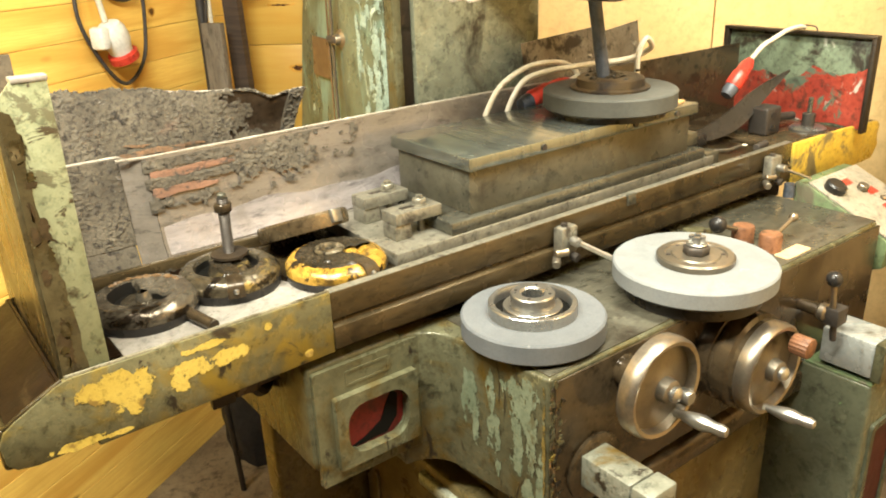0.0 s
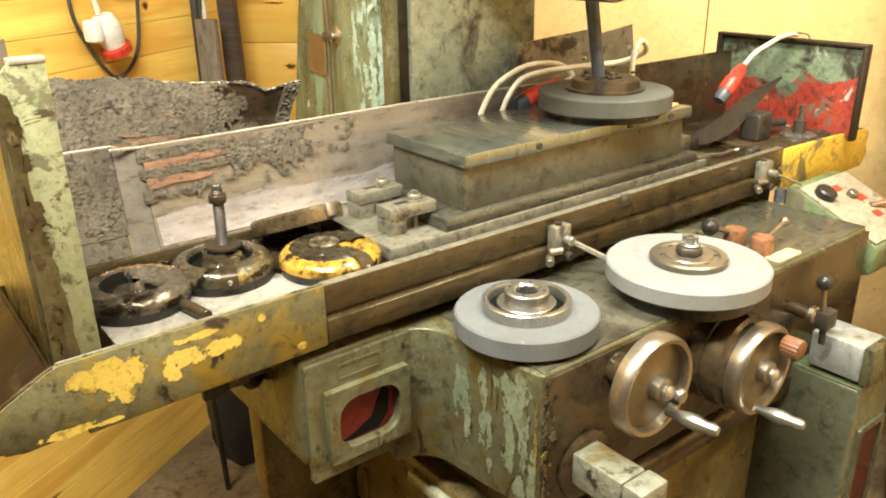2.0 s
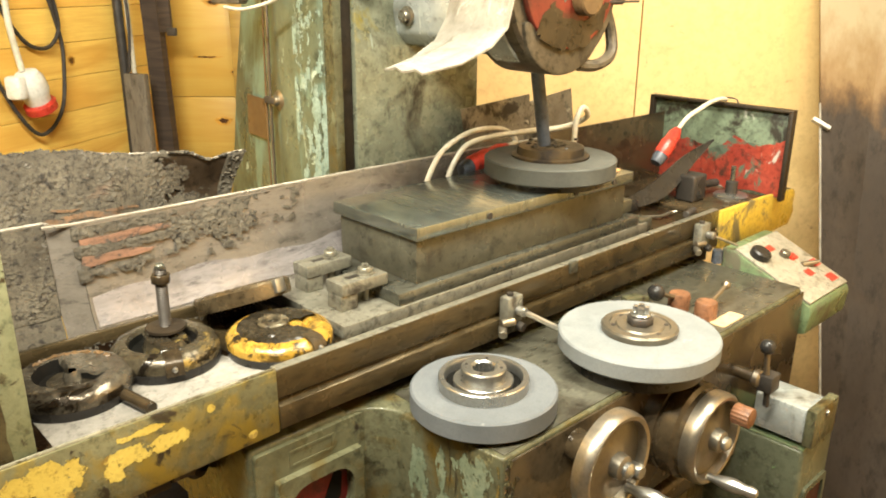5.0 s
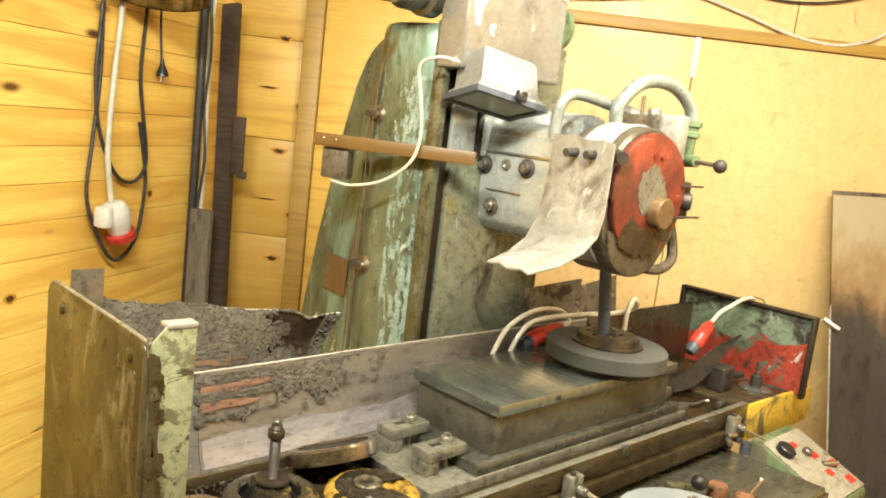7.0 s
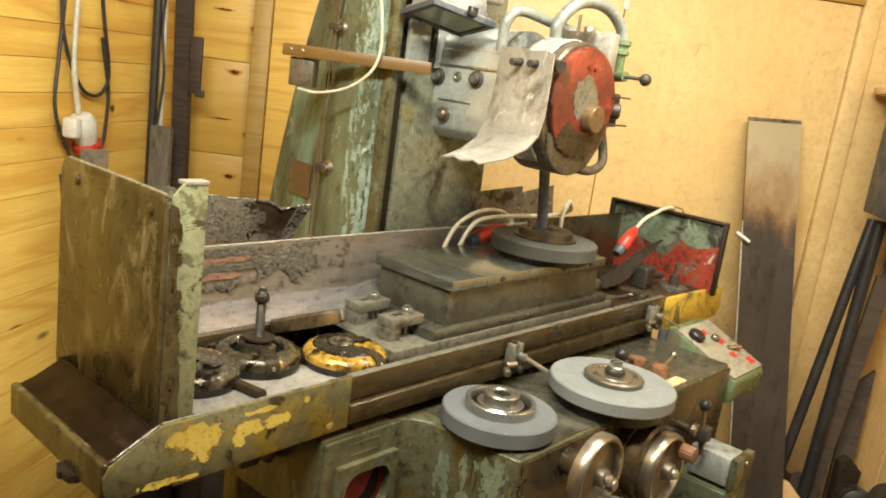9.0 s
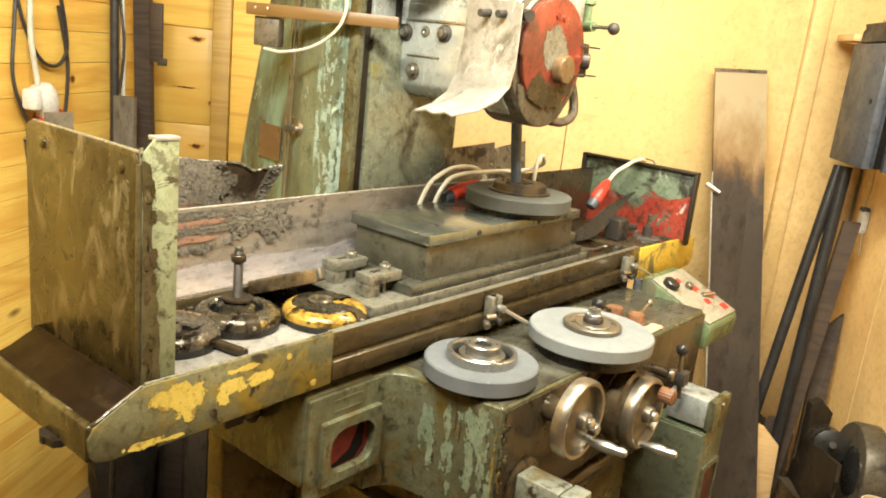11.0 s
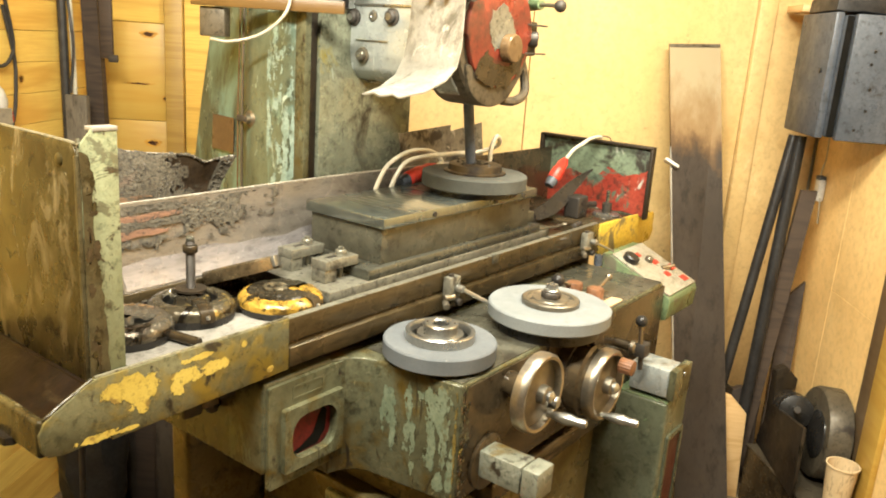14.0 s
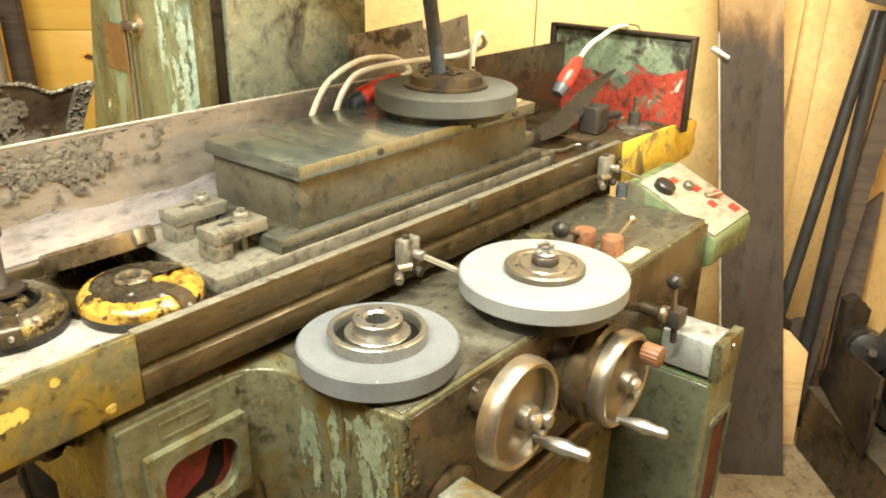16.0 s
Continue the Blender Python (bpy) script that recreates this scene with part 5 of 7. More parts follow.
for z in (1.528, 1.592):
    part("fin", box(B(), 0.43, 0.520, -0.036, -0.030, z - 0.002, z + 0.002, 0.0008), DARK_IRON, guard)
part("fin_block", box(B(), 0.425, 0.492, -0.024, 0.02, 1.522, 1.600, 0.004), OILY_BROWN, guard)
part("fin_knob", rod(B(), (0.46, -0.01, 1.560), (0.478, -0.036, 1.560), 0.018, segs=18, edge=0.003), DARK_IRON, guard)
part("lower_tube", tube(B(), [(0.455, 0.0, 1.53), (0.472, -0.01, 1.475), (0.462, -0.02, 1.435), (0.420, -0.02, 1.418), (0.380, -0.01, 1.420)], 0.011, 10, 6), GUARD_DARK, guard)
bowl = [(0.212, 1.50)] + [(0.318 + 0.106 * math.cos(radians(a)), 1.497 + 0.090 * math.sin(radians(a))) for a in range(185, 356, 10)] + [(0.424, 1.50)]
part("bowl", prism(B(), bowl, -0.028, 0.083, "xz", 0.006, 2), GUARD_DARK, guard, "rounded lower guard bowl")
stem = part("stem", rod(B(), (0.347, 0.058, 1.415), (0.396, 0.068, 1.240), 0.0125, segs=18), GREY_METAL, guard, "grey suction tube")
part("hose", tube(B(), [(0.212, 0.13, 1.655), (0.213, 0.13, 1.70), (0.222, 0.125, 1.732), (0.25, 0.12, 1.746), (0.30, 0.11, 1.742), (0.35, 0.095, 1.732), (0.385, 0.085, 1.724)], 0.0115, 12, 6), GREEN_HOSE, guard, "grey-green coolant hose")
part("hose_arch", tube(B(), [(0.335, 0.075, 1.69), (0.332, 0.075, 1.733), (0.375, 0.065, 1.780), (0.43, 0.055, 1.795), (0.49, 0.045, 1.787), (0.535, 0.035, 1.755), (0.550, 0.030, 1.712)], 0.0142, 12, 8), GREEN_HOSE, guard, "arched grey-green coolant hose")
valv = part("coolant_valve", lathe(B(), (0.550, 0.030, 1.725), (0.550, 0.030, 0), [(0, 0), (0.020, 0), (0.020, 0.01), (0.014, 0.014), (0.014, 0.02), (0.019, 0.023), (0.019, 0.032), (0.012, 0.036), (0.012, 0.075), (0, 0.075)], 18), GREEN_PAINT, guard)
part("valve_lever", rod(B(), (0.54, 0.01, 1.642), (0.516, -0.060, 1.640), 0.005, segs=10), CHROME, valv)
part("valve_hub", rod(B(), (0.555, 0.045, 1.642), (0.538, 0.0, 1.642), 0.016, 0.012, 14), GREEN_PAINT, valv)
part("valve_ball", ball(B(), (0.514, -0.066, 1.639), 0.0145, 16), DARK_IRON, valv)
# motor and belt cover over the head
motor = part("motor_cover", box(B(), 0.092, 0.395, 0.285, 0.365, 1.770, 1.985, 0.008, 3), MOTOR_BOX, GR, "brown motor cover with white paint splashes")
part("motor_cap", lathe(B(), (0.390, 0.32, 1.895), (1, 0.32, 1.895), [(0, 0), (0.052, 0), (0.050, 0.016), (0.038, 0.032), (0.02, 0.040), (0, 0.042)], 32), GREEN_PAINT, motor, "green rounded cap")
part("motor_body", rod(B(), (0.16, 0.34, 2.02), (0.33, 0.34, 2.02), 0.06, segs=32, edge=0.006), GREY_GREEN, motor)
part("pulley", lathe(B(), (0.10, 0.40, 1.915), (-1, 0.40, 1.915), [(0, 0), (0.048, 0), (0.048, 0.03), (0.036, 0.036), (0.036, 0.048), (0.042, 0.052), (0.042, 0.085), (0.034, 0.10), (0, 0.10)], 32), STEEL, motor, "stepped dark pulley")
part("white_splash", prism(B(), ragged([(0.105, 1.90), (0.15, 1.935), (0.17, 1.925), (0.135, 1.90), (0.125, 1.86), (0.112, 1.858)], 0.004, 5), 0.2835, 0.2852, "xz"), WHITE_PLASTIC, motor)
part("white_splash", prism(B(), ragged([(0.155, 1.862), (0.172, 1.866), (0.168, 1.842), (0.158, 1.846)], 0.003, 6), 0.2835, 0.2852, "xz"), WHITE_PLASTIC, motor)
part("white_splash", prism(B(), ragged([(0.29, 1.965), (0.385, 1.97), (0.385, 1.955), (0.33, 1.95)], 0.004, 7), 0.2835, 0.2852, "xz"), WHITE_PLASTIC, motor)


# table dogs
def dog(x, label):
    d = part("table_dog", box(B(), x - 0.020, x + 0.018, -0.086, TF - 0.003, 1.008, 1.057, 0.003), STEEL_DULL, GR, label)
    part("dog_bolt", rod(B(), (x + 0.004, -0.086, 1.032), (x + 0.004, -0.104, 1.032), 0.0085, segs=14, edge=0.002), BRIGHT, d)
    part("dog_bolt", rod(B(), (x - 0.030, -0.080, 1.014), (x - 0.006, -0.088, 1.014), 0.007, segs=12, edge=0.001), CHROME, d)
    part("dog_bolt", rod(B(), (x - 0.024, -0.078, 1.004), (x - 0.040, -0.094, 1.0), 0.0075, segs=12, edge=0.001), BRASSY, d)
    part("dog_bolt", rod(B(), (x - 0.004, -0.075, 1.057), (x - 0.004, -0.075, 1.062), 0.006, segs=10), DARK_IRON, d)
    part("dog_bolt", rod(B(), (x + 0.012, -0.080, 1.0), (x + 0.012, -0.094, 0.998), 0.008, segs=12, edge=0.001), DARK_IRON, d)
    return d


d1 = dog(0.150, "steel table dog with clamping bolts")
part("dog_pin", rod(B(), (0.158, -0.10, 1.030), (0.214, -0.150, 0.992), 0.0048, segs=10), BRIGHT, d1, "bright stop pin")
d2 = dog(0.780, "steel table dog with clamping bolts")
part("dog_pin", rod(B(), (0.79, -0.098, 1.030), (0.855, -0.125, 1.000), 0.003, segs=8), BRIGHT, d2)

# controls on the bed top
def bed_lever(knob_at, base_at, knob_mat, base_mat, label, r):
    kx, ky, kz = knob_at
    bx, by = base_at
    bs = part("selector", lathe(B(), (bx, by, 0.956), (bx, by, 2), [(0, 0), (0.021, 0), (0.021, 0.030), (0.019, 0.034), (0, 0.034)], 24), base_mat, GR, label)
    part("selector_arm", rod(B(), (bx, by, 0.978), (kx, ky, kz), 0.0045, segs=10), CHROME, bs)
    part("selector_knob", ball(B(), (kx, ky, kz), r, 18), knob_mat, bs)
    return bs


bed_lever((0.452, -0.170, 1.008), (0.525, -0.178), BLACK_PLASTIC, COPPER_KNOB, "brown selector with black ball lever", 0.0165)
bed_lever((0.606, -0.230, 1.000), (0.524, -0.236), CHROME, COPPER_KNOB, "brown selector with silver lever", 0.009)
part("wing_nut", prism(B(), [(0.42, -0.130), (0.47, -0.150), (0.46, -0.118), (0.43, -0.108)], 0.957, 0.990, "xy", 0.003), GREY_GREEN, GR)
part("bed_label", prism(B(), rounded(0.505, 0.585, -0.285, -0.255, 0.006), 0.957, 0.9585, "xy"), CARD, GR, "tan worn label plate")
# operator panel
op = part("control_box", prism(B(), [(-0.095, 0.990), (-0.120, 0.990), (-0.305, 0.908), (-0.310, 0.895), (-0.305, 0.845), (-0.19, 0.80), (-0.095, 0.80)], 0.845, 1.052, "yz", 0.004), GREEN_PAINT, GR, "green sloping control box")
slope = Matrix.Translation((0.95, -0.2125, 0.9505)) @ Matrix.Rotation(math.atan2(0.082, 0.185), 4, "X")
part("control_face", box(B(), -0.100, 0.100, -0.098, 0.098, -0.001, 0.004, 0.001, m=slope), PALE_PANEL, op, "cream control face")
part("stop_button", lathe(B(), slope @ Vector((-0.066, 0.055, 0.003)), slope @ Vector((-0.066, 0.055, 1)), [(0, 0), (0.021, 0), (0.023, 0.004), (0.023, 0.016), (0.019, 0.020), (0, 0.020)], 24), BLACK_PLASTIC, op, "black push button")
for x, y, w, h in ((0.0, 0.062, 0.030, 0.018), (0.035, 0.018, 0.034, 0.020), (0.078, -0.020, 0.03, 0.022), (0.02, -0.035, 0.028, 0.02), (0.07, -0.07, 0.034, 0.022)):
    part("red_mark", box(B(), x - w / 2, x + w / 2, y - h / 2, y + h / 2, 0.004, 0.0048, m=slope), RED_PLASTIC, op)
part("toggle", rod(B(), slope @ Vector((0.03, -0.010, 0.004)), slope @ Vector((0.062, -0.030, 0.02)), 0.007, 0.005, 12, 0.001), CHROME, op)
part("toggle", rod(B(), slope @ Vector((0.012, 0.030, 0.004)), slope @ Vector((0.012, 0.030, 0.018)), 0.012, segs=14, edge=0.002), BRASSY, op)
part("cable_gland", rod(B(), (0.835, -0.09, 0.955), (0.835, -0.09, 0.985), 0.012, segs=12), GREY_METAL, op)

# ---- on the table ----
CH = thing("magnetic_chuck", "long rectangular steel magnetic chuck clamped to the table", "magnetic chuck", at=(0.3, 0.1, BASIN))
part("base_plate", box(B(), -0.153, 0.66, -0.010, 0.228, BASIN, 1.068, 0.002), STEEL_DULL, CH)
part("foot_flange", box(B(), -0.043, 0.628, -0.008, 0.224, 1.068, 1.090, 0.0025), STEEL, CH)
part("body", box(B(), 0.006, 0.586, 0.006, 0.211, 1.090, 1.167, 0.002), CHUCK_SIDE, CH)
chuck_top = part("top_plate", box(B(), -0.002, 0.598, -0.005, 0.222, 1.167, 1.1895, 0.0025), CHUCK_TOP, CH, "scratched steel top plate")
for k in range(9):
    x = 0.075 + 0.022 * k
    part("pole_strip", box(B(), x, x + 0.0022, 0.045, 0.175, 1.1890, 1.1898), STEEL, chuck_top)
for x in (0.165, 0.405, 0.53):
    part("side_screw", rod(B(), (x, -0.0045, 1.178), (x, -0.007, 1.178), 0.006, segs=12), DARK_IRON, chuck_top)
part("end_block", box(B(), 0.600, 0.640, 0.02, 0.065, 1.090, 1.118, 0.003), CHUCK_SIDE, CH)
part("end_stud", rod(B(), (0.612, 0.10, 1.090), (0.612, 0.10, 1.128), 0.010, segs=12), DARK_IRON, CH)
part("end_block", box(B(), 0.64, 0.685, -0.005, 0.03, BASIN, 1.074, 0.003), CHUCK_SIDE, CH)


def clamp(at, label):
    x, y, z = at
    C = thing("clamp", label, "clamp", "clamps beside the chuck", at=at)
    part("arm", box(B(), x - 0.046, x + 0.046, y - 0.0215, y + 0.0215, z + 0.026, z + 0.046, 0.002), STEEL_DULL, C)
    part("slot", box(B(), x - 0.022, x + 0.006, y - 0.005, y + 0.005, z + 0.0455, z + 0.0465), DARK_IRON, C)
    part("heel_block", box(B(), x - 0.046, x - 0.014, y - 0.019, y + 0.019, z, z + 0.026, 0.002), STEEL_DULL, C)
    b = part("bolt", rod(B(), (x + 0.016, y, z), (x + 0.016, y, z + 0.062), 0.006, segs=12), STEEL_DULL, C)
    part("nut", hexagon(B(), (x + 0.016, y, z + 0.046), (x + 0.016, y, 2), 0.0125, 0.011), STEEL_DULL, b)
    part("washer", rod(B(), (x + 0.016, y, z + 0.0455), (x + 0.016, y, z + 0.048), 0.015, segs=16), STEEL_DULL, b)
    return C


clamp((-0.078, 0.054, 1.068), "dusty steel strap clamp with hex nut beside the chuck")
clamp((-0.072, 0.158, 1.068), "dusty steel strap clamp with hex nut on the far side")
solo("wood_chip", box(B(), -0.012, 0.022, -0.004, 0.004, 0, 0.006, 0.001, m=pose(-0.03, 0.088, 1.0905, 0, 0, 14)), LATH_WOOD, "small orange wood splinter lying on the clamp plate", "wood chip")


def wheel(label, c, r, h, mat, low):
    T = thing("grinding_wheel", label, "grinding wheel", "grinding wheels", at=c)
    x, y, z = c
    part("abrasive", lathe(B(), c, (x, y, z + 1), [(0.03, 0), (r - 0.003, 0), (r, 0.003), (r, h - 0.003), (r - 0.003, h), (0.03, h)], 84, True), mat, T)
    # Added black disc: it holds the wheel up and paints the gap's shadow.
    part("blotter", lathe(B(), (x, y, low), (x, y, 2), [(0.02, 0), (r * 0.84, 0), (r * 0.84, z - low + 0.0005), (0.02, z - low + 0.0005)], 48, True), BLACK_PLASTIC, T, "added black disc that stands for shade under the raised wheel")
    return T


def turned(name, T, c, prof, mat, label="", segs=48, closed=True):
    return part(name, lathe(B(), c, (c[0], c[1], 9), prof, segs, closed), mat, T, label)


W1 = wheel("dark grey grinding wheel with bright steel flange on the bed", (-0.031, -0.186, 0.9630), 0.1095, 0.033, ABRASIVE, 0.957)
c = (-0.032, -0.186, 0.9960)
turned("outer_flange", W1, c, [(0.0575, 0), (0.067, 0), (0.067, 0.0165), (0.0657, 0.018), (0.0587, 0.018), (0.0575, 0.016)], BRIGHT, "bright steel flange ring", 64)
# Groove floor in near-black, its shade put into the colour.
turned("groove", W1, c, [(0.03, 0), (0.058, 0), (0.058, 0.003), (0.03, 0.003)], RECESS_SHADE)
turned("inner_ring", W1, c, [(0.022, 0), (0.0445, 0), (0.0445, 0.0115), (0.0435, 0.0125), (0.022, 0.0125)], BRIGHT, "", 64)
hub = turned("hub", W1, c, [(0.0165, 0), (0.0335, 0), (0.0335, 0.030), (0.032, 0.032), (0.020, 0.032), (0.0165, 0.029)], BRIGHT, "bored bright hub", 56)
for k in range(4):
    a = 0.6 + k * math.pi / 2
    part("pin_hole", rod(B(), (c[0] + 0.026 * math.cos(a), c[1] + 0.026 * math.sin(a), c[2] + 0.0315), (c[0] + 0.026 * math.cos(a), c[1] + 0.026 * math.sin(a), c[2] + 0.0326), 0.0026, segs=10), DARK_IRON, hub)
for a0 in (0.4, 3.4):
    part("balance_weight", prism(B(), [(c[0] + r * math.cos(a0 + t * 0.7), c[1] + r * math.sin(a0 + t * 0.7)) for r, t in ((0.0475, 0), (0.0475, 0.5), (0.0475, 1), (0.0545, 1), (0.0545, 0.5), (0.0545, 0))], c[2], c[2] + 0.011, "xy"), DARK_IRON, W1)

W2 = wheel("large light grey grinding wheel with bolted steel flange on the bed", (0.270, -0.252, 0.9840), 0.1325, 0.030, ABRASIVE_LIGHT, 0.957)
c = (0.271, -0.252, 1.0135)
f2 = turned("flange", W2, c, [(0.018, 0), (0.062, 0), (0.063, 0.010), (0.060, 0.013), (0.050, 0.013), (0.048, 0.0105), (0.040, 0.0105), (0.038, 0.013), (0.018, 0.013)], BRASSY, "browned steel flange with holes", 64)
for k in range(6):
    a = 0.3 + k * math.pi / 3
    part("flange_hole", rod(B(), (c[0] + 0.044 * math.cos(a), c[1] + 0.044 * math.sin(a), c[2] + 0.010), (c[0] + 0.044 * math.cos(a), c[1] + 0.044 * math.sin(a), c[2] + 0.0118), 0.0038, segs=10), DARK_IRON, f2)
part("nut", hexagon(B(), (c[0], c[1], c[2] + 0.012), (c[0], c[1], 9), 0.0225, 0.015), DARK_IRON, W2, "dark hex nut")
part("nut_collar", rod(B(), (c[0], c[1], c[2] + 0.027), (c[0], c[1], c[2] + 0.032), 0.017, segs=20, edge=0.002), BRIGHT, W2)
for k in range(4):
    a = 0.5 + k * math.pi / 2
    part("castle_tooth", box(B(), -0.004, 0.004, -0.005, 0.005, 0, 0.012, 0.001, m=Matrix.Translation((c[0] + 0.009 * math.cos(a), c[1] + 0.009 * math.sin(a), c[2] + 0.032)) @ Matrix.Rotation(a, 4, "Z")), BRIGHT, W2)

W3 = wheel("dark dusty grinding wheel with greasy flange lying on the chuck", (0.410, 0.067, 1.2035), 0.129, 0.034, ABRASIVE_DARK, 1.1895)
c = (0.410, 0.067, 1.2375)
turned("flange", W3, c, [(0.02, 0), (0.076, 0), (0.076, 0.004), (0.066, 0.006), (0.064, 0.020), (0.058, 0.023), (0.02, 0.023)], OILY_BLACK, "greasy dark flange", 56)
rnd = random.Random(9)
tagged(part("grease_lumps", crumbs(B(), [((c[0] + rnd.gauss(0, 0.022), c[1] + rnd.gauss(0, 0.022), c[2] + 0.023), rnd.uniform(0.004, 0.009)) for _ in range(40)], rnd), TAR, W3), kind="stuff")
solo("wood_shim", box(B(), -0.035, 0.03, -0.03, 0.03, 0, 0.005, 0.001, m=pose(0.545, 0.04, 1.1897, 0, 0, 12)), PALE_WOOD, "thin pale wooden shim under the wheel on the chuck", "shim")


# greasy old wheel flanges in the tray
def dished(bm, c, r, h, slots, seed, f0=0.0, rough=0.0012, arc=None, sunk=False):
    """A round casting with a rolled rim and sunk slots: (direction, half spread, inner, outer, depth) as degrees and shares of r."""
    nt, nr = 96, 26
    rings, low = [], set()
    for i in range(nr + 1):
        f = f0 + (1 - f0) * i / nr
        row = []
        for j in range(nt):
            a = 2 * math.pi * j / nt
            z = h - 0.55 * h * max(0.0, (f - 0.78) / 0.22) ** 2.2
            for d, half, q0, q1, deep in slots:
                off = abs((math.degrees(a) - d + 180) % 360 - 180)
                inside = min((half - off) / 9.0, (f - q0) / 0.07, (q1 - f) / 0.07)
                inside = max(0.0, min(1.0, inside))
                z -= deep * inside
                if inside > 0.5 and deep > 0.008:
                    low.add((i, j))
            p = Vector((c[0] + r * f * math.cos(a), c[1] + r * f * math.sin(a), c[2] + z))
            if f < 0.97:
                p.z += rough * noise.fractal(p * 110 + Vector((seed, 0, 0)), 0.6, 2.0, 4)
            row.append(bm.verts.new(p))
        rings.append(row)
    rings.append([bm.verts.new((c[0] + r * math.cos(2 * math.pi * j / nt), c[1] + r * math.sin(2 * math.pi * j / nt), c[2])) for j in range(nt)])
    for i, (a, b) in enumerate(zip(rings, rings[1:])):
        for j in range(nt):
            deg = 360 * (j + 0.5) / nt
            if ((i, j) in low) == sunk and (arc is None or abs((deg - arc[0] + 180) % 360 - 180) < arc[1]):
                bm.faces.new((a[j], a[(j + 1) % nt], b[(j + 1) % nt], b[j]))
    bmesh.ops.delete(bm, geom=[v for v in bm.verts if not v.link_faces], context="VERTS")
    bmesh.ops.recalc_face_normals(bm, faces=bm.faces)
    return bm


def flange_base(at, r, label):
    T = thing("wheel_flange", label, "wheel flange", "old wheel flanges", at=at)
    part("rubber_base", lathe(B(), at, (at[0], at[1], 9), [(0.0, 0), (r * 0.96, 0), (r * 0.985, 0.012), (r * 0.96, 0.016), (0.0, 0.016)], 56), BLACK_PLASTIC, T)
    return T


def flange_strap(T, at, r, deg, inner):
    turn = Matrix.Translation(at) @ Matrix.Rotation(radians(deg), 4, "Z")
    s = part("strap", sheet(B(), [[turn @ Vector((f * r, w * (0.7 + 0.3 * f), z)) for w in (-0.012, -0.004, 0.004, 0.012)] for f, z in ((inner, 0.0390), (0.6, 0.0390), (0.80, 0.0380), (0.93, 0.0350), (1.01, 0.029), (1.035, 0.021), (1.03, 0.012))], 0.0025), OILY_BROWN, T, "bent strap")
    part("rivet", ball(B(), turn @ Vector((1.035 * r, 0, 0.022)), 0.0042, 10), BRIGHT, s)


# open ring, worn bright
at = (-0.512, 0.092, BASIN + 0.0015)
F1 = flange_base(at, 0.075, "greasy worn steel wheel flange with an open middle")
slots = [(205, 120, 0.10, 0.62, 0.016), (-30, 50, 0.30, 0.52, 0.004)]
part("body", dished(B(), (at[0], at[1], at[2] + 0.013), 0.074, 0.022, slots, 2, 0.10), FLANGE_STEEL, F1, "worn bright casting")
# Sunk faces are near-black: the shade in the opening is in their colour.
part("slot", dished(B(), (at[0], at[1], at[2] + 0.013), 0.074, 0.022, slots, 2, 0.10, sunk=True), RECESS_SHADE, F1, "opening floor coloured black as its shade")
part("core", lathe(B(), (at[0], at[1], at[2] + 0.014), (at[0], at[1], 9), [(0, 0), (0.03, 0), (0.03, 0.008), (0, 0.010)], 28), GREASE, F1)
rr = random.Random(2)
tagged(part("crust", crumbs(B(), [((at[0] + 0.054 * math.cos(a), at[1] + 0.054 * math.sin(a), at[2] + 0.0345), rr.uniform(0.0015, 0.0045)) for a in (rr.uniform(0.1, 2.2) for _ in range(60))], rr), LABEL_BROWN, F1, "rusty crust"), kind="stuff")
# flange that carries the upright bolt
at = (-0.380, 0.103, BASIN + 0.0015)
F2 = flange_base(at, 0.0765, "greasy round wheel flange with an upright bolt")
slots = [(-18, 66, 0.40, 0.60, 0.013), (168, 70, 0.36, 0.68, 0.015)]
part("body", dished(B(), (at[0], at[1], at[2] + 0.013), 0.0745, 0.023, slots, 4), FLANGE_OLD, F2, "oily casting with two slots")
# Slot floors carry their own shade as near-black colour.
part("slot", dished(B(), (at[0], at[1], at[2] + 0.013), 0.0745, 0.023, slots, 4, sunk=True), RECESS_SHADE, F2, "slot floors coloured black as their shade")
part("grease", dished(B(), (at[0], at[1], at[2] + 0.0125), 0.060, 0.0262, [(-18, 66, 0.50, 0.80, 0.014), (168, 70, 0.44, 0.93, 0.016)], 9, 0.0, 0.0026, (150, 120)), GREASE, F2, "coat of black grease")
flange_strap(F2, at, 0.0765, -106, 0.3)
# yellow flange
at = (-0.236, 0.035, BASIN + 0.0005)
F3 = flange_base(at, 0.0795, "round wheel flange with chipped yellow paint and black grease")
part("body", dished(B(), (at[0], at[1], at[2] + 0.013), 0.0775, 0.022, [(-25, 40, 0.42, 0.58, 0.006)], 6, 0.0, 0.0006), FLANGE_GOLD, F3, "chipped yellow casting")
part("grease", dished(B(), (at[0], at[1], at[2] + 0.0128), 0.0680, 0.0262, [(200, 60, 0.55, 0.72, 0.003)], 12, 0.0, 0.0020, (142, 148)), GREASE, F3, "coat of black grease")
part("boss", lathe(B(), (at[0] - 0.006, at[1] + 0.008, at[2] + 0.032), (at[0], at[1], 9), [(0.010, 0), (0.024, 0), (0.024, 0.009), (0.021, 0.0115), (0.012, 0.0115), (0.010, 0.008)], 32, True), FLANGE_OLD, F3)
flange_strap(F3, at, 0.0795, -78, 0.35)
bolt = thing("bolt", "rusty upright stud bolt standing in the greasy flange", "bolt", at=(-0.371, 0.118, 1.088))
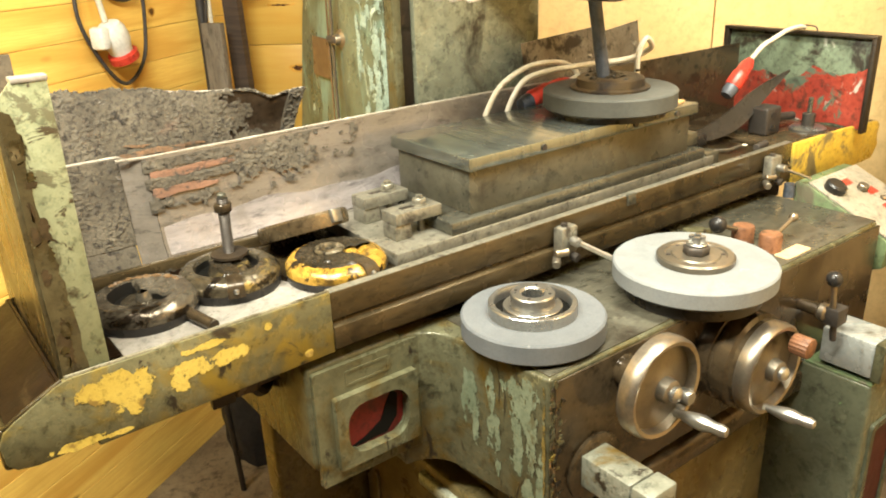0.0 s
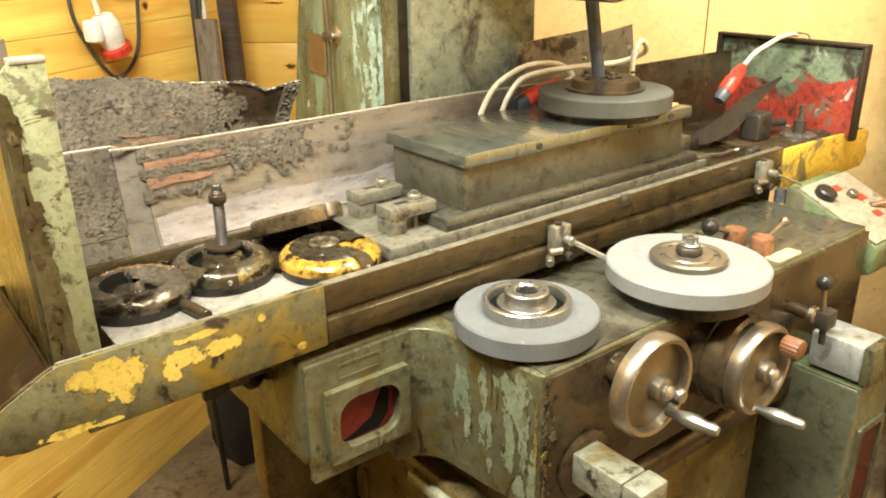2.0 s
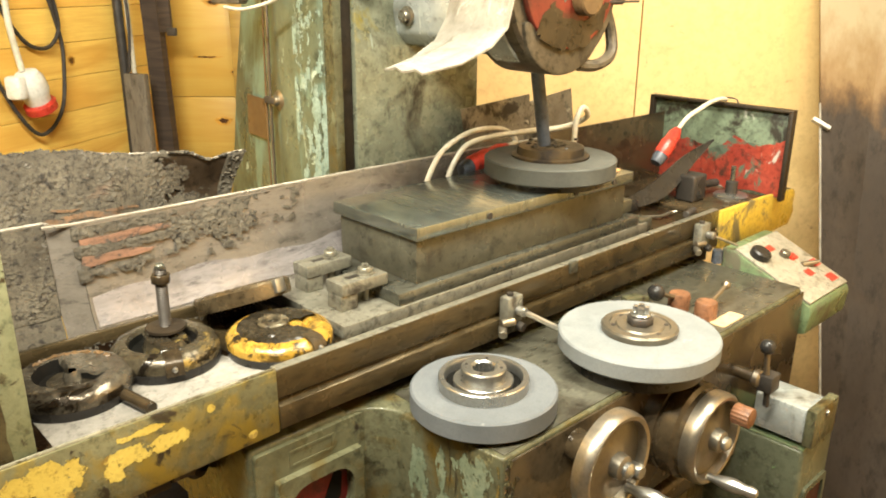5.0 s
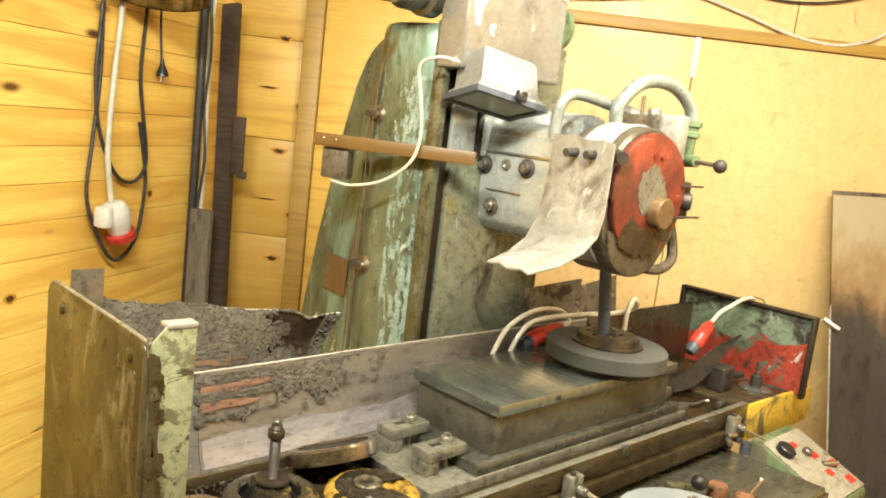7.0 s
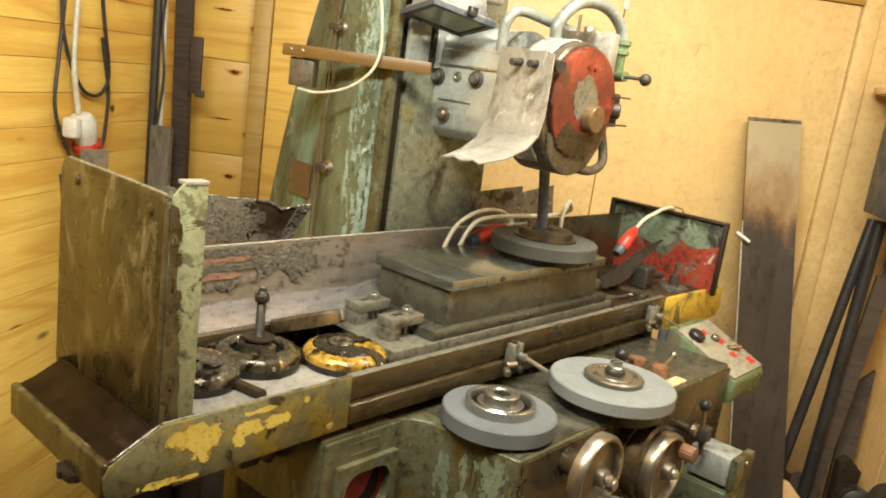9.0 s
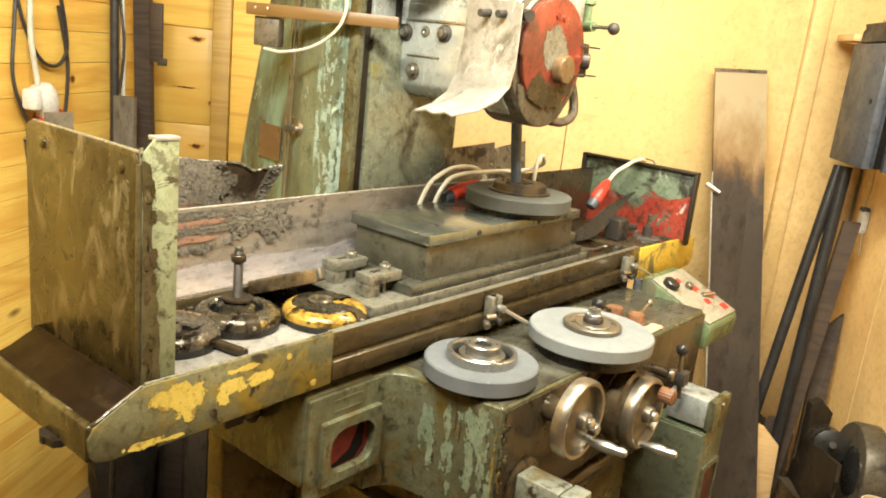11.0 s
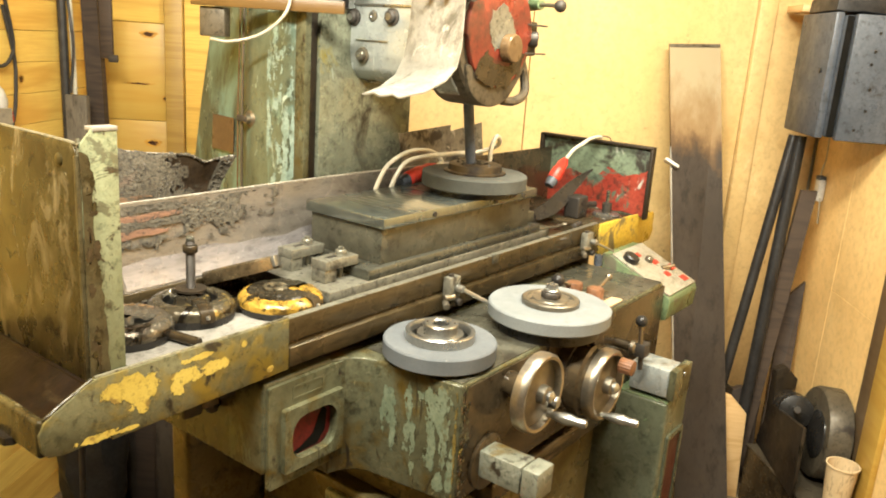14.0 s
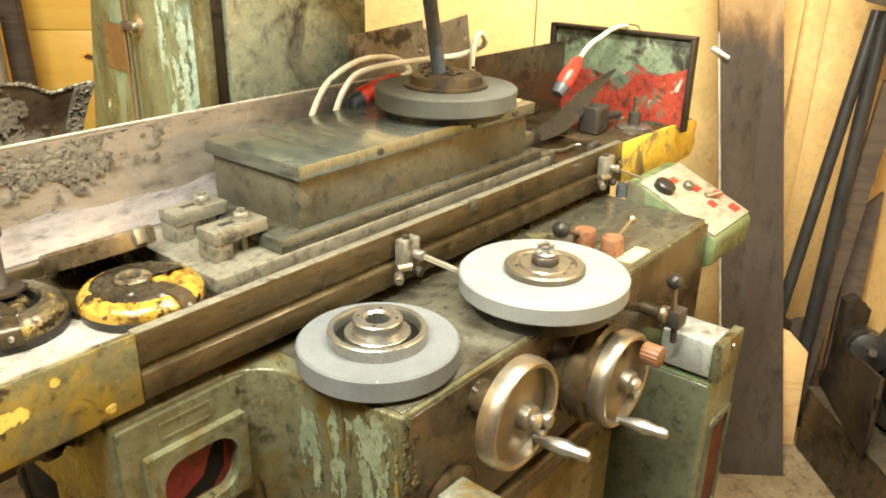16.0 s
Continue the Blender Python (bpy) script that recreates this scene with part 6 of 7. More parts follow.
part("plate_washer", lathe(B(), (-0.371, 0.117, 1.0905), (-0.371, 0.117, 9), [(0, 0), (0.027, 0), (0.027, 0.004), (0, 0.005)], 28), OILY_BLACK, bolt)
part("stud", lathe(B(), (-0.371, 0.117, 1.090), (-0.368, 0.122, 1.180), [(0, 0)] + [(0.0088 if k % 2 else 0.0076, 0.0015 * k) for k in range(1, 60)] + [(0, 0.09)], 16), DARK_IRON, bolt, "threaded stud")
part("nut", hexagon(B(), (-0.3685, 0.1215, 1.158), (-0.368, 0.122, 9), 0.0145, 0.013), OILY_BROWN, bolt)
part("stud_tip", rod(B(), (-0.368, 0.122, 1.178), (-0.368, 0.122, 1.186), 0.007, segs=14, edge=0.002), STEEL, bolt)
# tilted ring against the flange
RT = thing("steel_ring", "tilted oily brown steel ring with a riveted clip", "ring", at=(-0.222, 0.158, BASIN))
rm = pose(-0.222, 0.158, 1.075, -22, 0, 0)
bm = lathe(B(), (0, 0, 0), (0, 0, 1), [(0.062, 0), (0.074, 0), (0.076, 0.006), (0.076, 0.022), (0.073, 0.026), (0.062, 0.026)], 64, True)
bmesh.ops.transform(bm, matrix=rm, verts=bm.verts)
part("band", bm, RING_STEEL, RT)
bm = lathe(B(), (0, 0, 0.017), (0, 0, 1), [(0, 0), (0.063, 0), (0.063, 0.006), (0.05, 0.004), (0, 0.004)], 48)
bmesh.ops.transform(bm, matrix=rm, verts=bm.verts)
part("disc", bm, OILY_BLACK, RT)
part("clip", box(B(), -0.011, 0.011, -0.003, 0.006, -0.008, 0.014, 0.002, m=rm @ pose(0.026, -0.0745, 0.012, 0, 0, 20)), BRIGHT, RT, "bright riveted clip")
solo("steel_pin", rod(B(), (-0.470, 0.035, BASIN + 0.010), (-0.458, -0.026, BASIN + 0.010), 0.0085, segs=16, edge=0.0015), OILY_BROWN, "short brown steel pin lying in the tray", "pin")

# ---- right end of the table ----
DF = thing("deflector", "dark curved rubber deflector flap on a pivot", "deflector", at=(0.80, 0.09, 1.052))
spine = [(0.735, 0.098, 1.068), (0.79, 0.094, 1.072), (0.85, 0.090, 1.084), (0.90, 0.086, 1.106), (0.94, 0.083, 1.130), (0.99, 0.077, 1.156), (1.055, 0.070, 1.182)]
rows = []
for k, p in enumerate(spline(spine, 4)):
    w = 0.004 + 0.020 * math.sin(math.pi * min(1.0, 0.15 + 0.85 * k / 24))
    rows.append([(p.x + 0.45 * w * (j - 1), p.y - 0.4 * w * (j - 1), p.z - w * (j - 1) * 0.8 + 0.004 * (j != 1)) for j in range(3)])
part("blade", sheet(B(), rows, 0.006), BLACK_PLASTIC, DF)
part("root", box(B(), 0.70, 0.77, 0.085, 0.12, 1.052, 1.080, 0.005), BLACK_PLASTIC, DF)
VB = thing("iron_block", "dark greasy drilled iron block", "block", at=(0.96, 0.06, 1.052))
part("block", box(B(), 0.925, 0.985, 0.035, 0.085, 1.052, 1.118, 0.006, 3), DARK_IRON, VB)
for z in (1.07, 1.10):
    part("hole", rod(B(), (0.950, 0.0355, z), (0.950, 0.0335, z), 0.009, segs=14), BLACK_PLASTIC, VB)
part("shaft", rod(B(), (0.985, 0.06, 1.085), (1.06, 0.05, 1.080), 0.010, segs=12), DARK_IRON, VB)
FN = thing("flanged_stud", "small bright round flange with a threaded stud", "stud", at=(1.055, 0.005, 1.052))
turned("plate", FN, (1.055, 0.005, 1.052), [(0, 0), (0.042, 0), (0.042, 0.006), (0.036, 0.010), (0, 0.011)], BRIGHT, "bright round plate", 40, False)
turned("neck", FN, (1.055, 0.005, 1.062), [(0, 0), (0.015, 0), (0.015, 0.030), (0.008, 0.032), (0, 0.032)], DARK_IRON, "", 20, False)
turned("stud", FN, (1.055, 0.005, 1.090), [(0, 0), (0.006, 0), (0.006, 0.040), (0, 0.042)], STEEL, "", 14, False)
solo("hex_key", tube(B(), [(0.72, 0.045, 1.056), (0.76, 0.02, 1.056), (0.80, 0.022, 1.056), (0.815, 0.012, 1.058)], 0.004, 6, 4), BRASSY, "small brass-coloured hook tool lying on the table", "tool")
solo("tool_bit", rod(B(), (0.80, -0.020, 1.052 + 0.008), (0.850, -0.012, 1.052 + 0.008), 0.008, segs=10, edge=0.001), DARK_IRON, "short dark bolt lying on the tray", "bolt")


def red_plug(name, tip, tail, cable, label):
    T = thing(name, label, "plug", at=tip)
    tip, tail = Vector(tip), Vector(tail)
    d = (tail - tip).normalized()
    L = (tail - tip).length
    body = part("body", lathe(B(), tip, tail, [(0, 0), (0.018, 0.0), (0.020, 0.006), (0.020, L * 0.45), (0.017, L * 0.5), (0.016, L * 0.8), (0.012, L * 0.9), (0.009, L), (0, L)], 24), RED_PLASTIC, T)
    part("pin_end", lathe(B(), tip - d * 0.026, tip, [(0, 0), (0.013, 0.0), (0.017, 0.014), (0.017, 0.027), (0, 0.027)], 18), GREY_METAL, T)
    if cable:
        part("cable", tube(B(), cable, 0.0055, 10, 8), WHITE_CABLE, T, "grubby white cable")
    return T


red_plug("connector", (0.36, 0.2385, 1.196), (0.47, 0.236, 1.222), [(0.47, 0.236, 1.222), (0.50, 0.238, 1.232), (0.47, 0.245, 1.258), (0.40, 0.243, 1.268), (0.335, 0.238, 1.262), (0.275, 0.236, 1.236), (0.235, 0.229, 1.195), (0.225, 0.2295, 1.165)], "red industrial plug with white cable resting behind the chuck")
solo("white_cable", tube(B(), [(0.285, 0.231, 1.175), (0.305, 0.228, 1.215), (0.335, 0.222, 1.246), (0.40, 0.215, 1.256), (0.50, 0.20, 1.258), (0.58, 0.17, 1.262), (0.605, 0.13, 1.285), (0.575, 0.118, 1.31), (0.553, 0.118, 1.285), (0.548, 0.117, 1.235), (0.552, 0.125, 1.222)], 0.0058, 10, 8), WHITE_CABLE, "grubby white cable lying over the grinding wheel", "cable")
red_plug("connector", (0.885, 0.110, 1.166), (0.945, 0.106, 1.222), [(0.945, 0.106, 1.222), (0.975, 0.099, 1.250), (1.01, 0.088, 1.268), (1.05, 0.085, 1.280), (1.10, 0.085, 1.284), (1.128, 0.085, 1.280)], "red industrial plug with white cable leaning on the deflector")
SH = thing("metal_sheets", "worn bare metal offcut sheets leaning behind the trough", "metal sheet", at=(0.55, 0.28, 1.219))
part("sheet", sheet(B(), [[(0.405, 0.280, 1.15), (0.60, 0.280, 1.15)], [(0.385, 0.294, 1.305), (0.605, 0.294, 1.318)]], 0.002), MOTTLED, SH)
part("sheet", sheet(B(), [[(0.60, 0.284, 1.15), (0.775, 0.284, 1.15)], [(0.60, 0.296, 1.300), (0.76, 0.298, 1.318)]], 0.002), MOTTLED, SH)

# ---- on the column ----
FL = thing("floodlight", "grey floodlight hanging face down on the column", "floodlight", at=(0.14, 0.25, 1.70))
lm = pose(0.155, 0.245, 1.712, -11, 9, -14)
def lrect(w, d, z, ox=0.0, oy=0.0):
    return [lm @ Vector(p) for p in ((-w + ox, -d + oy, z), (w + ox, -d + oy, z), (w + ox, d + oy, z), (-w + ox, d + oy, z))]


part("housing", loft(B(), [lrect(0.078, 0.056, 0.0), lrect(0.077, 0.055, 0.012), lrect(0.069, 0.048, 0.018), lrect(0.063, 0.044, 0.080, -0.006), lrect(0.058, 0.040, 0.088, -0.006), lrect(0.050, 0.034, 0.091, -0.006)]), LAMP_GREY, FL)
part("front_frame", ring_plate(B(), [(-0.085, -0.064), (0.085, -0.064), (0.085, 0.064), (-0.085, 0.064)], [(-0.071, -0.051), (0.071, -0.051), (0.071, 0.051), (-0.071, 0.051)], -0.008, 0.004, "xy"), GREY_METAL, FL).data.transform(lm)
part("glass", box(B(), -0.071, 0.071, -0.051, 0.051, -0.004, -0.001, m=lm), GLASS, FL, "pale lamp glass")
part("clip", box(B(), 0.0, 0.022, -0.078, -0.066, -0.006, 0.014, 0.002, m=lm), BLACK_PLASTIC, FL)
part("bracket", box(B(), 0.205, 0.222, 0.330, 0.345, 1.60, 1.70, 0.002), BLACK_PLASTIC, FL)
part("cable", tube(B(), [(0.075, 0.275, 1.780), (0.052, 0.31, 1.785), (0.036, 0.345, 1.765), (0.046, 0.342, 1.70), (0.054, 0.341, 1.63), (0.044, 0.352, 1.575), (0.020, 0.402, 1.530), (-0.008, 0.47, 1.510), (-0.020, 0.525, 1.512)], 0.0034, 10, 8), WHITE_CABLE, FL, "white lamp cable")
LA = thing("wooden_lath", "varnished brown wooden lath fixed across the column", "lath", at=(0.04, 0.4, 1.60))
lath = part("lath", prism(B(), [(-0.047, 0.556), (-0.056, 0.551), (0.121, 0.247), (0.130, 0.252)], 1.584, 1.611, "xy", 0.002), LATH_WOOD, LA)
for t in (0.05, 0.13):
    part("screw", ball(B(), (-0.052 + 0.177 * t, 0.548 - 0.304 * t, 1.600), 0.004, 10), BRIGHT, LA)
part("junction_box", box(B(), -0.030, 0.030, -0.018, 0.018, -0.065, 0.0, 0.004, m=Matrix.Translation((-0.008, 0.526, 1.583)) @ Matrix.Rotation(radians(-60), 4, "Z")), GUARD_DARK, LA, "small dark junction box")
part("arm", box(B(), -0.015, 0.078, 0.525, 0.545, 1.586, 1.606, 0.002), LATH_WOOD, LA)

# ---- against the board wall and in its corner ----
PL = thing("power_plug", "large white and red industrial plug hanging on the board wall", "plug", at=rp(0.59, 1.225, 1.26))
def rl(pts):
    return [rp(*p) for p in pts]


axis0, axis1 = rp(0.575, 1.222, 1.335), rp(0.628, 1.225, 1.215)
part("body", lathe(B(), axis0, axis1, [(0, 0), (0.018, 0), (0.030, 0.006), (0.038, 0.022), (0.040, 0.055), (0.033, 0.075), (0.031, 0.09), (0, 0.09)], 24), WHITE_PLASTIC, PL)
part("plug_side", box(B(), -0.034, 0.0, -0.024, 0.024, -0.058, 0.002, 0.010, m=Matrix.Translation(rp(0.56, 1.225, 1.325)) @ ROOM), WHITE_PLASTIC, PL)
d = (axis1 - axis0).normalized()
part("red_ring", lathe(B(), axis0 + d * 0.088, axis1, [(0, 0), (0.036, 0), (0.042, 0.005), (0.042, 0.024), (0.034, 0.026), (0, 0.026)], 28), RED_PLASTIC, PL, "red collar")
part("cable", tube(B(), rl([(0.625, 1.262, 1.93), (0.62, 1.26, 1.838), (0.592, 1.255, 1.64), (0.572, 1.245, 1.47), (0.574, 1.228, 1.335)]), 0.0082, 10, 6), WHITE_CABLE, PL, "thick white cable")
solo("extension_cable", tube(B(), rl([(0.552, 1.266, 1.90), (0.545, 1.266, 1.80), (0.536, 1.266, 1.683), (0.548, 1.264, 1.56), (0.59, 1.262, 1.46), (0.65, 1.262, 1.395), (0.72, 1.262, 1.385), (0.768, 1.264, 1.425), (0.77, 1.266, 1.49), (0.748, 1.268, 1.593), (0.730, 1.268, 1.70), (0.74, 1.267, 1.853), (0.745, 1.266, 1.91)]), 0.0055, 8, 6), BLACK_CABLE, "black cable hanging in a loop on the board wall", "cable")
solo("extension_cable", tube(B(), rl([(0.556, 1.268, 1.88), (0.556, 1.268, 1.669), (0.535, 1.267, 1.50), (0.515, 1.262, 1.36), (0.545, 1.255, 1.26), (0.61, 1.25, 1.170), (0.67, 1.25, 1.168), (0.735, 1.255, 1.225), (0.768, 1.262, 1.33), (0.774, 1.266, 1.412), (0.738, 1.268, 1.557)]), 0.0055, 8, 6), BLACK_CABLE, "long black cable looping down behind the plug", "cable")
SK = thing("mains_plug", "black two-pin plug hanging from its cable", "plug", at=rp(0.818, 1.255, 1.70))
part("cable", tube(B(), rl([(0.802, 1.262, 1.90), (0.806, 1.262, 1.83), (0.815, 1.26, 1.745)]), 0.004, 8, 5), BLACK_CABLE, SK)
part("body", lathe(B(), rp(0.815, 1.258, 1.748), rp(0.818, 1.256, 1.69), [(0, 0), (0.006, 0), (0.008, 0.018), (0.017, 0.038), (0.019, 0.050), (0, 0.051)], 16), BLACK_PLASTIC, SK)
for o in (-0.009, 0.009):
    part("pin", rod(B(), rp(0.818 + o, 1.256, 1.700), rp(0.818 + o, 1.256, 1.680), 0.0025, segs=8), BRIGHT, SK)
# wall lamp with a metal shade
WL = thing("wall_lamp", "dark wall lamp with a polished reflector on the board wall", "lamp", at=rp(0.66, 1.2, 1.90))
prof = [(0.128, 0.0), (0.126, 0.03), (0.112, 0.07), (0.085, 0.105), (0.045, 0.125), (0, 0.13)]
part("shade", lathe(B(), rp(0.600, 1.130, 1.900), rp(0.675, 1.185, 2.4), prof + [(0, 0.127), (0.042, 0.122), (0.082, 0.102), (0.108, 0.068), (0.122, 0.03), (0.124, 0.0)], 48, True), DARK_IRON, WL)
part("reflector", lathe(B(), rp(0.600, 1.130, 1.902), rp(0.675, 1.185, 2.4), [(0.1235, 0.0), (0.1215, 0.03), (0.107, 0.068), (0.081, 0.1)], 48), SHADE_METAL, WL, "polished inside")
part("wall_bracket", box(B(), 0.56, 0.62, 1.16, LEFT - 0.001, 1.93, 2.05, 0.006, m=ROOM), DARK_IRON, WL)
# pipes, boards and block in the corner
PP = thing("corner_conduit", "black conduit with white and black cables in the corner", "conduit", at=rp(1.10, 1.245, FLOOR))
part("conduit", tube(B(), rl([(1.01, 1.252, FLOOR), (1.02, 1.252, 1.29), (1.035, 1.262, 2.0), (1.04, 1.263, TOP)]), 0.014, 10, 4), BLACK_CABLE, PP)
part("white_cable", tube(B(), rl([(1.03, 1.226, 1.25), (1.03, 1.226, 1.45), (1.04, 1.238, 1.70), (1.045, 1.236, 1.95), (1.05, 1.20, 2.03), (1.16, 1.10, 2.09), (1.22, 1.0, 2.11)]), 0.008, 8, 6), WHITE_CABLE, PP, "white cable")
part("black_cable", tube(B(), rl([(1.01, 1.229, 1.29), (1.018, 1.217, 1.45), (1.028, 1.236, 1.62), (1.03, 1.226, 1.80), (1.03, 1.240, 2.0), (1.035, 1.244, 2.2)]), 0.005, 8, 6), BLACK_CABLE, PP)
solo("grey_board", box(B(), 1.00, 1.025, 1.172, 1.246, FLOOR, 1.285, 0.003, m=ROOM), GREY_BLOCK, "weathered grey board end standing in the corner", "board")
DB = thing("dark_board", "dark weathered board with a nailed cleat leaning in the corner", "board", at=rp(1.12, 1.18, FLOOR))
part("board", loft(B(), [rl([(1.06, 1.165, FLOOR), (1.06, 1.105, FLOOR), (1.09, 1.105, FLOOR), (1.09, 1.165, FLOOR)]), rl([(1.12, 1.252, 1.96), (1.12, 1.196, 1.97), (1.15, 1.196, 1.97), (1.15, 1.252, 1.96)])]), DARK_WOOD, DB)
part("cleat", box(B(), 1.092, 1.106, 1.122, 1.165, 1.405, 1.60, 0.003, m=ROOM), DARK_WOOD, DB)
part("cleat_hook", box(B(), 1.086, 1.100, 1.104, 1.136, 1.395, 1.42, 0.003, m=ROOM), DARK_IRON, DB)

# ---- by the far wall ----
LB = thing("leaning_board", "tall dark worn board with a scorched top leaning on the wall", "board", at=rp(1.17, -1.08, FLOOR))
foot, top = (1.165, -0.985, -1.185), (1.665, -0.815, -1.015)
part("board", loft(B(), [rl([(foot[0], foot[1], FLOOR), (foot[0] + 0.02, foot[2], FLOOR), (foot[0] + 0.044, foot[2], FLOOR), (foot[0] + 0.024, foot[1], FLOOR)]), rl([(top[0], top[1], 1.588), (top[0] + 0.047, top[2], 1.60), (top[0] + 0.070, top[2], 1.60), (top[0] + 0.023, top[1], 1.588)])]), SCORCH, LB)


def on_board(s, t, off):
    """A place on the board's front: s across (0 to 1), t up (0 to 1), off proud of it."""
    u = (foot[0] + 0.02 * s) * (1 - t) + (top[0] + 0.047 * s) * t
    v = (foot[1] + (foot[2] - foot[1]) * s) * (1 - t) + (top[1] + (top[2] - top[1]) * s) * t
    return rp(u - off, v, FLOOR + (1.588 + 0.012 * s - FLOOR) * t)


part("dark_rim", loft(B(), [[on_board(0, 0.993, 0.001), on_board(1, 0.993, 0.001), on_board(1, 0.993, 0.004), on_board(0, 0.993, 0.004)], [on_board(0, 1.0, 0.001), on_board(1, 1.0, 0.001), on_board(1, 1.0, 0.004), on_board(0, 1.0, 0.004)]]), MOTTLED, LB)
part("pale_edge", loft(B(), [[on_board(-0.02, 0.25, 0.002), on_board(0.012, 0.25, 0.002), on_board(0.012, 0.25, -0.01), on_board(-0.02, 0.25, -0.01)], [on_board(-0.02, 0.78, 0.002), on_board(0.008, 0.78, 0.002), on_board(0.008, 0.78, -0.01), on_board(-0.02, 0.78, -0.01)]]), WHITE_SCUFF, LB)
part("tape_tag", box(B(), -0.018, 0.018, -0.03, 0.03, -0.006, 0.006, 0.004, m=Matrix.Translation(on_board(0.0, 0.745, 0.008)) @ pose(0, 0, 0, 30, 20, 32)), WHITE_PLASTIC, LB, "torn white tape")
solo("wood_offcut", prism(B(), [(-1.12, FLOOR), (-1.262, FLOOR), (-1.245, 0.222), (-1.18, 0.288), (-1.12, 0.31)], 1.362, 1.386, "yz", 0.003, m=ROOM), PALE_WOOD, "pale wood offcut with a cut corner standing on the floor", "offcut")
for p0, p1, r, lb in (((1.40, -1.095, FLOOR), (1.56, -1.300, 1.285), 0.0195, "black steel pipe leaning under the wall cabinet"), ((1.40, -1.235, FLOOR), (1.55, -1.322, 1.285), 0.0225, "thick black steel pipe leaning under the wall cabinet")):
    solo("steel_pipe", lathe(B(), rp(*p0), rp(*p1), [(r - 0.003, 0), (r, 0), (r, (rp(*p1) - rp(*p0)).length), (r - 0.003, (rp(*p1) - rp(*p0)).length)], 20, True), PIPE_BLACK, lb, "pipe", "leaning pipes")
solo("timber_strip", loft(B(), [rl([(1.42, -1.215, FLOOR), (1.42, -1.275, FLOOR), (1.44, -1.275, FLOOR), (1.44, -1.215, FLOOR)]), rl([(1.56, -1.365, 1.08), (1.56, -1.425, 1.08), (1.58, -1.425, 1.08), (1.58, -1.365, 1.08)])]), DARK_WOOD, "dark brown timber strip leaning in the corner", "timber")
solo("timber_slab", loft(B(), [rl([(1.50, -1.36, FLOOR), (1.50, -1.44, FLOOR), (1.52, -1.44, FLOOR), (1.52, -1.36, FLOOR)]), rl([(1.70, -1.43, 0.60), (1.70, -1.50, 0.68), (1.72, -1.50, 0.68), (1.72, -1.43, 0.60)])]), DARK_WOOD, "rough splintered dark slab leaning on the wall", "slab")
# Made-up dark slabs that fill in the unclear dark mass of the corner.
for u, v, w, hh, turn, mt in ((1.455, -1.15, 0.10, 0.46, 8, OILY_BLACK), (1.50, -1.27, 0.12, 0.40, -6, DARK_WOOD), (1.47, -1.40, 0.09, 0.52, 14, OILY_BLACK)):
    solo("timber_offcut", prism(B(), ragged([(-w / 2, 0), (w / 2, 0), (w / 2, hh), (0.1 * w, hh + 0.02), (-w / 2, hh - 0.03)], 0.003, int(100 * hh)), -0.018, 0.018, "xz", 0.002, m=Matrix.Translation(rp(u, v, FLOOR)) @ Matrix.Rotation(TURN + radians(90 + turn), 4, "Z")), mt, "dark slab added to stand for the dark mass in the corner", "offcut", "corner offcuts")
# wall cabinet
EB = thing("wall_cabinet", "grey steel two-door electrical cabinet on the wall", "cabinet", at=rp(1.42, -1.4, 1.31))
part("body", box(B(), 1.262, 1.60, RIGHT + 0.001, -1.300, 1.312, 1.712, 0.006, m=ROOM), GREY_METAL, EB)
part("door", box(B(), 1.285, 1.607, -1.300, -1.272, 1.306, 1.722, 0.005, m=ROOM), GREY_METAL, EB)
part("end_panel", box(B(), 1.232, 1.262, RIGHT + 0.001, -1.322, 1.305, 1.716, 0.005, m=ROOM), GREY_METAL, EB)
# Black strip laid in the gap to paint its shade.
part("door_gap", box(B(), 1.2585, 1.2615, -1.3215, -1.3005, 1.314, 1.710, m=ROOM), RECESS_SHADE, EB, "black strip that stands for shade in the gap beside the door")
part("lock", rod(B(), rp(1.335, -1.272, 1.53), rp(1.335, -1.266, 1.53), 0.008, segs=12), BLACK_PLASTIC, EB)
for v, z in ((-1.40, 1.66), (-1.395, 1.60), (-1.39, 1.56), (-1.40, 1.48), (-1.40, 1.41), (-1.375, 1.345)):
    part("rivet", rod(B(), rp(1.233, v, z), rp(1.229, v, z), 0.005, segs=8), BLACK_PLASTIC, EB)
solo("dark_casting", prism(B(), ragged([(-1.27, 1.724), (-1.50, 1.724), (-1.50, 1.80), (-1.44, 1.81), (-1.43, 1.78), (-1.36, 1.785), (-1.35, 1.80), (-1.28, 1.79)], 0.006, 21), 1.30, 1.56, "yz", 0.004, m=ROOM), PIPE_BLACK, "dark rough casting lying on top of the wall cabinet", "casting")
solo("shelf_board", box(B(), 1.62, 1.80, RIGHT + 0.001, -1.27, 1.735, 1.76, 0.002, m=ROOM), PALE_WOOD, "small pale wooden shelf on the wall", "shelf")
WT = thing("hanging_tag", "white plastic fitting hanging on a wire on the wall", "tag", at=rp(1.64, -1.495, 1.1))
part("body", box(B(), 1.715, 1.765, -1.513, -1.485, 1.015, 1.105, 0.008, 3, m=ROOM), WHITE_PLASTIC, WT)
part("wire", tube(B(), rl([(1.745, -1.50, 1.29), (1.735, -1.50, 1.19), (1.75, -1.497, 1.12), (1.71, -1.497, 1.01), (1.70, -1.50, 0.93)]), 0.003, 6, 5), WHITE_CABLE, WT)
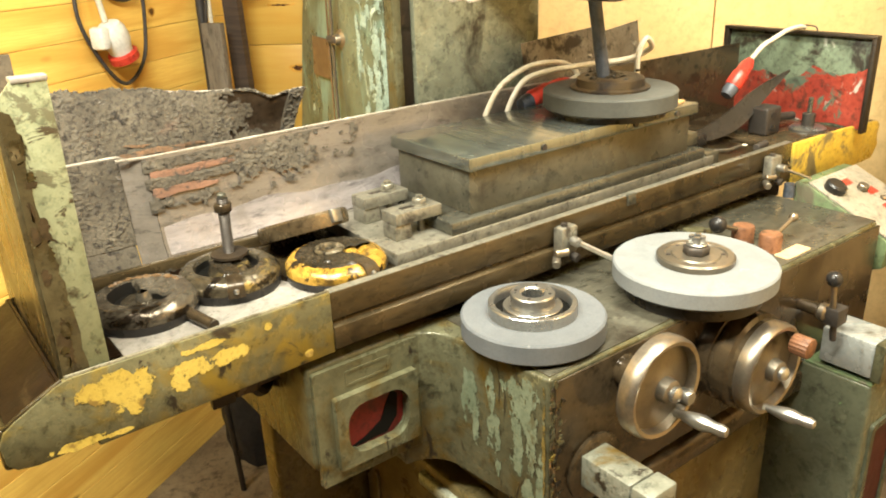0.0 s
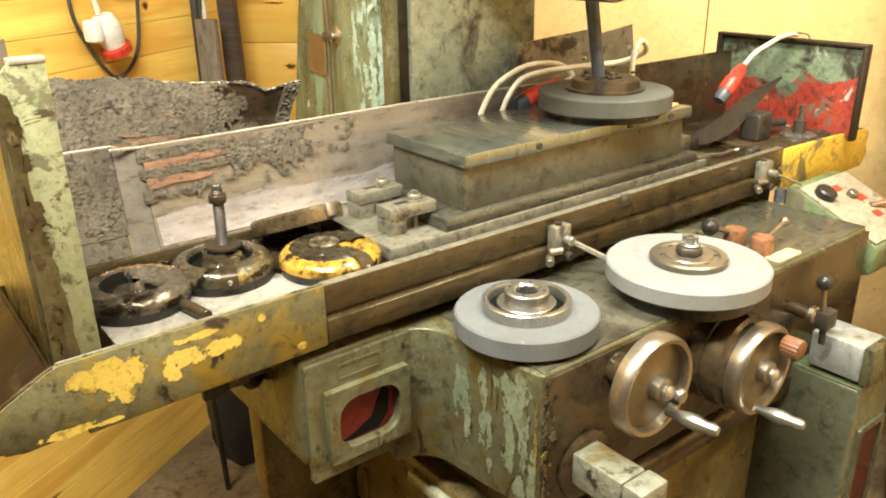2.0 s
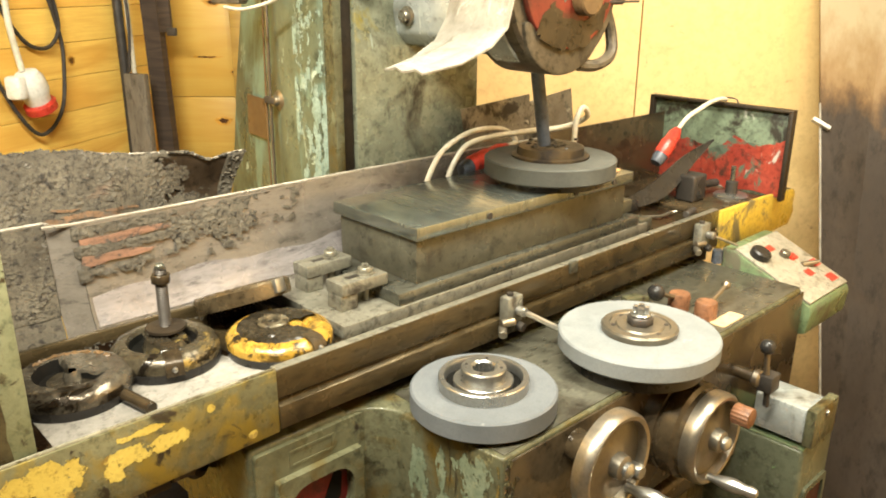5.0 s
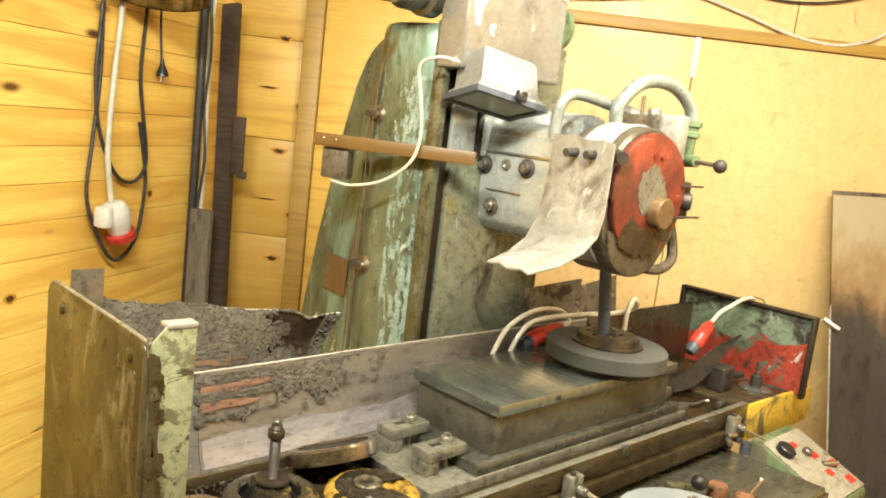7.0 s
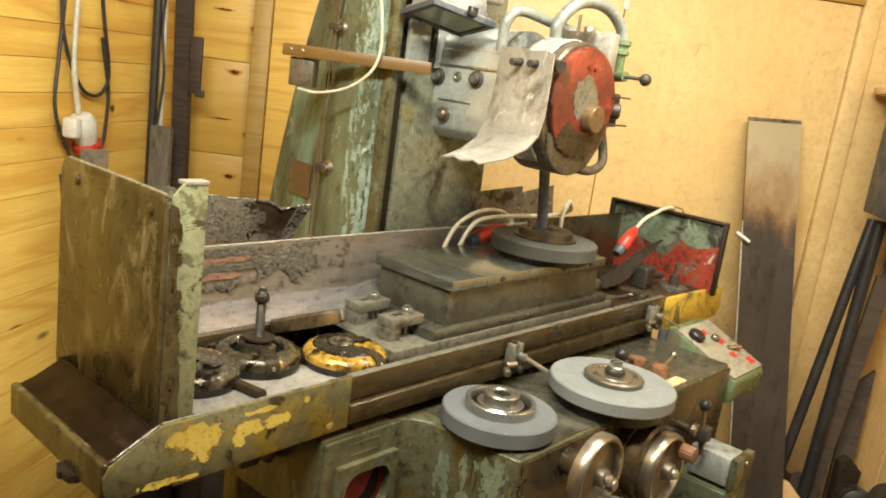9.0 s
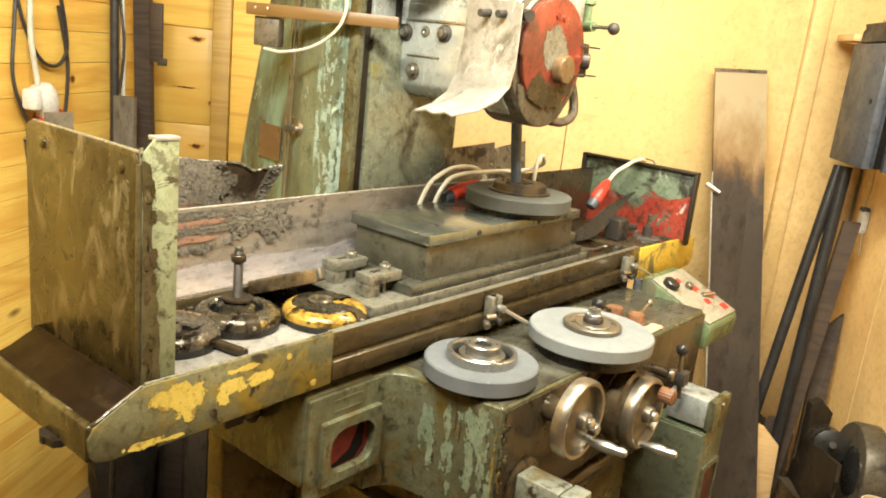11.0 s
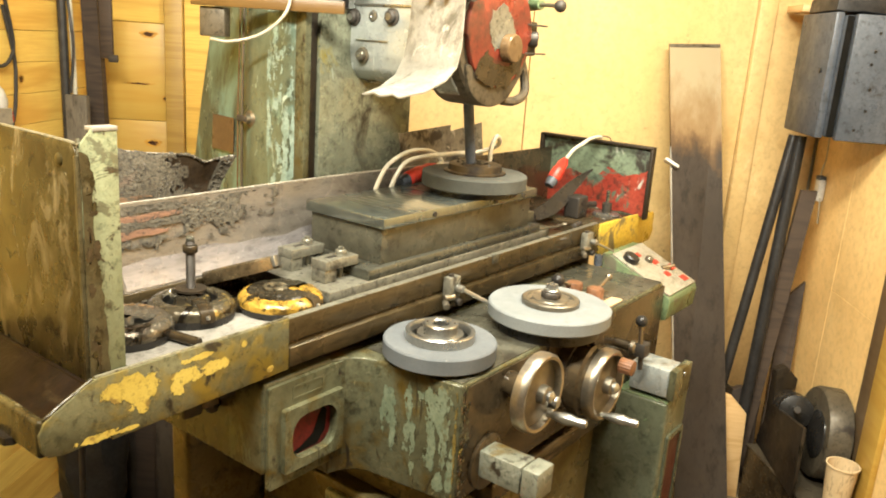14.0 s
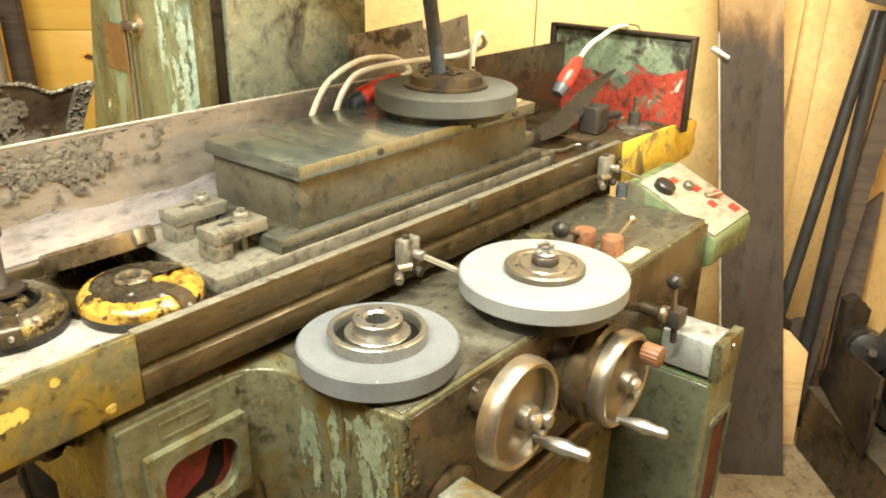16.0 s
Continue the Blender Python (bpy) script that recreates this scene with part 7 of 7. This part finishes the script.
part("clip", box(B(), 1.718, 1.762, -1.512, -1.482, 1.100, 1.118, 0.006, m=ROOM), GREY_METAL, WT)
# iron bench with a drum, dark plates and a cup on it
LEDGE = 0.10
CN = thing("steel_channel", "low brown steel channel along the plywood wall", "channel", at=rp(1.0, -1.4, FLOOR))
part("web", prism(B(), [(1.36, -1.268), (0.10, -1.530), (0.10, -1.538), (1.36, -1.277)], FLOOR, LEDGE - 0.008, "xy", m=ROOM), OILY_BROWN, CN)
part("flange", prism(B(), [(1.365, -1.264), (0.13, RIGHT + 0.004), (1.365, RIGHT + 0.004)], LEDGE - 0.008, LEDGE, "xy", 0.002, m=ROOM), GUARD_DARK, CN)
DR = thing("brake_drum", "dark round cast drum standing against the wall", "drum", at=rp(1.13, -1.46, LEDGE))
part("drum", lathe(B(), rp(1.17, -1.502, LEDGE + 0.166), rp(1.18, -1.3, LEDGE + 0.18), [(0, 0), (0.155, 0), (0.165, 0.008), (0.165, 0.074), (0.158, 0.086), (0.150, 0.088), (0, 0.088)], 56), GUARD_DARK, DR)
part("bolt_head", rod(B(), rp(1.018, -1.46, LEDGE + 0.13), rp(1.000, -1.46, LEDGE + 0.125), 0.013, segs=12), BLACK_PLASTIC, DR)
part("hub", lathe(B(), rp(1.13, -1.43, LEDGE + 0.18), rp(1.14, -1.3, LEDGE + 0.19), [(0, 0), (0.09, 0), (0.085, 0.02), (0.05, 0.03), (0, 0.032)], 32), BLACK_PLASTIC, DR)
MB = thing("small_motor", "black greasy small motor lying before the drum", "motor", at=rp(1.27, -1.36, LEDGE))
part("body", lathe(B(), rp(1.34, -1.385, LEDGE + 0.185), rp(1.18, -1.36, LEDGE + 0.23), [(0, 0), (0.050, 0), (0.062, 0.012), (0.062, 0.09), (0.056, 0.096), (0.060, 0.10), (0.060, 0.14), (0.03, 0.15), (0, 0.15)], 28), BLACK_PLASTIC, MB)
part("foot", box(B(), 1.22, 1.34, -1.43, -1.33, LEDGE, LEDGE + 0.14, 0.006, m=ROOM), BLACK_PLASTIC, MB)
part("spigot", rod(B(), rp(1.20, -1.36, LEDGE + 0.235), rp(1.13, -1.335, LEDGE + 0.265), 0.012, segs=12), DARK_IRON, MB)
solo("iron_plate", prism(B(), [(1.385, LEDGE), (1.385, 0.13), (1.30, 0.305), (0.985, 0.365), (0.975, 0.17), (0.99, LEDGE)], -1.318, -1.306, "xz", 0.002, m=ROOM), OILY_BLACK, "dark oily iron plate standing before the drum", "plate")
CU = thing("cup", "tall pale tan paper cup standing on the steel channel", "cup", at=rp(0.935, -1.435, LEDGE))
turned("body", CU, rp(0.935, -1.435, LEDGE), [(0, 0), (0.038, 0), (0.050, 0.166), (0.053, 0.168), (0.053, 0.173), (0.048, 0.173), (0.037, 0.006), (0, 0.006)], CUP_PAPER, "", 36, False)
solo("floor_batten", box(B(), 0.16, 0.80, -1.45, -1.38, FLOOR, FLOOR + 0.10, 0.004, m=ROOM), PALE_WOOD, "pale wooden batten lying along the wall", "batten")

# ---- under the table by the board wall ----
SB = thing("rubbish_sack", "dark grey sack slumped under the machine table", "sack", at=rp(0.62, 1.02, FLOOR))
rows = []
for i in range(9):
    z = FLOOR + 0.62 * i / 8
    w = 0.098 * math.sin(math.pi * (0.18 + 0.62 * i / 8)) + 0.024
    rows.append([rp(0.72 + 0.08 * math.cos(a) * (w / 0.122) + 0.01 * math.sin(5 * a + i), 1.055 + w * math.sin(a) + 0.008 * math.sin(3 * a + 2 * i), z) for a in (2 * math.pi * k / 18 for k in range(18))])
part("sack", loft(B(), rows), PIPE_BLACK, SB)
part("tied_neck", lathe(B(), rp(0.72, 1.055, FLOOR + 0.60), rp(0.71, 1.065, 2), [(0, 0), (0.055, 0), (0.030, 0.035), (0.034, 0.05), (0.07, 0.09), (0.064, 0.09), (0, 0.05)], 18), PIPE_BLACK, SB)
solo("iron_rod", rod(B(), rp(0.55, 1.0, FLOOR), rp(0.36, 0.87, 0.60), 0.009, segs=12), DARK_IRON, "thin iron rod leaning under the table", "rod")
for k, (v, h, mt) in enumerate(((1.00, 0.72, BOARD_DARK), (0.925, 0.70, DARK_WOOD), (0.85, 0.66, BOARD_DARK))):
    solo("stored_board", box(B(), 0.83, 0.86, v - 0.045, v + 0.045, FLOOR, h, 0.003, m=ROOM), mt, "dark board stored upright under the table", "board", "stored boards")
solo("floor_beam", box(B(), 0.72, 0.80, 0.60, 0.96, FLOOR, FLOOR + 0.07, 0.004, m=ROOM), DARK_IRON, "dark iron beam end lying on the floor", "beam")
solo("belt", tube(B(), [(-0.42, 0.02, 0.97), (-0.40, 0.03, 0.92), (-0.37, 0.06, 0.885), (-0.33, 0.10, 0.90)], 0.012, 8, 6), OILY_BLACK, "black oily hose under the table", "hose")
BR = thing("striped_bracket", "dirty bracket with pale and dark stripes under the table", "bracket", at=(-0.42, 0.1, 0.95))
for k in range(4):
    part("strip", box(B(), -0.47 + 0.035 * k, -0.435 + 0.035 * k, 0.0, 0.012, 0.915 + 0.006 * k, 0.968, 0.002), OILY_BROWN if k % 2 else OILY_BLACK, BR)
GB = thing("green_machine", "corner of another worn grey-green machine", "machine", at=rp(-0.92, 0.35, FLOOR))
part("top", box(B(), -1.02, -0.90, 0.160, 0.60, 0.985, 1.018, 0.012, 3, m=ROOM), GREY_GREEN, GB)
part("body", box(B(), -1.02, -0.92, 0.22, 0.60, FLOOR, 0.985, 0.01, m=ROOM), GREY_GREEN, GB)

# ---- cables and tape on the far wall ----
solo("ceiling_cable", tube(B(), rl([(1.58, -0.20, 2.20), (1.60, -0.31, 2.175), (1.632, -0.448, 2.136), (1.665, -0.60, 2.090), (1.70, -0.741, 2.076), (1.72, -0.84, 2.10), (1.735, -0.90, 2.135), (1.76, -1.0, 2.21), (1.78, -1.08, 2.30)]), 0.006, 8, 6), WHITE_CABLE, "white cable drooping along the wall", "cable")
solo("ceiling_cable", tube(B(), rl([(1.24, 1.06, 2.12), (1.36, 0.6, 2.16), (1.46, 0.2, 2.13), (1.55, -0.15, 2.17), (1.60, -0.35, 2.215), (1.66, -0.567, 2.200), (1.70, -0.75, 2.225), (1.74, -0.95, 2.30)]), 0.004, 8, 6), BLACK_CABLE, "dark cable strung along the top of the wall", "cable")
solo("tape_strip", box(B(), -0.006, -0.002, bv(-0.287) - 0.010, bv(-0.287) + 0.010, 1.915, 2.058, 0.001, m=BACKM @ Matrix.Translation((0, 0, 0))), WHITE_PLASTIC, "white strip of tape on the plywood joint", "tape")

# ---- boards, sheets and battens of the walls ----
rnd = random.Random(21)
h = 0.0956
z = FLOOR
while z < TOP - 0.02:
    z1 = min(z + h, TOP)
    bm = prism(B(), [(LEFT + 0.018, z + 0.0005), (LEFT + 0.004, z + 0.0005), (LEFT + 0.0008, z + 0.0008), (LEFT, z + 0.0018), (LEFT, z1 - 0.0018), (LEFT + 0.0008, z1 - 0.0008), (LEFT + 0.004, z1 - 0.0005), (LEFT + 0.018, z1 - 0.0005)], FRONT, back_u(LEFT), "yz", m=ROOM)
    part("plank", bm, PINE, wall_left)
    z = z1
for u, zz, w, hh in ((0.197, 1.620, 0.014, 0.016), (0.180, 1.566, 0.012, 0.015), (0.278, 1.107, 0.010, 0.008), (0.224, 1.821, 0.006, 0.007), (0.823, 1.339, 0.007, 0.008)):
    el = [(u + w * math.cos(a) * (1 + 0.15 * math.sin(3 * a)), zz + hh * math.sin(a)) for a in (2 * math.pi * q / 16 for q in range(16))]
    halo = [(u + 2.1 * (a - u), zz + 1.7 * (b - zz)) for a, b in el]
    part("knot_halo", prism(B(), ragged(halo, 0.002, 7), LEFT - 0.0004, LEFT + 0.004, "xz", m=ROOM), KNOT_AMBER, wall_left)
    part("knot", prism(B(), ragged(el, 0.0025, 5), LEFT - 0.0009, LEFT + 0.004, "xz", m=ROOM), KNOT_BROWN, wall_left)
b0, b1 = bv(0.985), bv(LEFT)
z = 1.532 - 5 * 0.349
while z < TOP:
    z0, z1 = max(z, FLOOR), min(z + 0.3475, TOP)
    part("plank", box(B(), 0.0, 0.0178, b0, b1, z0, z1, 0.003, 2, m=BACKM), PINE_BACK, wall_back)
    z += 0.349
for v, zz, w, hh in ((1.097, 1.883, 0.020, 0.009), (1.031, 1.655, 0.010, 0.008), (1.088, 1.491, 0.020, 0.009), (1.032, 1.265, 0.010, 0.008), (1.082, 1.10, 0.020, 0.010), (1.139, 1.71, 0.026, 0.004), (1.120, 1.315, 0.034, 0.003), (1.06, 2.06, 0.008, 0.008)):
    el = [(bv(v) + 0.8 * w * math.cos(a) * (1 + 0.2 * math.sin(3 * a)), zz + 0.8 * hh * math.sin(a)) for a in (2 * math.pi * q / 16 for q in range(16))]
    halo = [(bv(v) + 1.9 * (a - bv(v)), zz + 1.8 * (b - zz)) for a, b in el]
    part("knot_halo", prism(B(), ragged(halo, 0.002, 9), -0.0004, 0.004, "yz", m=BACKM), KNOT_AMBER, wall_back)
    part("knot", prism(B(), ragged(el, 0.0025, 5), -0.0009, 0.004, "yz", m=BACKM), KNOT_BROWN, wall_back)
part("batten", box(B(), -0.028, 0.0178, bv(0.968), bv(1.030), FLOOR, 2.095, 0.004, 2, m=BACKM), BATTEN, wall_back)
part("top_rail", box(B(), -0.020, 0.0178, bv(-1.165), bv(0.968) - 0.001, 2.052, 2.092, 0.003, 2, m=BACKM), BATTEN, wall_back)
part("batten", box(B(), -0.020, 0.0178, bv(-1.235), bv(-1.165) - 0.001, FLOOR, TOP, 0.004, 2, m=BACKM), PLY, wall_back)
for v0, v1, z0, z1 in ((0.50, -0.286, FLOOR, 2.051), (-0.288, -1.164, FLOOR, 2.051), (0.984, -0.60, 2.093, TOP), (-0.602, -1.164, 2.093, TOP), (-1.236, RIGHT, FLOOR, TOP)):
    part("plywood_sheet", box(B(), 0.0, 0.0178, bv(v1) + 0.001, bv(v0) - 0.001, z0, z1 - 0.001, 0.0012, 1, m=BACKM), PLY, wall_back)
# Plywood given the darker pine: the dim corner is put into its colour.
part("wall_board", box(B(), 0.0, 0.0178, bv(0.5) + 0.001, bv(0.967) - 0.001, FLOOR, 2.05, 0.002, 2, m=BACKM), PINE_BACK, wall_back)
for u0, u1, z0, z1 in ((FRONT, 1.078, FLOOR, TOP), (1.078, 1.48, FLOOR, 0.72), (1.078, 1.48, 0.72, TOP), (1.48, back_u(RIGHT), FLOOR, TOP)):
    part("plywood_sheet", box(B(), u0 + 0.001, u1 - 0.001, RIGHT - 0.0118, RIGHT, z0, z1 - 0.001, 0.0012, 1, m=ROOM), PLY_LIT, wall_right)
part("corner_strip", box(B(), back_u(RIGHT) - 0.012, back_u(RIGHT) - 0.002, RIGHT + 0.0005, RIGHT + 0.010, 0.25, 1.25, 0.002, m=ROOM), WHITE_SCUFF, wall_right)
part("edge_strip", box(B(), 1.072, 1.084, RIGHT + 0.0005, RIGHT + 0.008, LEDGE, TOP, 0.002, m=ROOM), WHITE_SCUFF, wall_right)
part("trim_board", box(B(), 0.985, 1.0715, RIGHT + 0.0005, RIGHT + 0.014, LEDGE, TOP, 0.002, m=ROOM), TRIM_BROWN, wall_right)
part("trim_board", box(B(), 0.87, 0.984, RIGHT + 0.0005, RIGHT + 0.022, LEDGE, TOP, 0.003, m=ROOM), PINE_BACK, wall_right)
